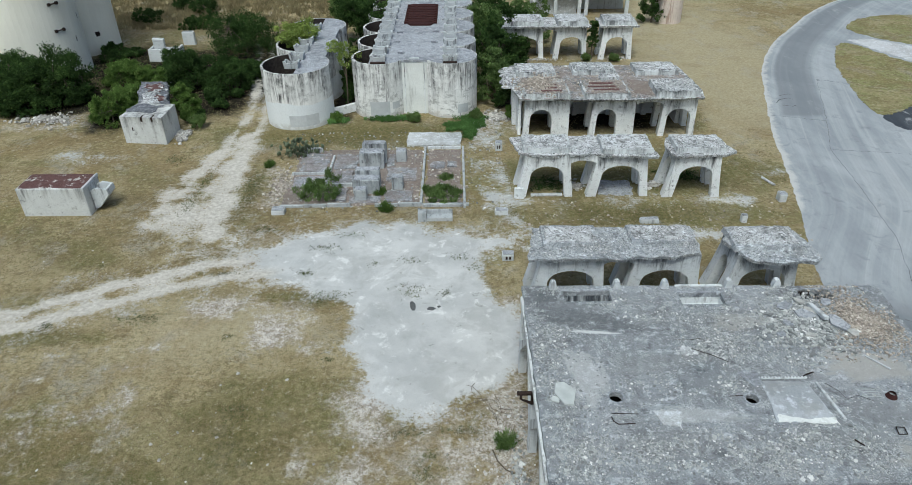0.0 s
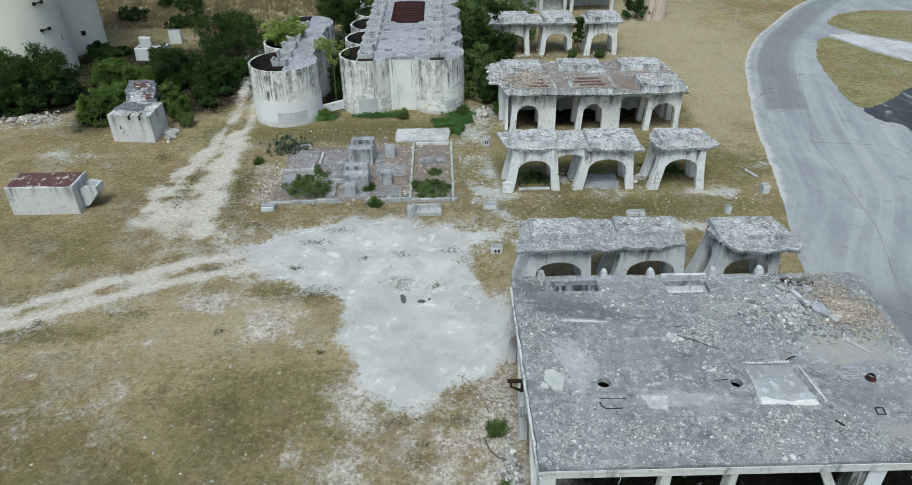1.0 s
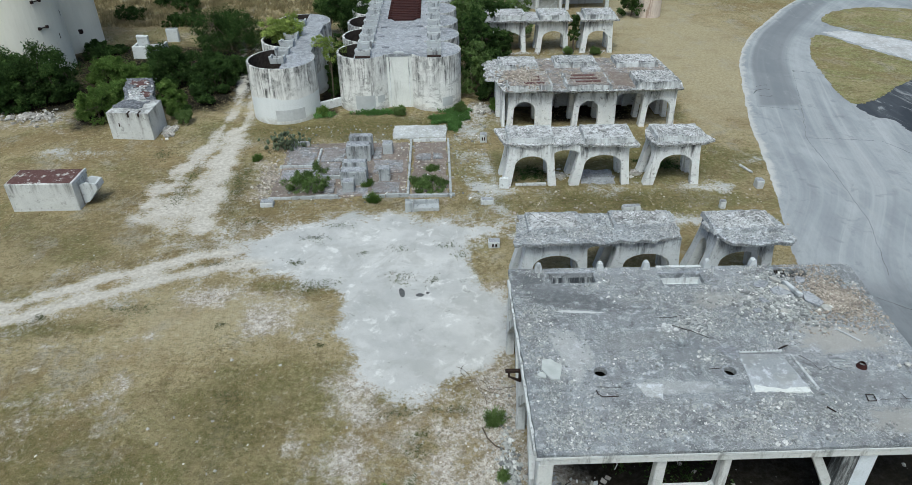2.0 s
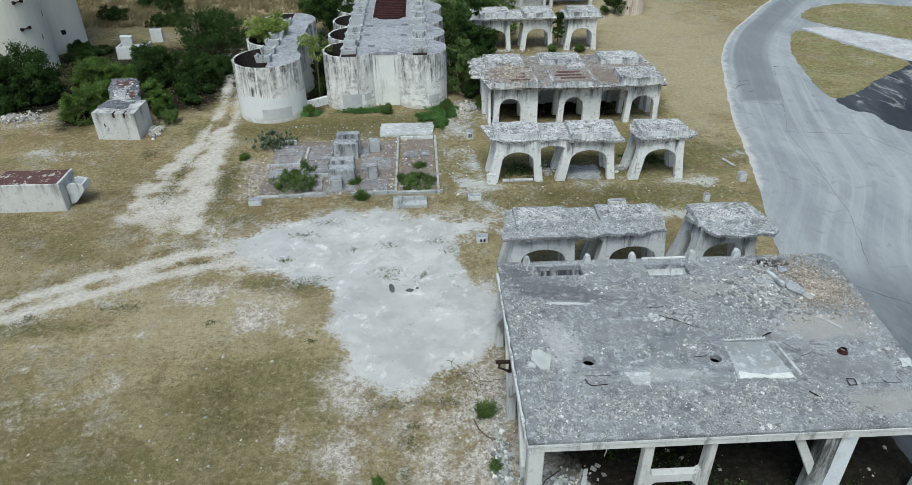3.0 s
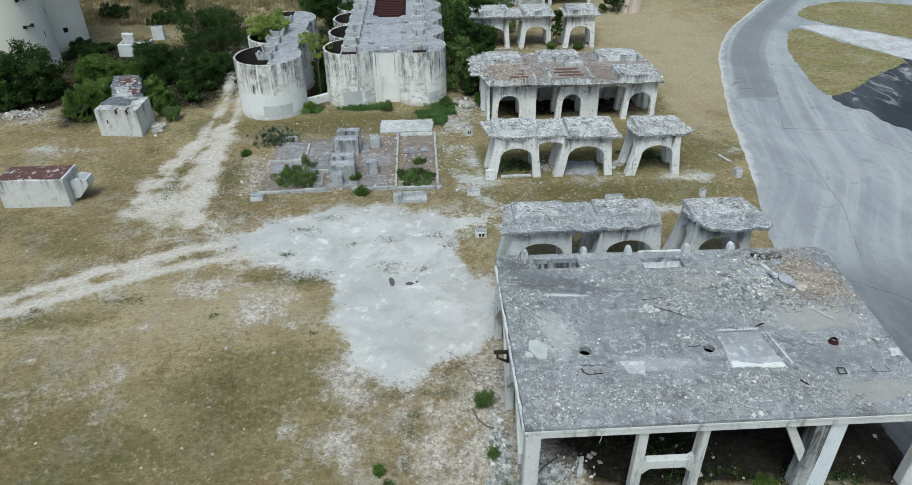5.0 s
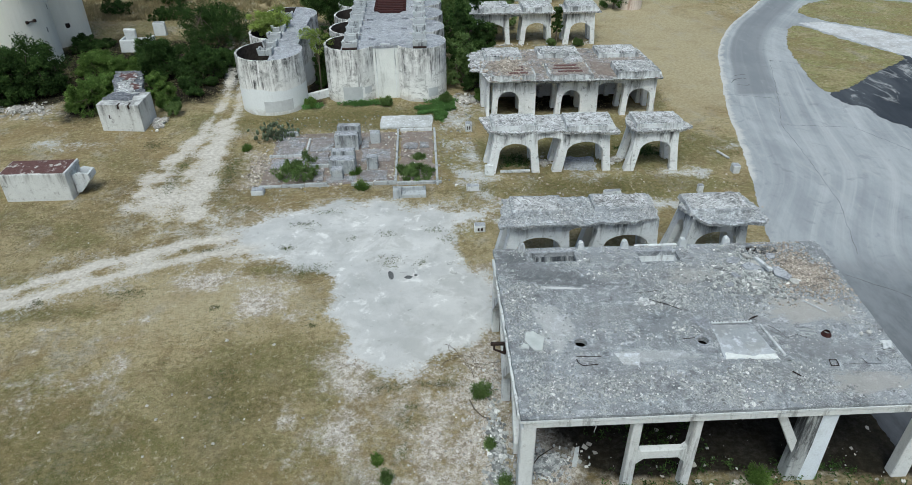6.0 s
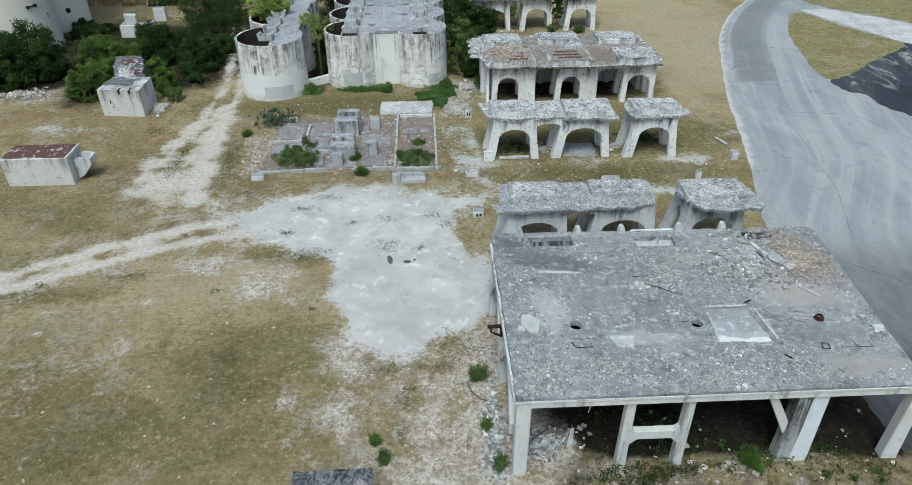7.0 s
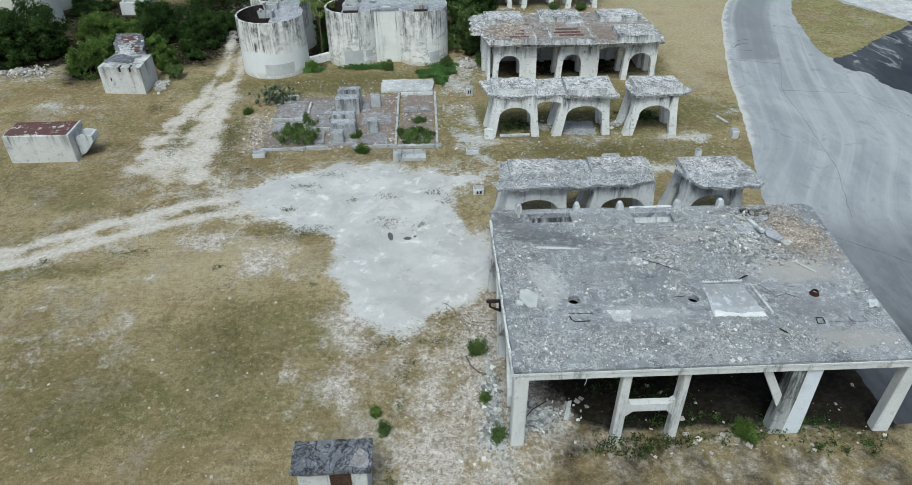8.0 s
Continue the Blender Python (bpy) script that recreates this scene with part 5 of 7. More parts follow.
part("end_wall", profile_bm([(-2.0, -0.1), (-1.9, 3.71), (0.2, 3.71), (0.2, -0.1)], "x", -8.6, -8.1), WHITE_WALL, back)
# east end closed by an added, unseen wall that darkens the inside
part("end_wall", profile_bm([(-2.0, -0.1), (-1.9, 3.71), (0.2, 3.71), (0.2, -0.1)], "x", 7.2, 7.6), WHITE_WALL, back)
part("back_wall", box_bm(-7.7, 0.6, -0.1, 7.7, 0.9, 3.71, 0.02), WHITE_WALL, back)


# ---- silos ----
def silo_bm(cx, cy, r, h, thick=0.22, n=56, lining=False):
    """The outer shell with its rim, or the lining and floor inside it."""
    bm = bmesh.new()
    rings = []
    rows = ((r - thick, h - 0.004), (r - thick - 0.003, 0.6)) if lining else ((r * 1.004, -0.1), (r, h), (r - thick, h), (r - thick + 0.01, h - 0.4))
    for rad, z in rows:
        rings.append([bm.verts.new((cx + rad * math.cos(2 * math.pi * i / n), cy + rad * math.sin(2 * math.pi * i / n), z)) for i in range(n)])
    for p, q in zip(rings[:-1], rings[1:]):
        for i in range(n):
            bm.faces.new((p[i], p[(i + 1) % n], q[(i + 1) % n], q[i]))
    if lining:
        bm.faces.new(rings[-1])
    return bm


def lid_outline(cx, cy, r, cut, n=48):
    """A disc, or what is left of it to the east of x = cx + cut."""
    pts = circle(cx, cy, r, n)
    return pts if cut is None else [(max(x, cx + cut), y) for x, y in pts if x >= cx + cut - 0.3]


def hatch_bm(cx, cy, z, w=1.45, d=1.2, h=0.72):
    """An open hopper box, flaring a little upwards: notched cheeks in front and behind, low sides."""
    bm = bmesh.new()
    t = 0.13
    for y0, k in ((-d / 2, 1.0), (d / 2 - t, 0.8)):
        top = h * k
        profile_bm([(cx - w / 2, z), (cx + w / 2, z), (cx + w / 2, z + top), (cx + w * 0.36, z + top), (cx + w * 0.26, z + top * 0.72), (cx - w * 0.26, z + top * 0.72), (cx - w * 0.36, z + top), (cx - w / 2, z + top)],
                   "y", cy + y0, cy + y0 + t, bm)
    for x0 in (-w / 2, w / 2 - t):
        box_bm(cx + x0, cy - d / 2 + t, z, cx + x0 + t, cy + d / 2 - t, z + h * 0.8, 0.0, bm)
    for v in bm.verts:
        f = 0.92 + 0.16 * (v.co.z - z) / h
        v.co.x, v.co.y = cx + (v.co.x - cx) * f, cy + (v.co.y - cy) * f
        v.co += Vector((noise.noise(v.co * 3.1), noise.noise(v.co * 2.3 + Vector((5, 0, 0))), noise.noise(v.co * 2.7))) * 0.05 * (v.co.z > z + 0.1)
    return bm


RIM = 5.5
block = thing("silo_block", (-7.4, 50.0, 0), "block of joined weathered white concrete silos with grey deck", "silo")
for i in range(5):
    yy = 5.3 * i
    open_silo = part("silo", silo_bm(-3.6, yy, 2.66, RIM), SILO_WALL, block)
    part("lining", silo_bm(-3.6, yy, 2.66, RIM, lining=True), INNER, open_silo, "dark brown silo inside")
    part("lid", prism_bm(lid_outline(-3.6, yy, 2.6, -0.75), RIM - 0.2, RIM + 0.004), DECK, open_silo)
    shut_silo = part("silo", silo_bm(3.5, yy, 2.62, RIM), SILO_WALL, block)
    part("lid", prism_bm(lid_outline(3.5, yy, 2.56, None), RIM - 0.2, RIM + 0.004), DECK, shut_silo)
part("deck", box_bm(-2.6, -1.32, RIM - 0.25, 2.4, 23.5, RIM + 0.012, 0.0), DECK, block)
part("link_wall", box_bm(-1.35, -1.28, -0.1, 1.2, -0.9, RIM - 0.252, 0.02), CREAM, block, "smooth cream link wall")
for x in (-1.06, 0.86):
    part("pilaster", box_bm(x, -1.36, -0.1, x + 0.10, -1.285, RIM - 0.27, 0.02), WHITE_WALL, block)
part("back_wall", box_bm(-3.6, 23.0, -0.1, 3.4, 23.4, RIM - 0.3, 0.02), SILO_WALL, block)
part("sill", box_bm(-0.55, -1.2, RIM + 0.01, 0.45, -0.95, RIM + 0.16, 0.03), BOX_WALL, block)
for i in range(10):
    yy = -1.55 + 2.62 * i
    part("chute_box", hatch_bm(-3.45, yy, RIM + 0.004), CHUTE, block)
    part("chute_box", hatch_bm(3.45, yy, RIM + 0.004, 1.35), CHUTE, block)
hatch = part("hatch", prism_bm([(-1.0, 10.6), (1.2, 10.6), (1.55, 11.3), (1.6, 19.6), (-1.4, 19.6), (-1.35, 11.3)], RIM, RIM + 0.22), RUST, block, "large rusted ribbed iron hatch")
for i in range(11):
    y = 11.3 + 0.76 * i
    part("rib", box_bm(-1.75, y, RIM + 0.05, 1.95, y + 0.17, RIM + 0.30, 0.02), RUST, hatch)
for x, y in ((-2.1, 4.6), (-1.4, 0.8), (1.8, 4.4), (-2.0, 8.0), (1.9, 8.2)):
    part("manhole", box_bm(x - 0.35, y - 0.25, RIM + 0.01, x + 0.35, y + 0.25, RIM + 0.05, 0.01), DARK_ROOF, block)

west = thing("silo_block", (-18.4, 48.3, 0), "open-topped streaked white silos with a narrow grey deck", "silo")
for cx, cy, r in ((-0.43, -0.3, 3.27), (-0.45, 6.4, 3.2), (-0.4, 12.9, 3.1)):
    open_silo = part("silo", silo_bm(cx, cy, r, RIM), SILO_LOW, west)
    part("lining", silo_bm(cx, cy, r, RIM, lining=True), INNER, open_silo, "dark brown silo inside")
    part("lid", prism_bm(lid_outline(cx, cy, r - 0.05, 0.35), RIM - 0.2, RIM + 0.004), DECK, open_silo)
part("deck", box_bm(0.1, 1.5, RIM - 0.25, 2.2, 13.5, RIM + 0.012, 0.0), DECK, west)
for i in range(6):
    part("chute_box", hatch_bm(-0.45, -1.4 + 2.55 * i, RIM + 0.004, 1.35), CHUTE, west)
part("parapet", prism_bm([(2.45, -0.35), (3.7, 0.35), (5.0, 1.3), (4.8, 1.65), (3.5, 0.7), (2.4, 0.0)], -0.1, 0.8), WHITE_WALL, west)


def arc_patch(ob, cx, cy, r, a0, a1, z0, z1, seed):
    """A repaired patch on a round wall, proud by a few millimetres."""
    bm = bmesh.new()
    n = 10
    grid = [[bm.verts.new((cx + rr * math.cos(radians(a0 + (a1 - a0) * i / n)), cy + rr * math.sin(radians(a0 + (a1 - a0) * i / n)), z)) for i in range(n + 1)] for rr, z in ((r - 0.01, z0), (r + 0.02, z0), (r + 0.015, z1), (r - 0.01, z1))]
    for p, q in zip(grid[:-1], grid[1:]):
        for i in range(n):
            bm.faces.new((p[i], p[i + 1], q[i + 1], q[i]))
    part("repair_patch", bm, CEMENT, ob, "smooth grey cement repair")


CEMENT = plain("grey_cement_render", (0.56, 0.585, 0.61), (0.63, 0.655, 0.68), 4.0)
arc_patch(block, -3.6, 0.0, 2.67, -108, -66, 0.35, 1.75, 1)
arc_patch(block, -3.6, 0.0, 2.67, -60, -42, 0.9, 1.6, 2)
arc_patch(west, -0.43, -0.3, 3.28, -98, -48, 0.35, 1.45, 3)
arc_patch(block, 3.5, 0.0, 2.63, -75, -50, 0.5, 1.4, 4)
for x, w in ((-3.45, 1.45), (3.45, 1.35)):
    part("trough", box_bm(x - w / 2, -2.52, RIM + 0.01, x + w / 2, -2.2, RIM + 0.16, 0.02), RUST_DARK, block, "rusty feed trough")

# ---- white towers ----
def tower(at, r0, r1, h, label):
    ob = thing("tower", at, label, "tower", "white towers")
    bm = bmesh.new()
    bmesh.ops.create_cone(bm, cap_ends=True, segments=64, radius1=r0, radius2=r1, depth=h)
    bmesh.ops.translate(bm, verts=bm.verts, vec=(0, 0, h / 2 - 0.1))
    part("shell", bm, TOWER_WALL, ob)
    return ob


t1 = tower((-52.44, 62.3, 0), 5.8, 5.8, 26.0, "tall round cream-white rendered tower")
t2 = tower((-51.45, 72.0, 0), 4.4, 4.4, 26.0, "cream-white tower with a broken dark hole")

# ---- concrete boxes ----
tank = thing("concrete_tank", (-34.0, 28.8, 0), "long pale concrete tank with rust-red painted top", "concrete tank")
part("body", box_bm(-2.55, 0, -0.05, 2.55, 2.5, 2.35, 0.05), HUT_WALL, tank)
part("top_sheet", prism_bm(ragged(rect(-2.42, 0.1, 2.38, 2.4), 0.3, 0.06, 47), 2.349, 2.375), FLAKED, tank, "flaking rust-red coating")
part("rim", box_bm(2.45, -0.03, 2.1, 2.60, 2.53, 2.40, 0.03), BOX_WALL, tank)
part("hopper", profile_bm([(2.6, 1.2), (2.6, 1.75), (3.1, 1.95), (3.85, 1.8), (3.9, 1.35), (3.0, 0.3), (2.6, 0.2)], "y", 0.8, 0.95), BOX_WALL, tank)
part("hopper", profile_bm([(2.6, 1.2), (2.6, 1.75), (3.1, 1.95), (3.85, 1.8), (3.9, 1.35), (3.0, 0.3), (2.6, 0.2)], "y", 1.9, 2.05), BOX_WALL, tank)
part("hopper_front", profile_bm([(3.75, 1.3), (3.9, 1.35), (3.85, 1.8), (3.72, 1.82)], "y", 0.96, 1.89), BOX_WALL, tank)
part("hopper_floor", profile_bm([(2.6, 0.2), (3.0, 0.3), (3.9, 1.35), (3.75, 1.45), (2.95, 0.45), (2.6, 0.4)], "y", 0.96, 1.89), BOX_WALL, tank)

hut = thing("concrete_hut", (-32.2, 42.2, 0), "small white concrete hut with collapsed roof under bushes", "hut")
part("wall", prism_bm([(-1.95, 0.0), (2.05, -0.5), (2.1, 3.0), (-1.55, 3.2)], -0.05, 2.6), HUT_WALL, hut)
part("wall", prism_bm([(-1.35, 3.22), (1.45, 3.05), (-1.2, 9.6), (-3.8, 9.7)], -0.05, 1.95), HUT_WALL, hut)
part("roof_crust", prism_bm(ragged([(-1.75, 1.2), (0.6, 0.6), (1.2, 2.6), (-1.4, 3.0)], 0.25, 0.3, 43, 0.4), 2.59, 2.64), DARK_ROOF, hut, "lichen-black crust")
part("roof", prism_bm(ragged([(-1.45, 3.2), (1.55, 3.0), (-1.1, 9.9), (-3.95, 10.0)], 0.35, 0.25, 41), 1.951, 2.35), DARK_ROOF, hut, "lichen-black broken roof slab")
part("roof_remnant", prism_bm(ragged([(-1.3, 3.5), (0.3, 3.3), (-0.7, 6.0), (-2.2, 6.3)], 0.25, 0.3, 48, 0.4), 2.34, 2.44), ROOF_TOP, hut)
part("red_remnant", prism_bm(ragged([(-0.9, 4.6), (0.3, 4.4), (-1.5, 9.2), (-2.9, 9.2)], 0.2, 0.45, 49, 0.5), 2.33, 2.40), FLAKED, hut, "flaked red roof coating")
# wall openings as solid dark boxes, their shade given by colour
for x, z in ((0.05, 1.95), (1.05, 2.0)):
    part("notch", box_bm(x, -0.43 if x > 1 else -0.30, z + 0.25, x + 0.17, 0.3, 2.61, 0.0), RUST_DARK, hut)
part("slot", box_bm(-1.0, -0.15, 1.25, -0.9, 0.0, 1.6, 0.0), RUST_DARK, hut)

shed = thing("guard_hut", (-7.8, -3.0, 0), "small hut with cracked black-stained roof and brown door", "hut")
part("roof", prism_bm(ragged(rect(-1.68, 0.05, 1.65, 1.70), 0.4, 0.04, 44), 2.45, 2.62), HUT_ROOF, shed, "cracked dark roof slab")
part("wall", box_bm(-1.45, 0.25, -0.05, 1.45, 1.5, 2.45, 0.02), BOX_WALL, shed)
part("door", box_bm(0.36, 0.19, 0.0, 0.78, 0.26, 2.25, 0.01), WOOD, shed)
part("shutter", box_bm(-0.75, 0.20, 0.9, -0.2, 0.26, 2.25, 0.01), BOX_WALL, shed)
part("render_patch", prism_bm(ragged([(0.7, 0.3), (1.5, 0.2), (1.55, 0.9), (1.1, 1.2)], 0.15, 0.12, 46, 0.4), 2.6, 2.635), FLOOR_OLD, shed, "pale worn render")
leaf = part("door", box_bm(-0.1, 0.19, 0.0, 0.35, 0.26, 2.25, 0.01), WOOD, shed)
part("handle", box_bm(0.22, 0.15, 1.0, 0.3, 0.2, 1.12, 0.01), RUST_DARK, leaf, "small iron handle")


# ---- plants ----
def limb(bm, a, b, r0, r1, n=6):
    """A tapered round limb from a to b."""
    a, b = Vector(a), Vector(b)
    q = (b - a).to_track_quat("Z", "Y")
    r = [[bm.verts.new(p + q @ Vector((rad * math.cos(6.2832 * i / n), rad * math.sin(6.2832 * i / n), 0))) for i in range(n)] for p, rad in ((a, r0), (b, r1))]
    for i in range(n):
        bm.faces.new((r[0][i], r[0][(i + 1) % n], r[1][(i + 1) % n], r[1][i]))
    bm.faces.new(r[1])


def leaves(name, centres, radii, per, leaf, material, parent, seed, droop=0.0, broad=0.42):
    """Leaf blades scattered in clumps round the given centres."""
    rng = np.random.default_rng(seed)
    c = np.repeat(np.asarray(centres), per, 0)
    r = np.repeat(np.asarray(radii), per)[:, None]
    d = rng.normal(size=c.shape)
    d /= np.linalg.norm(d, axis=1)[:, None]
    p = c + d * r * rng.uniform(0.35, 1.0, (len(c), 1)) * np.array([1, 1, 0.8])
    p[:, 2] = np.maximum(p[:, 2], 0.04)
    u = rng.normal(size=c.shape) + d * 0.6
    u[:, 2] -= droop
    u /= np.linalg.norm(u, axis=1)[:, None]
    w = np.cross(u, d + rng.normal(size=c.shape) * 0.5)
    w /= np.linalg.norm(w, axis=1)[:, None] + 1e-6
    s = leaf * rng.uniform(0.6, 1.4, (len(c), 1))
    quad = np.stack([p - u * s, p + w * s * broad, p + u * s, p - w * s * broad], 1)
    f = np.arange(len(c) * 4).reshape(-1, 4)
    return mesh_from(name, quad.reshape(-1, 3).tolist(), f.tolist(), material, parent)


def plant(name, at, h, r, material, label, category, seed, clumps=60, per=60, leaf=0.16, stem=0.25, group="", squash=1.0, droop=0.0, broad=0.42):
    """A tree or bush: trunk with limbs, and a crown of leaf clumps with an uneven outline."""
    rng = random.Random(seed)
    ob = thing(name, at, label, category, group)
    low = h * stem
    cz, rz = (h + low) / 2, (h - low) / 2
    wide = 0.5 if r > 1.1 else 0.18
    lobes = [(Vector((rng.uniform(-wide, wide) * r, rng.uniform(-wide, wide) * r * squash, cz + rng.uniform(-0.35, 0.45) * rz)), rng.uniform(0.45, 0.75)) for _ in range(6)]
    pts, rad = [], []
    for i in range(clumps):
        c, k = lobes[i % len(lobes)]
        d = Vector((rng.gauss(0, 1), rng.gauss(0, 1), rng.gauss(0.25, 0.9))).normalized()
        q = c + Vector((d.x * r * k, d.y * r * k * squash, d.z * rz * k)) * rng.uniform(0.55, 1.05)
        if stem < 0.15 and r > 1.2 and i % 3 == 0:
            ang, out = rng.uniform(0, 6.283), r * rng.uniform(0.55, 1.0)
            q = Vector((out * math.cos(ang), out * math.sin(ang) * squash, h * rng.uniform(0.08, 0.45)))
        q.z = min(max(q.z, 0.12), h * 1.05)
        pts.append(tuple(q))
        rad.append(r * rng.uniform(0.10, 0.30))
    bm = bmesh.new()
    top = Vector((rng.uniform(-0.1, 0.1) * r, rng.uniform(-0.1, 0.1) * r, max(low * 1.2, h * 0.35)))
    base_r = max(0.03, h * (0.028 if stem < 0.5 else 0.013))
    limb(bm, (0, 0, -0.05), top, base_r, base_r * 0.6)
    for c, k in lobes:
        limb(bm, top * rng.uniform(0.5, 1.0), c, base_r * 0.55, base_r * 0.15, 5)
    for q in pts[::4]:
        c = min((c for c, k in lobes), key=lambda v: (v - Vector(q)).length)
        limb(bm, c, q, base_r * 0.2, base_r * 0.06, 4)
    part("trunk", bm, BARK, ob)
    leaves("crown", pts, rad, per, leaf, material, ob, seed, droop, broad)
    return ob


def tuft_bush(at, h, r, material, label, seed):
    """A bush of thin upright stems that lean out from its foot, with narrow leaves along them."""
    rng = np.random.default_rng(seed)
    ob = thing("weed_bush", at, label, "bush", "small bushes")
    n = int(150 * max(r, 0.4))
    a, q = rng.uniform(0, 6.283, n), np.sqrt(rng.uniform(0, 1, n))
    lean = 0.75 + 0.35 * np.sin(a * 3 + seed) * np.sin(a * 5 + 2)
    root = np.stack([0.35 * r * q * np.cos(a), 0.35 * r * q * np.sin(a), np.full(n, -0.02)], 1)
    tip = np.stack([r * lean * q * np.cos(a), r * lean * q * np.sin(a), h * rng.uniform(0.45, 1.0, n) * (1.1 - 0.6 * q)], 1)
    side = np.stack([-np.sin(a), np.cos(a), np.zeros(n)], 1) * 0.012
    stems = np.stack([root - side, root + side, tip], 1)
    mesh_from("stem", stems.reshape(-1, 3).tolist(), np.arange(n * 3).reshape(-1, 3).tolist(), WEED, ob)
    m = 26
    u = rng.uniform(0.15, 1.05, (n, m, 1))
    p = (root[:, None] + (tip - root)[:, None] * u + rng.normal(0, 0.05, (n, m, 3))).reshape(-1, 3)
    p[:, 2] = np.maximum(p[:, 2], 0.02)
    d = np.repeat(tip - root, m, 0) + rng.normal(0, 0.55, p.shape) * h
    d /= np.linalg.norm(d, axis=1)[:, None]
    w = np.cross(d, rng.normal(size=p.shape))
    w /= np.linalg.norm(w, axis=1)[:, None]
    s = rng.uniform(0.04, 0.10, (len(p), 1))
    quad = np.stack([p - d * s, p + w * s * 0.2, p + d * s, p - w * s * 0.2], 1)
    mesh_from("crown", quad.reshape(-1, 3).tolist(), np.arange(len(p) * 4).reshape(-1, 4).tolist(), material, ob)
    return ob


DARK_TREE = [(-45.6, 52.6, 6.2, 3.9), (-49.5, 53.5, 6.0, 4.2), (-52.4, 50.8, 5.6, 3.6), (-47.6, 50.6, 4.0, 2.8), (-43.6, 52.4, 4.4, 2.0)]
for i, (x, y, h, r) in enumerate(DARK_TREE):
    plant("broadleaf_tree", (x, y, 0), h, r, LEAF_DARK, "broad dark green leafy tree with dense crown", "tree", 100 + i, 170, 110, 0.135, 0.05, "dark trees")
FEATHER = [(-32.4, 57.6, 4.5, 3.0), (-28.4, 56.2, 3.6, 2.5), (-29.6, 69.0, 5.2, 4.3), (-36.4, 61.0, 1.9, 2.0), (-26.6, 60.5, 2.2, 1.7), (-34.5, 60.5, 2.8, 2.2)]
for i, (x, y, h, r) in enumerate(FEATHER):
    plant("thorn_tree", (x, y, 0), h, r, LEAF_DARK, "feathery dark green thorn tree beside the track", "tree", 120 + i, 180, 115, 0.15, 0.06, "thorn trees", 1.0, 0.7, 0.24)
BRIGHT = [(-37.4, 47.2, 3.4, 2.0), (-36.9, 50.6, 3.4, 1.9), (-30.6, 49.2, 3.3, 1.3), (-40.2, 57.6, 3.0, 2.4), (-29.9, 46.8, 1.9, 0.8), (-37.4, 57.2, 2.2, 1.7)]
for i, (x, y, h, r) in enumerate(BRIGHT):
    plant("green_shrub", (x, y, 0), h, r, LEAF_SHRUB, "fresh green shrub crowding the concrete hut", "shrub", 140 + i, 120, 130, 0.10, 0.06, "shrubs at the hut")
NEAR_SILO = [(0.6, 51.5, 5.5, 2.0), (1.0, 56.5, 6.5, 2.3), (0.6, 62.0, 7.0, 2.5), (0.4, 68.0, 7.5, 2.6), (3.3, 63.0, 3.8, 2.0), (3.0, 70.5, 6.0, 2.6), (6.5, 73.5, 5.5, 2.6), (0.5, 75.0, 7.5, 3.0)]
for i, (x, y, h, r) in enumerate(NEAR_SILO):
    plant("broadleaf_tree", (x, y, 0), h, r, LEAF_DARK if i % 3 else LEAF_MID, "dark green tree grown up against the silos", "tree", 160 + i, 110, 70, 0.16, 0.04, "trees at the silos")
BEHIND = [(-14.0, 67.0, 8.2, 3.6), (-13.0, 75.0, 8.0, 3.8), (-17.5, 73.0, 7.0, 3.2)]
for i, (x, y, h, r) in enumerate(BEHIND):
    plant("broadleaf_tree", (x, y, 0), h, r, LEAF_MID if i else LEAF_DARK, "tall green tree between the silo blocks", "tree", 180 + i, 140, 90, 0.14, 0.2, "trees at the silos")
plant("sapling", (-14.5, 50.4, 0), 7.4, 1.6, LEAF_BRIGHT, "slender pale sapling between the silo blocks", "tree", 190, 46, 60, 0.085, 0.5)
plant("silo_shrub", (-19.6, 55.0, 0.6), 7.2, 2.3, LEAF_BRIGHT, "bright green shrub growing out of an open silo", "shrub", 191, 130, 90, 0.10, 0.45)
for x, y, h in ((1.0, 50.0, 1.8), (1.5, 53.6, 2.2), (1.8, 58.8, 2.4), (2.4, 65.6, 2.4), (-14.6, 52.0, 4.2), (-14.7, 54.5, 5.0), (-14.3, 50.9, 2.4), (-14.5, 57.5, 5.2)):
    plant("dark_shrub", (x, y, 0), h, 0.85, LEAF_DARK, "dark shrub in the shade beside the silos", "shrub", 195 + int(y), 60, 110, 0.10, 0.0, "shrubs between silos")
plant("thin_tree", (13.1, 65.6, 0), 5.0, 1.0, LEAF_DARK, "thin dark tree between two arched piers", "tree", 192, 60, 100, 0.10, 0.08)
plant("thin_tree", (24.2, 81.5, 0), 5.2, 1.9, LEAF_DARK, "dark tree beside a rust-stained round tank", "tree", 193, 90, 110, 0.11, 0.05)
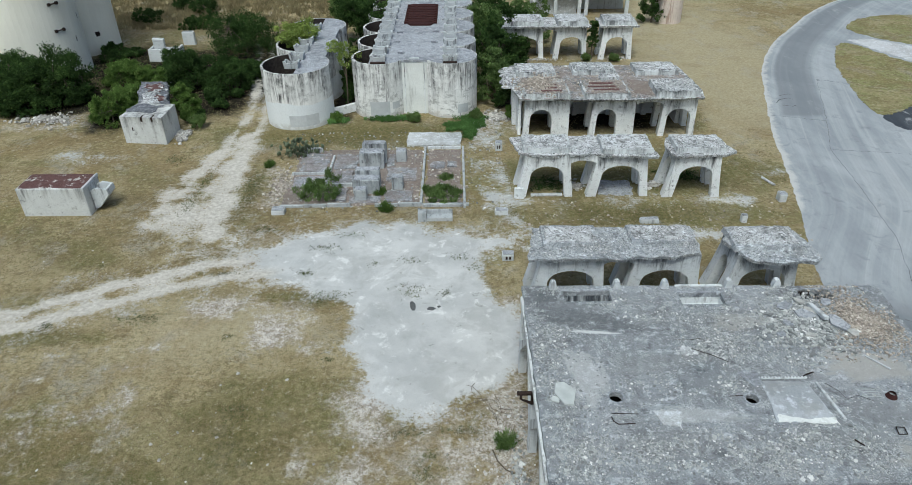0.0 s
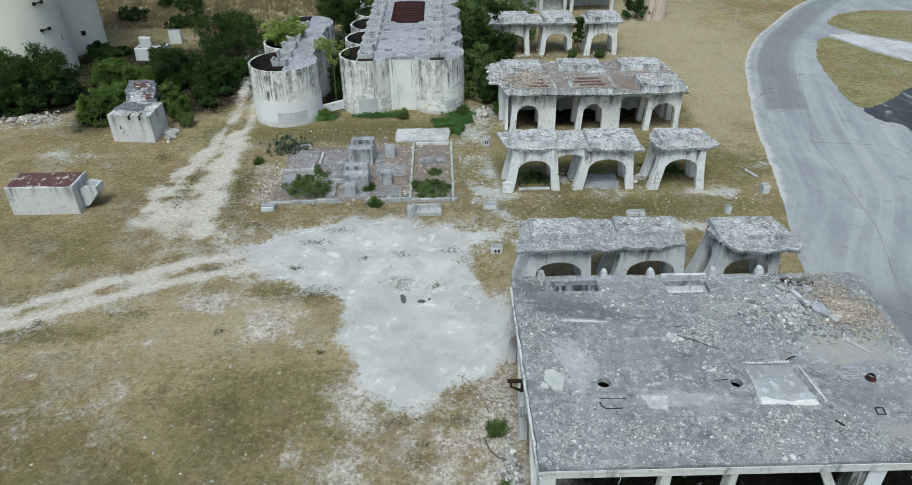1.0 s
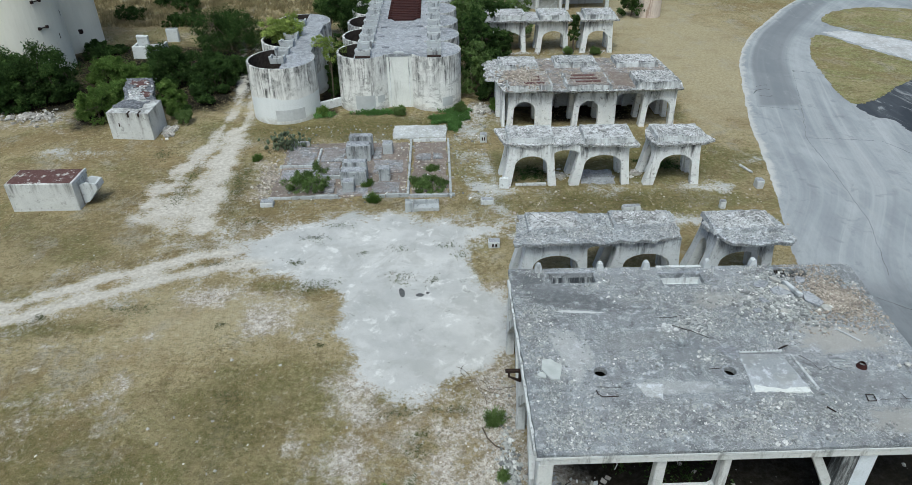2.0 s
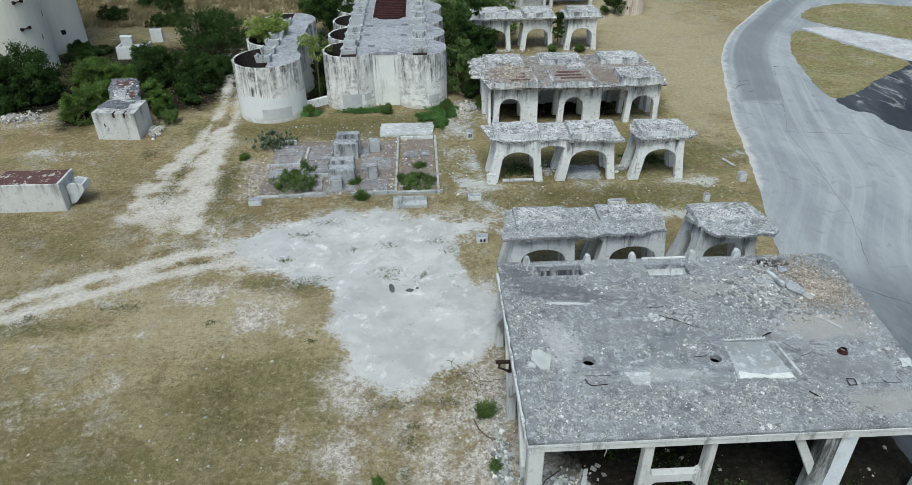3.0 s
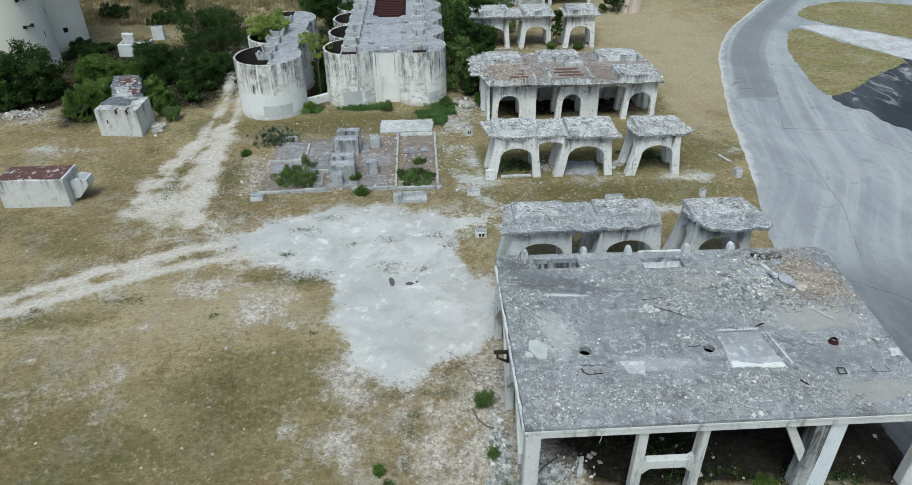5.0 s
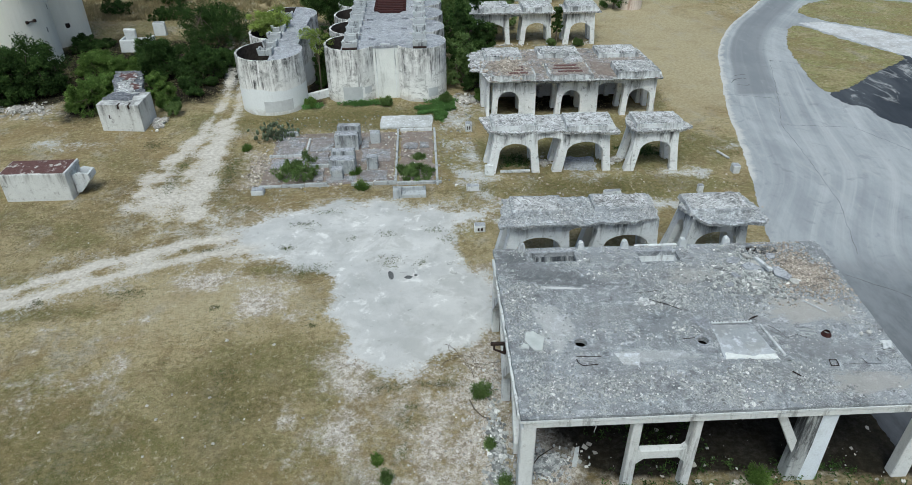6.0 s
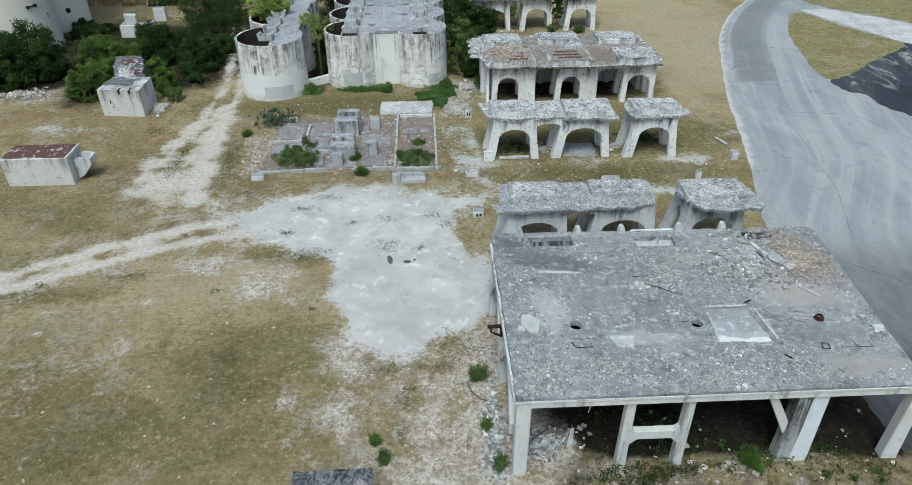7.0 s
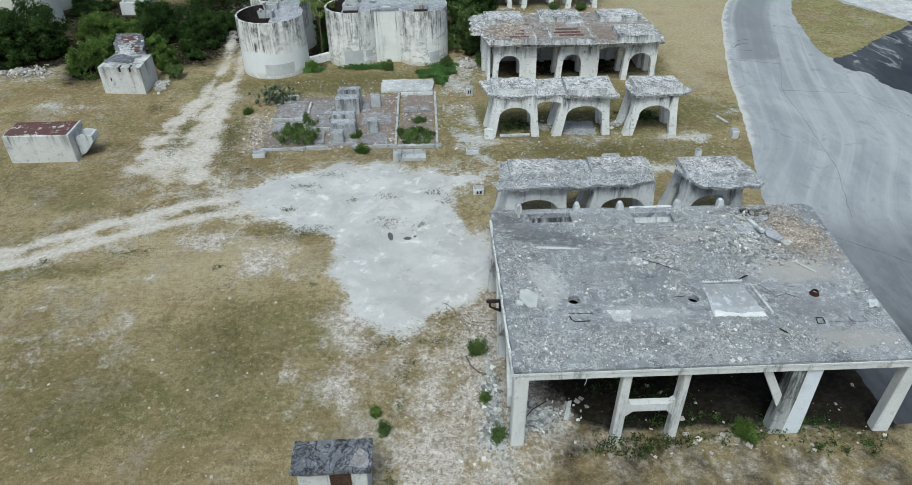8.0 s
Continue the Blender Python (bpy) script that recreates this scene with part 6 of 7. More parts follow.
FAR_SHRUB = [(-47.8, 84.5, 2.6, 2.2), (-41.2, 89.2, 2.4, 2.3), (-38.2, 81.5, 2.2, 1.9), (-40.6, 80.8, 1.8, 1.7), (-45.0, 92.0, 2.0, 1.8), (-46.4, 68.6, 1.8, 1.6), (-45.4, 66.2, 1.5, 1.5), (-43.8, 68.6, 1.0, 1.4), (-36.6, 66.0, 0.8, 1.2), (-27.7, 50.6, 0.9, 1.1), (-28.8, 53.0, 1.3, 1.3), (-26.8, 53.6, 0.9, 1.0), (-29.2, 48.6, 0.7, 0.8)]
for i, (x, y, h, r) in enumerate(FAR_SHRUB):
    plant("dark_shrub", (x, y, 0), h, r, LEAF_DARK, "low dark shrub in dry grass", "shrub", 200 + i, 50, 70, 0.12, 0.0, "far shrubs")
SMALL = [(-14.4, 31.4, 2.0, 1.9, 2), (-8.9, 29.2, 1.0, 0.85, 0), (-4.4, 31.4, 0.7, 1.5, 2), (-4.3, 34.4, 0.55, 0.8, 2), (-19.6, 37.0, 0.7, 0.6, 0), (-9.6, 31.9, 0.6, 0.8, 0),
         (-28.4, 45.6, 1.3, 1.1, 2), (2.0, 47.0, 1.8, 0.85, 0), (-1.1, 6.2, 1.2, 0.75, 2), (-0.55, 0.35, 1.5, 0.5, 2), (-5.95, 0.95, 1.2, 0.42, 2), (-0.95, 2.8, 0.8, 0.42, 2), (11.2, 0.1, 1.0, 0.85, 0),
         (12.2, 64.6, 1.0, 0.8, 2), (15.6, 64.6, 0.8, 0.9, 2), (-15.3, 47.0, 0.8, 0.9, 0), (-7.5, 46.5, 0.9, 1.0, 2), (-1.4, 47.0, 0.9, 0.8, 2), (-6.4, 2.2, 0.5, 0.4, 0)]
for i, (x, y, h, r, k) in enumerate(SMALL):
    if y < 10 or (y < 40 and r < 0.9):
        tuft_bush((x, y, 0), h, r, (LEAF_SHRUB, LEAF_GREY, LEAF_MID)[k], ("green", "grey-green", "fresh green")[k] + " upright tuft of weeds on stony ground", 220 + i)
        continue
    plant("weed_bush", (x, y, 0), h, r, (LEAF_SHRUB, LEAF_GREY, LEAF_MID)[k], ("dark green weedy bush", "grey-green spiky bush", "fresh green weedy bush")[k] + " on stony ground", "bush", 220 + i, 60, 80, 0.14 if y < 25 else 0.16, 0.0, "small bushes", 1.0, -1.2, 0.13)


def cactus(at, seed):
    rng = random.Random(seed)
    ob = thing("prickly_pear", at, "grey-green prickly pear cactus clump on rubble", "cactus", "prickly pears")
    for i in range(64):
        bm = bmesh.new()
        bmesh.ops.create_icosphere(bm, subdivisions=1, radius=1.0)
        s = rng.uniform(0.11, 0.19)
        m = pose(rng.gauss(0, 0.6), rng.gauss(0, 0.45), rng.uniform(0.1, 1.4), rng.uniform(-35, 35), rng.uniform(-35, 35), rng.uniform(0, 180)) @ Matrix.Diagonal((s, s * 0.28, s * 1.5, 1))
        bmesh.ops.transform(bm, matrix=m, verts=bm.verts)
        part("pad", bm, LEAF_GREY, ob, smooth=True)
    return ob


cactus((-18.0, 38.9, 0), 1)
cactus((-16.8, 39.4, 0), 2)


def creeper(cx, cy, rx, ry, n, seed):
    rng = np.random.default_rng(seed)
    a, q = rng.uniform(0, 6.28, n), np.sqrt(rng.uniform(0, 1, n))
    q *= 0.75 + 0.25 * np.sin(a * 5 + seed)
    pts = np.stack([cx + rx * q * np.cos(a), cy + ry * q * np.sin(a), rng.uniform(0.05, 0.35, n)], 1)
    # plants at the slab and piers take dark leaves, for the shade there
    ob = leaves("creeper", pts, np.full(n, 0.22), 8, 0.10 if cy > 40 else 0.07, LEAF_FRESH if cy > 40 else LEAF_DARK, None, seed)
    return tagged(ob, "fresh green creeper spreading over ground", "creeper", kind="stuff")


creeper(-2.7, 45.0, 2.2, 1.3, 900, 1)
creeper(-2.2, 43.3, 0.7, 1.3, 220, 14)
creeper(-10.0, 47.0, 2.6, 0.6, 260, 10)
creeper(-15.3, 46.6, 1.6, 0.6, 160, 11)
creeper(-1.9, 46.8, 1.8, 1.0, 260, 12)
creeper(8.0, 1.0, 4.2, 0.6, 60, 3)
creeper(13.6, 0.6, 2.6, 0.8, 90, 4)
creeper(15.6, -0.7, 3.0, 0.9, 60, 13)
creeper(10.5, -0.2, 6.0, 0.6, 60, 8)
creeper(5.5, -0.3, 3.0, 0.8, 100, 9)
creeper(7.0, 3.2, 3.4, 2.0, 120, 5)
creeper(15.0, 34.6, 2.2, 1.6, 220, 6)
creeper(4.0, 33.0, 1.9, 1.6, 160, 7)


def grass(name, material, n, box, length, keep, seed, label, blades=4, upright=0.8):
    """Grass tufts over a stretch of ground, none on bare dust."""
    rng = np.random.default_rng(seed)
    x, y = rng.uniform(box[0], box[2], n), rng.uniform(box[1], box[3], n)
    pale, sandy, stony, lush, soil_shade = fields(x, y)
    f = 0.5 + 0.5 * np.sin(x * 0.9 + 2 * np.sin(y * 0.37)) * np.sin(y * 0.8 + 1.7 * np.sin(x * 0.5))
    ok = (pale < -0.25 + 0.5 * f * rng.uniform(0, 1, n)) & (rng.uniform(0, 1, n) < keep(lush, stony, f))
    ok &= rng.uniform(0, 1, n) > -1.2 * np.minimum(lush, 0)
    edge = np.interp(y, [p[1] for p in ROAD_LEFT], [p[0] for p in ROAD_LEFT])
    ok &= (x < edge - 0.3) & ~((x > -0.3) & (x < 18.4) & (y > 0.6) & (y < 12.5))
    for x0, y0, x1, y1 in ((-36.7, 28.7, -31.3, 31.4), (-34.4, 42.1, -30.0, 51.3), (-9.3, -3.3, -6.3, -1.5), (-17.5, 30.0, -2.5, 40.3), (-14.0, 47.3, -0.8, 74), (-22.1, 44.6, -14.8, 64)):
        ok &= ~((x > x0) & (x < x1) & (y > y0) & (y < y1))
    x, y = np.repeat(x[ok], blades), np.repeat(y[ok], blades)
    m = len(x)
    x, y = x + rng.normal(0, 0.05, m), y + rng.normal(0, 0.05, m)
    a, t, h = rng.uniform(0, 6.28, m), rng.uniform(0, 6.28, m), length * rng.uniform(0.4, 1.3, m)
    w = 0.012 + 0.02 * rng.uniform(0, 1, m) + 0.0004 * np.maximum(y, 0)
    lean = h * rng.uniform(0.1, 1.0, m) * (1.3 - upright)
    z = np.zeros(m)
    tri = np.stack([np.stack([x - w * np.cos(a), y - w * np.sin(a), z - 0.01], 1), np.stack([x + w * np.cos(a), y + w * np.sin(a), z - 0.01], 1),
                    np.stack([x + lean * np.cos(t), y + lean * np.sin(t), h * upright], 1)], 1)
    ob = mesh_from(name, tri.reshape(-1, 3).tolist(), np.arange(m * 3).reshape(-1, 3).tolist(), material)
    return tagged(ob, label, "grass", kind="stuff")


grass("dry_grass", GRASS_DRY, 110000, (-36, -6, 12, 32), 0.13, lambda l, s, f: 0.6 * f + 0.25 - 0.25 * np.clip(s, 0, 1), 1, "short dry straw-coloured grass on the field", 3, 0.45)
grass("green_grass", GRASS_GREEN, 90000, (-36, -6, 12, 32), 0.11, lambda l, s, f: 0.05 + 0.7 * np.clip(l, 0, 1) - 0.2 * np.clip(s, 0, 1), 2, "patches of short olive green grass", 3, 0.45)
grass("dry_grass", GRASS_DRY, 80000, (-52, 28, 30, 80), 0.17, lambda l, s, f: 0.5 * f + 0.1, 3, "dry grass round the ruined piers and silos", 3, 0.45)
grass("green_grass", GRASS_GREEN, 80000, (-52, 28, 30, 80), 0.16, lambda l, s, f: 0.04 + 0.8 * np.clip(l, 0, 1), 4, "olive green grass round the silos", 3, 0.45)
grass("tall_grass", TALL_DRY, 30000, (-60, 80, -18, 108), 0.8, lambda l, s, f: 0.8 * f, 5, "tall brown dry grass beyond the trees", 3)


# ---- rubble ----
def scatter(name, material, n, box, sizes, z, label, seed, where=None, flat=0.55, skew=2.5):
    rng = np.random.default_rng(seed)
    x, y = rng.uniform(box[0], box[2], n), rng.uniform(box[1], box[3], n)
    if where is not None:
        ok = where(x, y, rng.uniform(0, 1, n))
        x, y = x[ok], y[ok]
    s = sizes[0] + (sizes[1] - sizes[0]) * rng.uniform(0, 1, len(x)) ** skew
    ob = chips(name, np.stack([x, y, z + s * 0.12], 1), s, material, None, flat, seed)
    return tagged(ob, label, "rubble", kind="stuff")


def bands(x, y, k):
    return 0.5 + 0.5 * np.sin(x * 1.3 * k + 1.8 * np.sin(y * 0.9 * k)) * np.sin(y * 1.5 * k + 1.6 * np.sin(x * 0.7 * k + 1))


def in_drift(x, y, u):
    drift = sum(w * np.exp(-((x - cx) / rx) ** 2 - ((y - cy) / ry) ** 2) for cx, cy, rx, ry, w in DRIFTS)
    knot = bands(x, y, 2.9) * 0.6 + bands(y + 2, x, 6.3) * 0.4
    return on_slab(x, y, u * 0.2) & (u < 1.2 * np.clip(drift - 0.06, 0, 1) * np.clip((knot - 0.42) * 4, 0, 1))


def on_slab(x, y, u):
    edge = np.interp(y, [0, 12.3], [17.5, 18.3])
    ok = (x < edge) & ~((x > 9.7) & (x < 12.2) & (y > 2.9) & (y < 5.5))
    for hx, hy, hr in HOLES:
        ok &= np.hypot(x - hx, y - hy) > hr + 0.12
    for x0, y0, x1, y1 in PITS:
        ok &= ~((x > x0 - 0.1) & (x < x1 + 0.1) & (y > y0 - 0.1) & (y < y1 + 0.3))
    rim = np.exp(-np.minimum.reduce([x, y, 12.5 - y, edge - x]) / 0.9)
    drift = sum(w * np.exp(-((x - cx) / rx) ** 2 - ((y - cy) / ry) ** 2) for cx, cy, rx, ry, w in DRIFTS)
    broken = bands(x, y, 1.1) * 0.4 + bands(y, x, 2.7) * 0.35 + bands(x + 3, y + x * 0.4, 6.1) * 0.25
    clump = np.clip((broken - 0.42) * 3.5, 0, 1)
    return ok & (u < 0.025 + drift * (0.15 + 0.95 * clump) + 0.15 * clump ** 2 + 0.35 * rim * clump)


# where broken concrete has gathered on the slab: centre, reach and density
DRIFTS = [(1.0, 7.6, 0.9, 2.4, 0.8), (0.9, 3.0, 0.7, 1.6, 0.6), (1.5, 1.2, 1.2, 0.8, 0.9), (3.2, 1.4, 1.2, 0.6, 0.5), (6.0, 1.1, 2.6, 0.6, 0.5), (10.4, 1.4, 1.8, 1.0, 1.0),
          (4.6, 5.2, 1.6, 0.6, 0.4), (7.4, 7.4, 0.7, 0.6, 0.6), (9.0, 7.2, 0.9, 0.6, 0.8), (10.6, 9.6, 2.2, 1.0, 0.5), (8.0, 2.0, 4.5, 0.7, 0.6), (9.6, 8.2, 2.0, 0.6, 0.7), (6.4, 9.9, 1.3, 0.9, 0.5), (12.4, 6.4, 1.0, 0.7, 0.7),
          (13.4, 9.4, 1.8, 1.8, 0.9), (4.2, 11.0, 1.4, 0.5, 0.4), (8.2, 5.1, 0.8, 0.5, 0.6), (14.0, 1.0, 2.0, 0.4, 0.4), (2.4, 9.4, 0.8, 0.7, 0.3), (17.2, 7.5, 0.5, 2.0, 0.4),
          (5.0, 7.4, 1.8, 1.2, -0.4), (2.8, 10.0, 1.8, 0.8, -0.8), (15.2, 6.2, 1.8, 0.8, -0.6), (15.8, 1.6, 1.6, 0.8, -0.5), (6.5, 3.2, 2.0, 0.8, -0.25), (7.5, 5.6, 1.0, 0.6, -0.4)]


scatter("rubble", CHIP_SLAB, 170000, (0.1, 0.1, 18.3, 12.4), (0.018, 0.11), 5.0, "grey concrete chips strewn over the platform", 1, on_slab, 0.6, 6.0)
scatter("rubble", CHIP_PALE, 30000, (0.1, 0.1, 18.3, 12.4), (0.02, 0.11), 5.0, "pale broken concrete lumps on the platform", 2, on_slab, 0.6, 6.0)
scatter("rubble", CHIP_SLAB, 48000, (0.1, 0.1, 18.3, 12.4), (0.03, 0.16), 5.0, "coarse broken concrete gathered on the platform", 5, in_drift, 0.6, 3.0)
scatter("rubble", CHIP_SLAB, 2200, (0.1, 0.1, 18.3, 12.4), (0.06, 0.22), 5.0, "broken concrete lumps on the platform", 3, on_slab, 0.5, 4.0)


def heap(name, material, n, cx, cy, rx, ry, h, base, sizes, label, seed):
    rng = np.random.default_rng(seed)
    a, q = rng.uniform(0, 6.28, n), np.minimum(np.abs(rng.normal(0, 0.5, n)) * (1.0 + 0.35 * np.sin(3 * np.linspace(0, 1, n) * 6.28)), 1.25)
    q *= 1 + 0.25 * np.sin(a * 3 + seed) + 0.15 * np.sin(a * 7 + seed * 2)
    x, y = cx + rx * q * np.cos(a), cy + ry * q * np.sin(a)
    if base == SLAB_Z:
        x, y = np.where(x > 18.15, 36.0 - x, x), np.minimum(y, 12.2)
    z = base + h * np.maximum(0, 1 - q) * (0.6 + 0.4 * np.sin(x * 2.1) * np.sin(y * 2.7)) * rng.uniform(0.3, 1.0, n)
    s = sizes[0] + (sizes[1] - sizes[0]) * rng.uniform(0, 1, n) ** 2.5
    ob = chips(name, np.stack([x, y, z + s * 0.15], 1), s, material, None, 0.6, seed)
    return tagged(ob, label, "rubble", kind="stuff")


heap("rubble_heap", CHIP_BROWN, 10000, 16.2, 9.3, 2.0, 2.5, 0.3, 5.0, (0.02, 0.15), "heap of buff broken masonry on the platform corner", 3)
heap("rubble_heap", CHIP_SLAB, 6000, 13.4, 9.2, 2.0, 2.1, 0.15, 5.0, (0.02, 0.24), "grey broken concrete on the platform", 4)
heap("rubble_heap", CHIP_WHITE, 500, -44.3, 47.6, 3.4, 1.6, 0.5, 0.0, (0.12, 0.5), "heap of pale stones under dark trees", 5)
heap("rubble_heap", CHIP_GREY, 260, -33.4, 48.4, 1.0, 2.6, 0.12, 2.35, (0.06, 0.4), "pale broken roof pieces on the hut", 12)
heap("rubble_heap", CHIP_WHITE, 260, -29.3, 43.6, 0.7, 1.3, 0.5, 0.0, (0.15, 0.6), "pale rubble leaning on the hut", 6)
heap("rubble_heap", CHIP_GREY, 1400, 1.6, 1.6, 1.3, 1.2, 0.35, 0.0, (0.03, 0.24), "grey rubble at the foot of the corner column", 7)
heap("rubble_heap", CHIP_SLAB, 1100, -0.6, 3.0, 0.65, 3.6, 0.22, 0.0, (0.04, 0.28), "angular grey rubble along the platform side", 16)
heap("rubble_heap", CHIP_SLAB, 700, -0.6, 0.5, 0.7, 1.3, 0.25, 0.0, (0.04, 0.3), "angular grey rubble at the corner column", 17)
heap("rubble_heap", CHIP_BROWN, 700, -17.8, 33.0, 1.0, 3.2, 0.25, 0.0, (0.05, 0.3), "brown rubble bank at the edge of the foundation", 8)
heap("rubble_heap", CHIP_WHITE, 400, 0.7, 47.3, 1.4, 1.5, 0.4, 0.0, (0.1, 0.5), "pale rubble beside the silos", 9)
heap("rubble_heap", CHIP_BROWN, 700, 9.3, 45.3, 1.6, 1.4, 0.3, 4.1, (0.05, 0.3), "buff rubble on the kiln house roof", 13)
heap("rubble_heap", CHIP_GREY, 300, 5.0, 46.2, 1.8, 2.2, 0.4, 4.0, (0.08, 0.45), "broken rubble on the kiln house roof", 10)
heap("rubble_heap", CHIP_BROWN, 2400, 4.2, 44.4, 1.9, 2.3, 0.5, 4.46, (0.05, 0.32), "buff rubble on the kiln house roof", 11)
for k_, (cx, cy, rx, ry) in enumerate(((6.5, 65.2, 5.5, 1.2), (12.6, 33.0, 1.0, 0.8), (6.4, 32.8, 0.9, 1.0), (16.0, 65.5, 2.2, 0.8))):
    heap("rubble_heap", CHIP_WHITE, 160, cx, cy, rx, ry, 0.15, 0.0, (0.08, 0.4), "pale rubble between the arched piers", 20 + k_)
scatter("stones", CHIP_WHITE, 7000, (-5.0, -4.5, 0.3, 9.5), (0.02, 0.18), 0.0, "pale stones and chips beside the platform", 31, lambda x, y, u: u < np.exp(-np.abs(x + 0.6) / 1.6) + 0.12 * bands(x, y, 1.4), 0.6, 5.0)
scatter("stones", CHIP_WHITE, 900, (0.5, -1.0, 18.0, 7.0), (0.04, 0.35), 0.0, "pale stones in the shade of the platform", 32, lambda x, y, u: u < 0.55 * np.exp(-y / 2.0), 0.6, 3.5)
scatter("stones", CHIP_WHITE, 700, (-32, -5, -5, 24), (0.04, 0.22), 0.0, "loose pale stones on the field", 33, lambda x, y, u: u < bands(x, y, 0.5), 0.6, 5.0)
scatter("stones", CHIP_BROWN, 1600, (-17.5, 29.6, -2.6, 40.4), (0.03, 0.28), 0.02, "brown broken rubble on the foundation", 36, None, 0.6, 4.0)
scatter("stones", CHIP_GREY, 1500, (-18.0, 29.0, 1.0, 44.0), (0.03, 0.22), 0.02, "loose stones round the foundations", 34, None, 0.6, 4.0)
scatter("stones", CHIP_BROWN, 500, (1.0, 24.0, 22.0, 30.5), (0.04, 0.25), 0.0, "loose stones between the piers", 35, None, 0.6, 4.0)
for k_, (x0, y0, x1, y1, z, n, mm) in enumerate(((1.1, 16.8, 11.0, 19.9, 3.93, 5000, CHIP_GREY), (13.6, 16.5, 17.4, 19.4, 3.93, 2500, CHIP_GREY), (1.9, 18.2, 5.0, 19.9, 4.18, 300, CHIP_GREY), (7.3, 18.3, 10.8, 19.9, 4.16, 400, CHIP_GREY), (13.5, 17.5, 16.9, 19.4, 4.22, 500, CHIP_GREY), (1.4, 30.7, 11.6, 34.2, 3.75, 500, CHIP_GREY), (2.5, 42.1, 18.6, 50.9, 4.02, 6000, CHIP_BROWN), (2.9, 42.2, 6.7, 45.8, 4.49, 1200, CHIP_BROWN), (8.3, 42.2, 12.1, 45.4, 4.49, 900, CHIP_BROWN), (14.9, 42.2, 18.3, 45.1, 4.64, 900, CHIP_GREY), (8.2, 48.2, 11.9, 50.5, 4.49, 900, CHIP_GREY), (13.1, 30.6, 17.7, 33.8, 3.75, 200, CHIP_GREY))):
    scatter("rubble", mm, n, (x0, y0, x1, y1), (0.03, 0.12) if y0 < 25 else (0.03, 0.17), z, "broken chips on a pier roof slab", 40 + k_, None, 0.6, 3.0)


def slab_piece(name, at, outline, thick, label, material=STONE, tilt=(0, 0, 0), group="", category="concrete piece"):
    ob = part(name, prism_bm(ragged(outline, 0.25, 0.03, int(abs(at[0] * 13)) + 1), 0.0, thick), material)
    ob.matrix_basis = pose(*at, *tilt)
    return tagged(ob, label, category, group)


slab_piece("concrete_flake", (0.75, 4.6, 5.02), [(0, 0.1), (0.35, -0.55), (0.72, -0.6), (0.95, 0.25), (0.5, 0.75), (0.1, 0.7)], 0.07, "pale bluish concrete flake lying on the platform", FLAKE)
slab_piece("concrete_flake", (0.55, 4.25, 5.02), [(0, 0), (0.3, -0.1), (0.4, 0.2), (0.1, 0.3)], 0.06, "small pale concrete flake on the platform", FLAKE)
slab_piece("cracked_plate", (4.75, 2.9, 5.01), [(0, 0.75), (0.25, 0.0), (0.9, -0.1), (1.1, 0.35), (1.15, 0.7)], 0.05, "cracked buff cement plate on the platform", PATCH)
slab_piece("broken_panel", (13.3, 9.6, 5.05), [(0, 0), (0.8, -0.35), (1.1, 0.15), (0.4, 0.6), (-0.1, 0.4)], 0.12, "tilted broken concrete panel in rubble", DECK, (8, 5, 0))
slab_piece("broken_panel", (14.6, 9.0, 5.1), [(0, 0), (0.5, -0.5), (0.8, -0.3), (0.4, 0.5), (0.1, 0.55)], 0.14, "tilted broken concrete panel in rubble", DECK, (10, -12, 0))
slab_piece("concrete_bar", (14.35, 9.2, 5.25), [(0, 0), (0.2, 0.0), (0.1, 1.4), (-0.1, 1.4)], 0.16, "white concrete bar leaning on rubble", BOX_WALL, (-6, 0, 5))
slab_piece("concrete_bar", (2.75, 1.3, 0.15), [(0, 0), (0.2, 0.0), (0.55, 1.0), (0.35, 1.0)], 0.2, "white concrete bar on dark ground under the platform", BOX_WALL)


for x, y, r, a, b in ((13.0, 10.5, 0.38, 6, -9), (13.9, 10.9, 0.30, -8, 12), (14.1, 10.0, 0.42, 10, 5), (12.6, 9.2, 0.28, -5, 8), (15.2, 10.8, 0.30, 12, -6), (12.0, 8.4, 0.24, 4, 7), (13.4, 8.3, 0.26, -9, 4), (15.4, 8.5, 0.30, 7, 10)):
    rr = random.Random(int(x * 31 + y * 7))
    ring = [(r * rr.uniform(0.7, 1.25) * math.cos(6.2832 * i / 6 + rr.uniform(-0.25, 0.25)), r * rr.uniform(0.6, 1.0) * math.sin(6.2832 * i / 6)) for i in range(6)]
    slab_piece("broken_panel", (x, y, 5.06), ring, 0.09, "tilted broken concrete panel in rubble", DECK if rr.random() < 0.7 else STONE, (a, b, 0), "broken panels")


def wire(points, r, name, label, material=RUST_DARK, category="rebar"):
    cu = bpy.data.curves.new(name, "CURVE")
    cu.dimensions, cu.bevel_depth, cu.bevel_resolution = "3D", r, 1
    sp = cu.splines.new("POLY")
    sp.points.add(len(points) - 1)
    for p, q in zip(sp.points, points):
        p.co = (*q, 1)
    cu.materials.append(material)
    return tagged(new(name, cu), label, category)


wire([(2.95, 3.35, 5.04), (2.98, 3.1, 5.05), (3.15, 2.95, 5.04), (3.85, 2.97, 5.04)], 0.022, "angle_iron", "bent rusty angle iron on the platform")
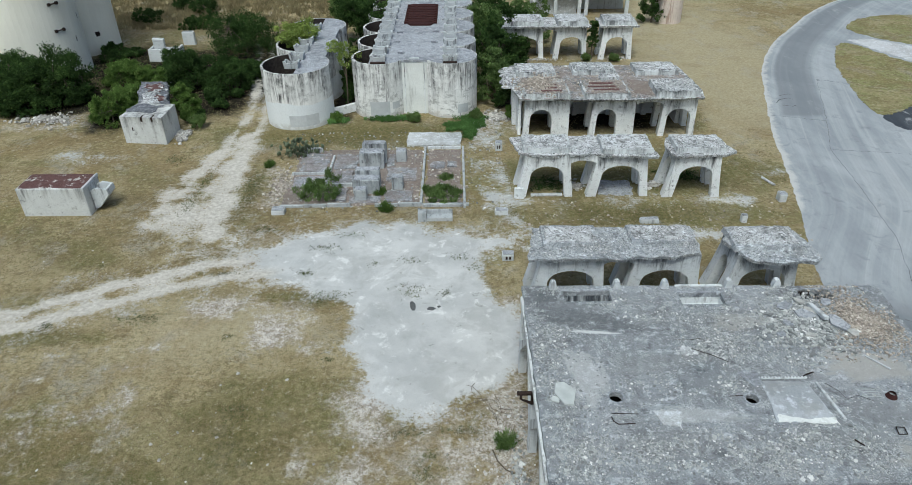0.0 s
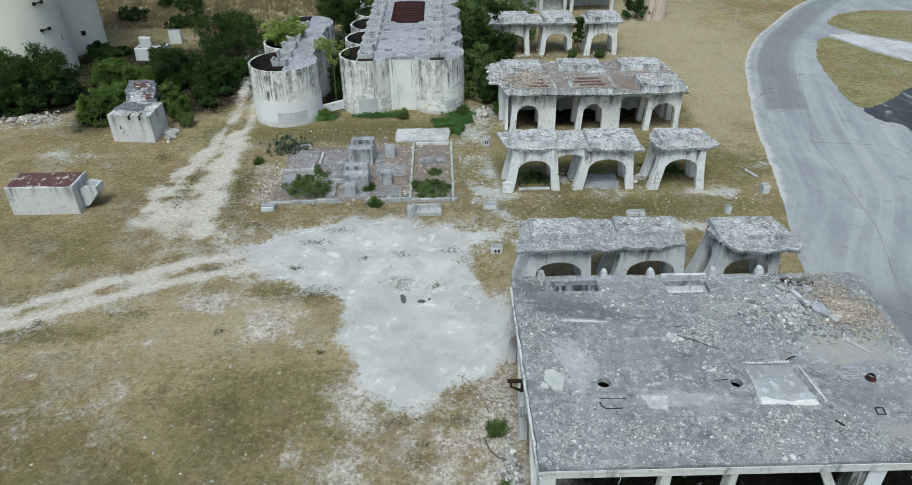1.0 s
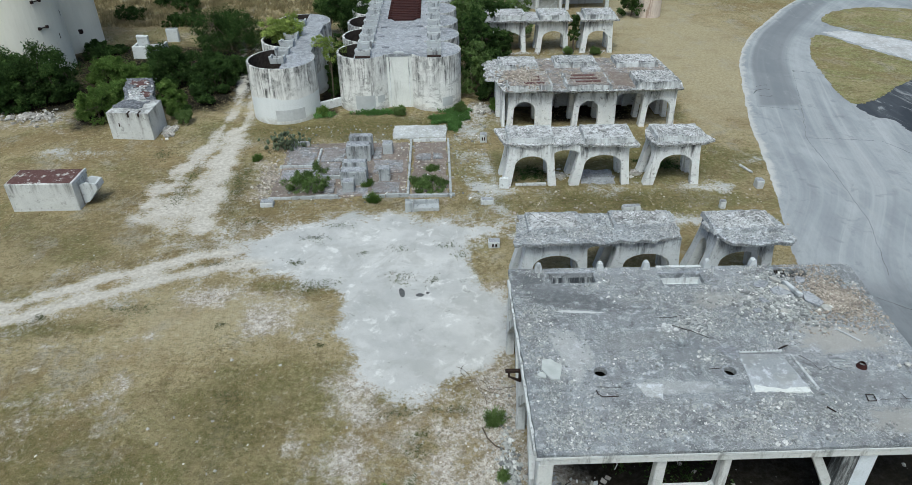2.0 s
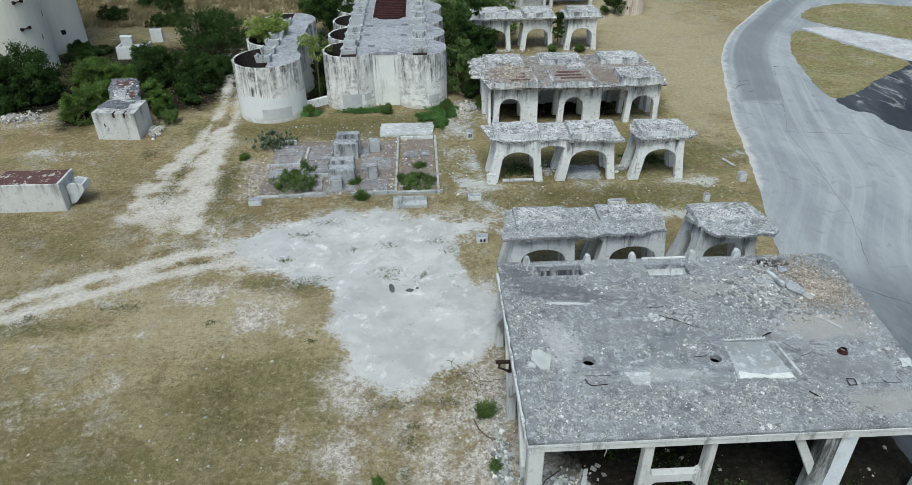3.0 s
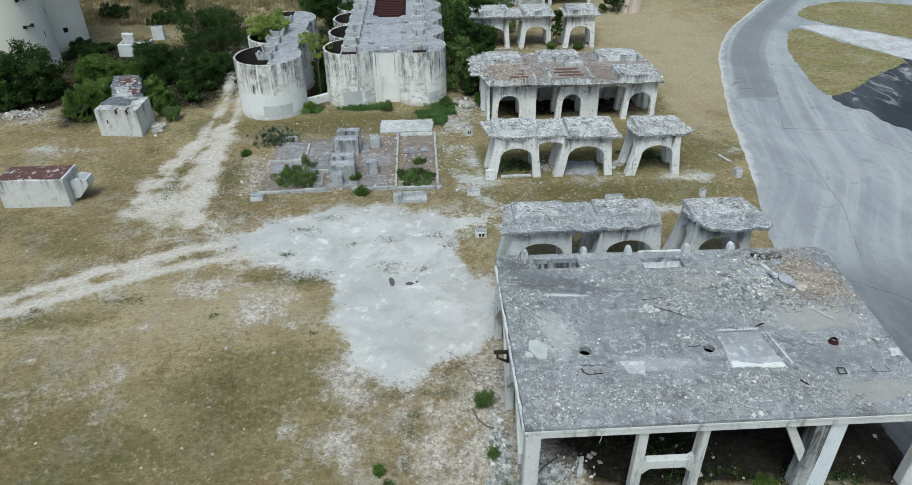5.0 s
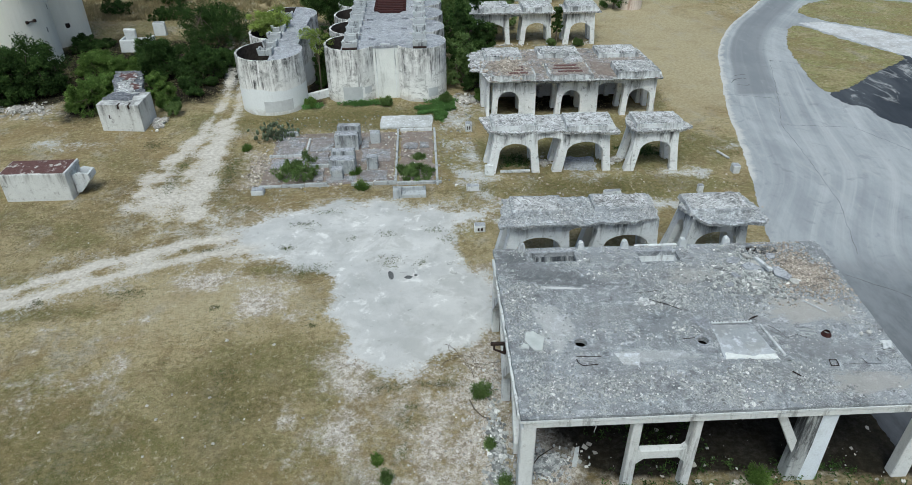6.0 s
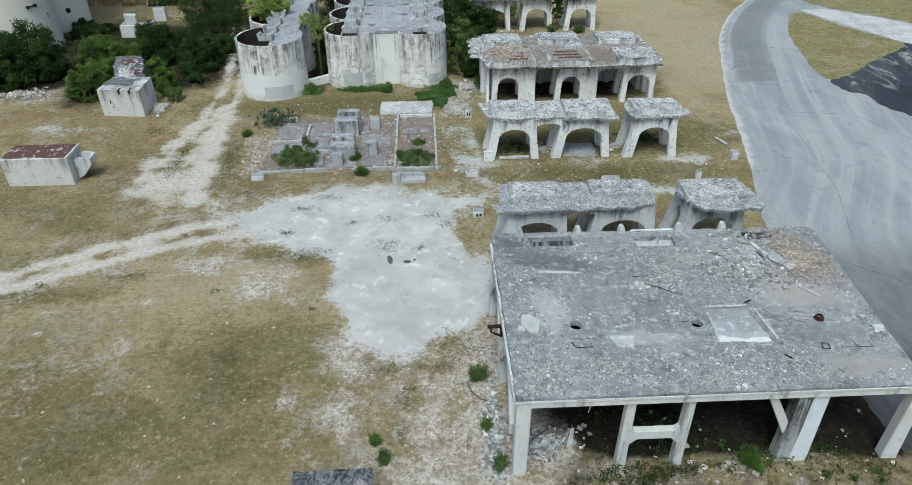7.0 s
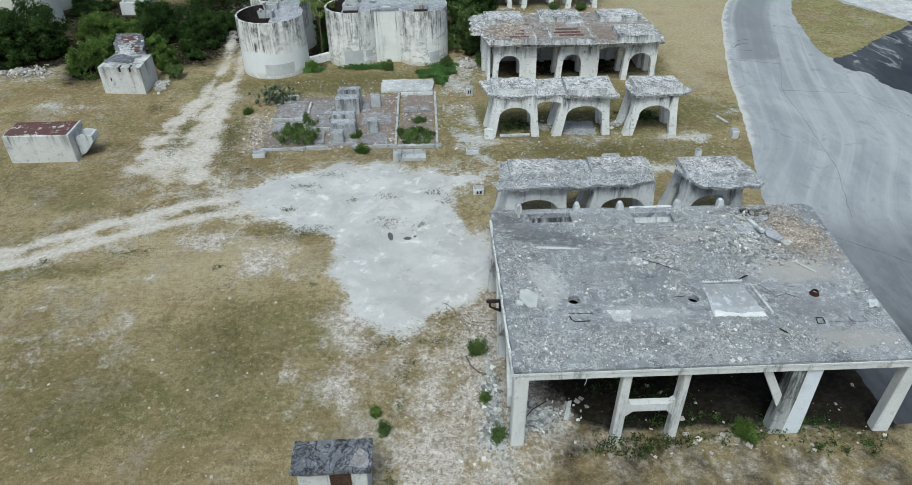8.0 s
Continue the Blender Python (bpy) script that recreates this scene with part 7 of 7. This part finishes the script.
wire([(2.98, 3.55, 5.03), (4.1, 3.5, 5.03)], 0.015, "rebar", "thin rusty bar on the platform")
wire([(7.4, 7.5, 5.06), (7.7, 7.3, 5.08), (8.3, 7.0, 5.05), (8.9, 6.55, 5.04)], 0.015, "rebar", "long bent rusty bar among chips")
wire([(7.0, 8.1, 5.05), (7.5, 8.0, 5.12), (8.1, 8.2, 5.05)], 0.014, "rebar", "bent rusty bar among chips")
wire([(8.2, 4.45, 5.04), (8.8, 4.5, 5.04)], 0.016, "rebar", "short dark bar beside a hole")
wire([(14.25, 2.3, 5.04), (14.3, 2.65, 5.08), (14.62, 2.62, 5.08), (14.6, 2.3, 5.04), (14.25, 2.3, 5.04)], 0.022, "bent_rebar", "rusty bent frame on the platform")
wire([(15.85, 2.7, 5.04), (15.9, 2.35, 5.06), (16.6, 2.32, 5.05), (16.55, 2.75, 5.04)], 0.012, "bent_rebar", "rusty bar frame on the platform")
wire([(14.8, 2.36, 5.04), (15.7, 2.38, 5.05)], 0.006, "rebar", "thin rusty bar on the platform")
wire([(12.35, 2.05, 5.04), (12.55, 1.7, 5.1)], 0.03, "rebar", "short rusty stump on the platform")
wire([(11.9, 5.7, 5.0), (12.0, 5.5, 5.35), (12.2, 5.6, 5.3), (12.1, 5.75, 5.05)], 0.03, "bent_rebar", "rusty twisted irons at the bay corner")
wire([(12.6, 5.2, 5.04), (12.9, 4.7, 5.1), (13.1, 4.2, 5.06), (13.6, 4.4, 5.1), (14.2, 4.1, 5.04)], 0.008, "rebar", "thin curling wire on the platform")
wire([(15.2, 6.9, 5.05), (15.9, 6.0, 5.05)], 0.045, "pipe", "pale thin pipe lying on the platform", BOX_WALL, "pipe")
wire([(-0.02, 5.9, 4.35), (-0.04, 3.0, 4.3), (0.0, 0.9, 4.2)], 0.025, "cable", "black cable along the platform edge", RUST_DARK, "cable")
wire([(3.05, -0.02, 4.9), (3.15, -0.06, 4.4), (3.1, -0.03, 4.05)], 0.018, "cable", "cable loop hanging from the platform edge", BOX_WALL, "cable")
wire([(0.6, 1.0, 0.3), (1.2, 1.6, 0.6), (2.0, 2.2, 0.5)], 0.025, "rebar", "bent rebar in rubble")
for k_ in range(9):
    rr = random.Random(k_ + 60)
    p, a_, line = Vector((-1.8 + rr.uniform(-0.7, 0.7), 9.0 + rr.uniform(-0.6, 0.6), 0.05)), rr.uniform(0, 6.28), []
    for j in range(8):
        line.append(tuple(p))
        a_ += rr.uniform(-0.5, 0.5)
        p = p + Vector((0.22 * math.cos(a_), 0.22 * math.sin(a_), rr.uniform(-0.02, 0.04)))
    wire(line, 0.012, "branch", "dry brown fallen branch on stony ground", BARK, "branch")
wire([(-1.75, 5.9, 0.06), (-1.55, 5.2, 0.1), (-1.2, 4.7, 0.1), (-0.8, 4.5, 0.06)], 0.035, "log", "bare pale fallen branch on stony ground", BARK, "log")
heap("rubble_heap", CHIP_GREY, 500, 8.75, 7.3, 0.7, 0.5, 0.12, 5.0, (0.04, 0.2), "small heap of dark broken concrete on the platform", 14)
heap("rubble_heap", CHIP_PALE, 160, 7.2, 7.3, 0.4, 0.3, 0.12, 5.0, (0.05, 0.25), "pale broken bars and chips on the platform", 15)
for x, y, r in ((17.15, 4.4, 0.14), (16.75, 4.35, 0.10)):
    bm = bmesh.new()
    bmesh.ops.create_icosphere(bm, subdivisions=2, radius=r)
    for v in bm.verts:
        v.co *= 1 + 0.25 * noise.noise(v.co * 7 + Vector((x, y, 0)))
        v.co.z *= 0.6
    st = part("stone", bm, STONE)
    st.matrix_basis = pose(x, y, 5.0 + r * 0.5)
    tagged(st, "rounded pale stone lying on the platform", "stone", "platform stones")
bm = bmesh.new()
bmesh.ops.create_grid(bm, x_segments=14, y_segments=14, size=0.27)
for v in bm.verts:
    v.co.z = 0.07 + 0.10 * noise.noise(v.co * 7)
    v.co.x += 0.12 * noise.noise(v.co * 5 + Vector((3, 1, 0)))
bmesh.ops.solidify(bm, geom=bm.faces[:], thickness=0.012)
sheet = part("crumpled_sheet", bm, BOX_WALL, smooth=True)
sheet.matrix_basis = pose(17.5, 3.5, 5.02)
tagged(sheet, "crumpled white sheet on the platform edge", "sheet")
wire([(17.3, 3.6, 5.05), (16.9, 3.5, 5.08), (16.7, 3.3, 5.05), (16.9, 3.2, 5.06), (17.2, 3.35, 5.05)], 0.02, "cable", "white looped cord beside a crumpled sheet", BOX_WALL, "cable")
slab_piece("screed_strip", (9.0, 5.85, 5.005), [(0, 0), (0.5, -0.85), (0.95, -0.6), (0.9, 0.1), (0.4, 0.2)], 0.03, "smooth grey screed strip beside the pale bay", DECK)
mesh_grate = thing("iron_grate", (13.9, 4.35, 5.0), "dust-grey iron grating lying on the platform", "grate")
for j in range(6):
    part("bar", box_bm(0.0, 0.1 * j, 0.02, 0.75, 0.1 * j + 0.02, 0.05, 0), CHUTE, mesh_grate)


# ---- old foundations ----
def block_thing(name, x0, y0, x1, y1, h, label, material=WHITE_WALL, z=0.0, group="concrete blocks", cap=True):
    ob = thing(name, ((x0 + x1) / 2, (y0 + y1) / 2, z), label, "concrete block", group)
    a, b = (x1 - x0) / 2, (y1 - y0) / 2
    body = part("body", box_bm(-a, -b, -0.05, a, b, h, 0.05, None, 0.03), material, ob)
    if cap:
        part("cap", box_bm(-a * 0.9, -b * 0.86, h - 0.01, a * 0.9, b * 0.86, h + 0.05, 0.02, None, 0.02), DECK, body)
    # dark boxes on the front imitate the shade inside open sockets
    if "hollow" in label or "beside" in label:
        for u in (-0.45, 0.12):
            part("socket", box_bm(a * u, -b - 0.045, h * 0.30, a * (u + 0.33), -b + 0.1, h * 0.72, 0), RUST_DARK, body)
    return ob


base = thing("foundation", (-10.0, 35.0, 0), "ruined low concrete foundation with grey floors and curbs", "foundation")


def fpart(name, x0, y0, x1, y1, h, mat, z0=-0.05, seed=None):
    o = (-10.0, 35.0)
    if seed:
        bm = prism_bm(ragged(rect(x0 - o[0], y0 - o[1], x1 - o[0], y1 - o[1]), 0.4, 0.16, seed), z0, h)
    else:
        bm = box_bm(x0 - o[0], y0 - o[1], z0, x1 - o[0], y1 - o[1], h, 0.03, None, 0.015)
    return part(name, bm, mat, base)


fpart("rubble_bed", -17.2, 30.0, -6.4, 40.1, 0.03, RED_DIRT, seed=70)
fpart("rubble_bed", -5.9, 30.0, -3.0, 40.0, 0.035, RED_DIRT, seed=71)
for j in range(8):
    if j != 3:
        fpart("curb", -17.2 + 1.85 * j, 29.75, -15.4 + 1.85 * j, 29.95, 0.2 + 0.06 * (j % 3), MACHINE)
fpart("curb", -6.3, 30.0, -6.1, 40.4, 0.24, MACHINE)
fpart("curb", -2.9, 29.5, -2.7, 40.4, 0.24, MACHINE)
fpart("curb", -6.0, 29.65, -3.0, 29.9, 0.26, MACHINE)
fpart("curb", -6.0, 40.15, -3.0, 40.35, 0.26, BOX_WALL)
fpart("floor_slab", -7.9, 40.8, -3.0, 43.6, 0.16, PATCH, seed=3)
for j, (x0, y0, x1, y1) in enumerate(((-17.1, 37.4, -14.5, 39.3), (-16.8, 35.7, -14.6, 37.2), (-13.9, 36.2, -12.0, 39.0), (-13.7, 33.7, -12.1, 35.8), (-9.3, 33.9, -6.8, 36.4), (-9.2, 30.5, -6.9, 32.2),
                                      (-16.9, 33.0, -13.9, 34.7), (-13.0, 30.6, -12.2, 32.6), (-11.9, 30.3, -9.5, 31.4), (-9.4, 36.8, -8.8, 39.0), (-5.6, 36.3, -4.4, 37.4), (-4.2, 36.4, -3.4, 37.5))):
    fpart("floor_slab", x0, y0, x1, y1, 0.08 + 0.03 * (j % 4), FLOOR_OLD, seed=14 + j)
fpart("curb", -13.6, 33.1, -11.9, 33.35, 0.3, CHUTE)
fpart("curb", -14.3, 34.9, -14.1, 38.8, 0.2, CHUTE)
fpart("curb", -17.2, 39.6, -15.4, 39.95, 0.42, CHUTE)
fpart("curb", -17.3, 35.2, -14.5, 35.4, 0.25, CHUTE)
block_thing("machine_base", -11.7, 36.3, -9.6, 37.4, 1.45, "stained grey machine base block with white top edge", MACHINE)
block_thing("machine_base", -11.5, 37.42, -9.45, 38.1, 1.85, "tall streaked machine base slab behind a lower block", MACHINE)
block_thing("machine_base", -11.72, 31.83, -9.55, 32.8, 1.27, "stained grey machine base block with white top edge", MACHINE)
block_thing("machine_base", -11.6, 32.82, -9.6, 33.5, 1.62, "tall streaked machine base slab behind a lower block", MACHINE)
block_thing("machine_base", -11.44, 30.7, -10.5, 31.5, 0.95, "white concrete block with chipped corners", MACHINE)
block_thing("machine_base", -8.65, 37.6, -7.75, 38.35, 1.02, "upright stained concrete block", MACHINE)
block_thing("machine_base", -8.65, 32.5, -7.75, 33.25, 1.1, "upright stained concrete block", MACHINE)
trough = thing("concrete_trough", (-5.03, 27.7, 0), "small stained grey concrete trough with a square end block", "trough")
part("end_block", box_bm(-1.3, -0.25, -0.05, -0.65, 0.45, 0.75, 0.04), MACHINE, trough)
part("basin", box_bm(-0.65, -0.2, -0.05, 1.3, 0.5, 0.3, 0.03), MACHINE, trough)
part("rim", box_bm(-0.65, 0.5, -0.05, 1.3, 0.68, 0.6, 0.03), MACHINE, trough)
block_thing("loose_block", 0.08, 39.7, 0.72, 40.4, 0.75, "upright hollow white concrete block on bare ground", BOX_WALL)
block_thing("loose_block", -0.32, 22.15, 0.5, 22.75, 0.5, "white concrete block beside the bare pad", BOX_WALL)
block_thing("loose_block", 21.7, 29.9, 22.3, 30.6, 0.65, "white concrete block near the road edge", BOX_WALL)
block_thing("loose_block", 17.7, 26.9, 18.15, 27.3, 0.6, "small white concrete block on dry grass", BOX_WALL)
block_thing("loose_block", -0.5, 28.3, 0.5, 28.8, 0.4, "low white concrete block on bare ground", BOX_WALL)
block_thing("loose_block", -17.6, 28.6, -16.6, 29.3, 0.4, "tilted white concrete block below the foundation", BOX_WALL)
block_thing("loose_block", 10.2, 26.9, 11.6, 27.3, 0.35, "low white concrete kerb on dry grass", BOX_WALL)
wire([(21.9, 34.0, 0.08), (22.4, 32.6, 0.08)], 0.11, "pipe", "pale concrete pipe on dry grass", BOX_WALL, "pipe")

# ruined low walls beyond the hut
ruin = thing("ruined_wall", (-39.1, 67.2, 0), "ruined white box walls with broken uprights in shrubs", "wall")
part("wall", box_bm(-1.7, -1.3, -0.05, 1.7, -1.0, 1.5, 0.04, None, 0.05), PLINTH_SIDE, ruin)
part("wall", box_bm(-1.7, -1.0, -0.05, -1.4, 1.6, 1.5, 0.04, None, 0.05), PLINTH_SIDE, ruin)
part("wall", box_bm(1.4, -1.0, -0.05, 1.7, 1.6, 1.3, 0.04, None, 0.05), PLINTH_SIDE, ruin)
part("floor", box_bm(-1.4, -1.0, -0.05, 1.4, 1.6, 1.0, 0.02), ROOF_TOP, ruin)
part("upright", box_bm(-0.9, -0.9, 1.0, 0.3, -0.5, 2.7, 0.04, None, 0.1), PLINTH_SIDE, ruin)
block_thing("ruined_pillar", -38.9, 72.7, -37.4, 73.3, 1.7, "leaning white wall remnant in dry grass", BOX_WALL, group="")

# far building and round tank
far = thing("far_building", (14.8, 86.0, 0), "long white concrete building with dark open bays", "building")
part("wall", box_bm(-7.0, 3.2, -0.05, 7.0, 3.5, 3.2, 0.02), BOX_WALL, far)
part("roof", box_bm(-7.2, -0.9, 3.2, 7.2, 6.0, 3.5, 0.03), BOX_WALL, far)
part("beam", box_bm(-7.0, -0.5, 2.55, 7.0, -0.1, 3.2, 0.02), BOX_WALL, far)
for x in (-7.0, -3.9, -0.4, 0.6, 6.5):
    part("column", box_bm(x, -0.5, -0.05, x + 0.5, 0.0, 2.55, 0.02), BOX_WALL, far)
part("infill", box_bm(-6.5, 0.6, -0.05, -0.4, 0.8, 3.2, 0.01), PATCH, far)
round_tank = thing("round_tank", (26.6, 82.2, 0), "round white tank with peeling rust-stained side", "tank")
bm = bmesh.new()
bmesh.ops.create_cone(bm, cap_ends=True, segments=32, radius1=1.9, radius2=1.85, depth=6.0)
bmesh.ops.translate(bm, verts=bm.verts, vec=(0, 0, 2.95))
part("shell", bm, RUSTY_WALL, round_tank)


# ---- road cracks ----
def crack(points, w, seed):
    rng = random.Random(seed)
    line = []
    for a, b in zip(points[:-1], points[1:]):
        a, b = Vector(a), Vector(b)
        n = max(2, int((b - a).length / 0.4))
        side = Vector((-(b - a).y, (b - a).x)).normalized()
        line += [(a.lerp(b, j / n) + side * rng.uniform(-0.06, 0.06), side) for j in range(n)]
    w *= 0.6
    left = [tuple(p + s * w * rng.uniform(0.2, 1.0)) for p, s in line]
    right = [tuple(p - s * w * rng.uniform(0.2, 1.0)) for p, s in line]
    ob = part("road_crack", prism_bm(left + right[::-1], 0.01, 0.026), CRACK)
    return tagged(ob, "dark ragged crack in the road surface", "crack", "road cracks")


crack([(27.9, 47.3), (30.2, 46.6), (32.7, 45.8), (31.4, 42.5), (30.1, 39.3), (29.3, 33.0), (28.0, 24.6), (25.5, 17.5)], 0.03, 1)
crack([(32.7, 45.8), (34.6, 51.0), (36.9, 57.5), (39.3, 56.2)], 0.025, 2)
crack([(30.1, 39.3), (33.0, 38.9), (36.3, 38.3)], 0.035, 3)
crack([(23.6, 15.6), (25.5, 13.9), (27.5, 12.0)], 0.045, 4)
crack([(36.5, 38.3), (39.0, 33.0), (42.0, 28.0)], 0.025, 5)


# ---- red iron strips left on the kiln house roof ----
for x, y, w in ((4.9, 44.2, 1.9), (5.0, 43.4, 1.6), (5.2, 42.6, 1.9), (10.0, 44.4, 2.2), (9.9, 43.6, 2.5), (10.2, 42.8, 2.3)):
    st = part("iron_strip", box_bm(-w / 2, -0.16, 0.0, w / 2, 0.16, 0.07, 0.02, None, 0.02), RED_COAT)
    st.matrix_basis = pose(x, y, 4.49)
    tagged(st, "flat rust-red iron strip on the kiln house roof", "iron strip", "iron strips")
upstand = part("upstand", box_bm(-0.9, -0.5, 0.0, 0.9, 0.5, 0.55, 0.05, None, 0.08), ROOF_TOP)
upstand.matrix_basis = pose(11.1, 46.6, 3.98)
tagged(upstand, "broken lichened concrete upstand on the roof", "concrete piece")


# ---- fittings on the towers ----
def on_tower(ob, r, angle, z, bm, material, name, label=""):
    m = Matrix.Rotation(radians(angle), 4, "Z") @ Matrix.Translation((r, 0, z))
    bmesh.ops.transform(bm, matrix=m, verts=bm.verts)
    return part(name, bm, material, ob, label)

for ang, z in ((-23.7, 8.42), (-24.5, 5.6), (-23.0, 11.3)):
    bm = box_bm(-0.1, -0.55, -0.05, 0.12, 0.55, 0.05, 0.01)
    box_bm(-0.1, -0.62, -0.16, 0.2, -0.34, 0.16, 0.03, bm)
    box_bm(-0.1, 0.34, -0.16, 0.2, 0.62, 0.16, 0.03, bm)
    on_tower(t1, 5.8, ang, z, bm, RUST_DARK, "bracket", "dark iron bracket")
# slots are solid dark pieces, coloured like the shade within
for ang, z, h in ((-4.4, 4.15, 0.6), (12.0, 6.3, 0.6), (-22.3, 3.0, 0.22)):
    on_tower(t1, 5.8, ang, z, box_bm(-0.2, -0.06, -h / 2, 0.02, 0.06, h / 2, 0.02), RUST_DARK, "slot")
# the hole is a dark plate; its depth is only colour
bm = prism_bm(ragged([(-0.3, -0.28), (0.28, -0.2), (0.22, 0.3), (-0.2, 0.25)], 0.15, 0.1, 5), -0.2, 0.03)
bmesh.ops.rotate(bm, verts=bm.verts, cent=(0, 0, 0), matrix=Matrix.Rotation(radians(90), 3, "Y"))
on_tower(t2, 4.4, -38.2, 2.5, bm, RUST_DARK, "hole", "ragged dark hole")
on_tower(t2, 4.4, -51.0, 1.3, box_bm(-0.4, -0.7, -1.0, 0.06, 0.7, 1.0, 0.03), TOWER_WALL, "panel")


# ---- weeds and stains on the bare pad ----
def stain(at, rx, ry, turn, seed):
    ob = part("oil_stain", prism_bm(ragged(circle(0, 0, 1.0, 14), 0.2, 0.2, seed, 0.3), -0.01, 0.006), CRACK)
    ob.matrix_basis = pose(*at, 0, 0, 0, turn) @ Matrix.Diagonal((rx, ry, 1, 1))
    return tagged(ob, "dark oil stain on the pale pad", "stain", "oil stains", "structure")


stain((-6.2, 17.3), 0.18, 0.5, 12, 1)
stain((-5.05, 17.0), 0.28, 0.2, 0, 2)
stain((-4.55, 17.2), 0.12, 0.1, 0, 3)
def weeds(cx, cy, rx, ry, n, seed, label):
    """A flat mat of small weeds, thinning out from its middle."""
    rng = np.random.default_rng(seed)
    pts = np.stack([rng.normal(cx, rx * 0.5, n), rng.normal(cy, ry * 0.5, n), rng.uniform(0.02, 0.07, n)], 1)
    ob = leaves("weeds", pts, np.full(n, 0.12), 6, 0.042, WEED, None, seed, 0.0, 0.3)
    return tagged(ob, label, "weeds", kind="stuff")


PAD_WEEDS = [(-6.3, 18.9, 1.0, 0.9), (-12.7, 24.0, 1.4, 0.5), (-6.6, 22.3, 0.8, 0.4), (-3.2, 22.6, 0.9, 0.5), (-4.2, 18.5, 0.5, 0.6), (-13.4, 20.9, 0.4, 0.3), (-11.2, 25.7, 1.2, 0.4), (-9.1, 21.9, 0.5, 0.3), (-2.4, 21.4, 0.5, 0.6)]
for i, (x, y, rx, ry) in enumerate(PAD_WEEDS):
    weeds(x, y, rx, ry, int(70 * rx * ry) + 12, 400 + i, "sparse flat weeds in the bare pad")
FIELD_WEEDS = [(-24.6, 30.5, 0.7, 1.6), (-24.3, 34.5, 0.5, 1.8), (-20.3, 33.0, 1.0, 3.0), (-17.5, 26.6, 1.6, 0.6), (-28.2, 38.5, 1.2, 1.0), (-23.0, 16.2, 2.0, 0.7), (-11.5, 18.4, 1.6, 0.5), (-4.9, 4.6, 0.9, 0.7), (-4.7, 5.6, 0.6, 0.4), (-3.3, 7.2, 1.3, 0.4), (-6.2, 7.0, 1.2, 0.4), (-5.2, 2.6, 0.5, 0.8), (-5.6, -2.2, 0.45, 1.5), (-5.6, -1.8, 0.35, 1.0), (-17.0, 14.4, 0.5, 0.3), (-28.2, 15.6, 0.5, 0.4), (-10.8, 12.4, 0.3, 0.2), (-13.6, 20.9, 0.5, 0.3), (-15.0, 8.6, 0.7, 0.8), (-12.0, 17.9, 1.6, 0.4), (-19.5, 20.9, 1.4, 0.3)]
for i, (x, y, rx, ry) in enumerate(FIELD_WEEDS):
    weeds(x, y, rx, ry, int(80 * rx * ry) + 20, 440 + i, "low olive weeds in dry grass")
crack([(29.7, 50.6), (30.5, 51.6), (31.5, 51.9), (32.1, 51.2)], 0.12, 11)
crack([(30.1, 50.0), (31.0, 49.6), (31.7, 50.2)], 0.10, 12)
crack([(30.7, 52.6), (31.7, 53.0), (32.7, 52.9)], 0.12, 13)
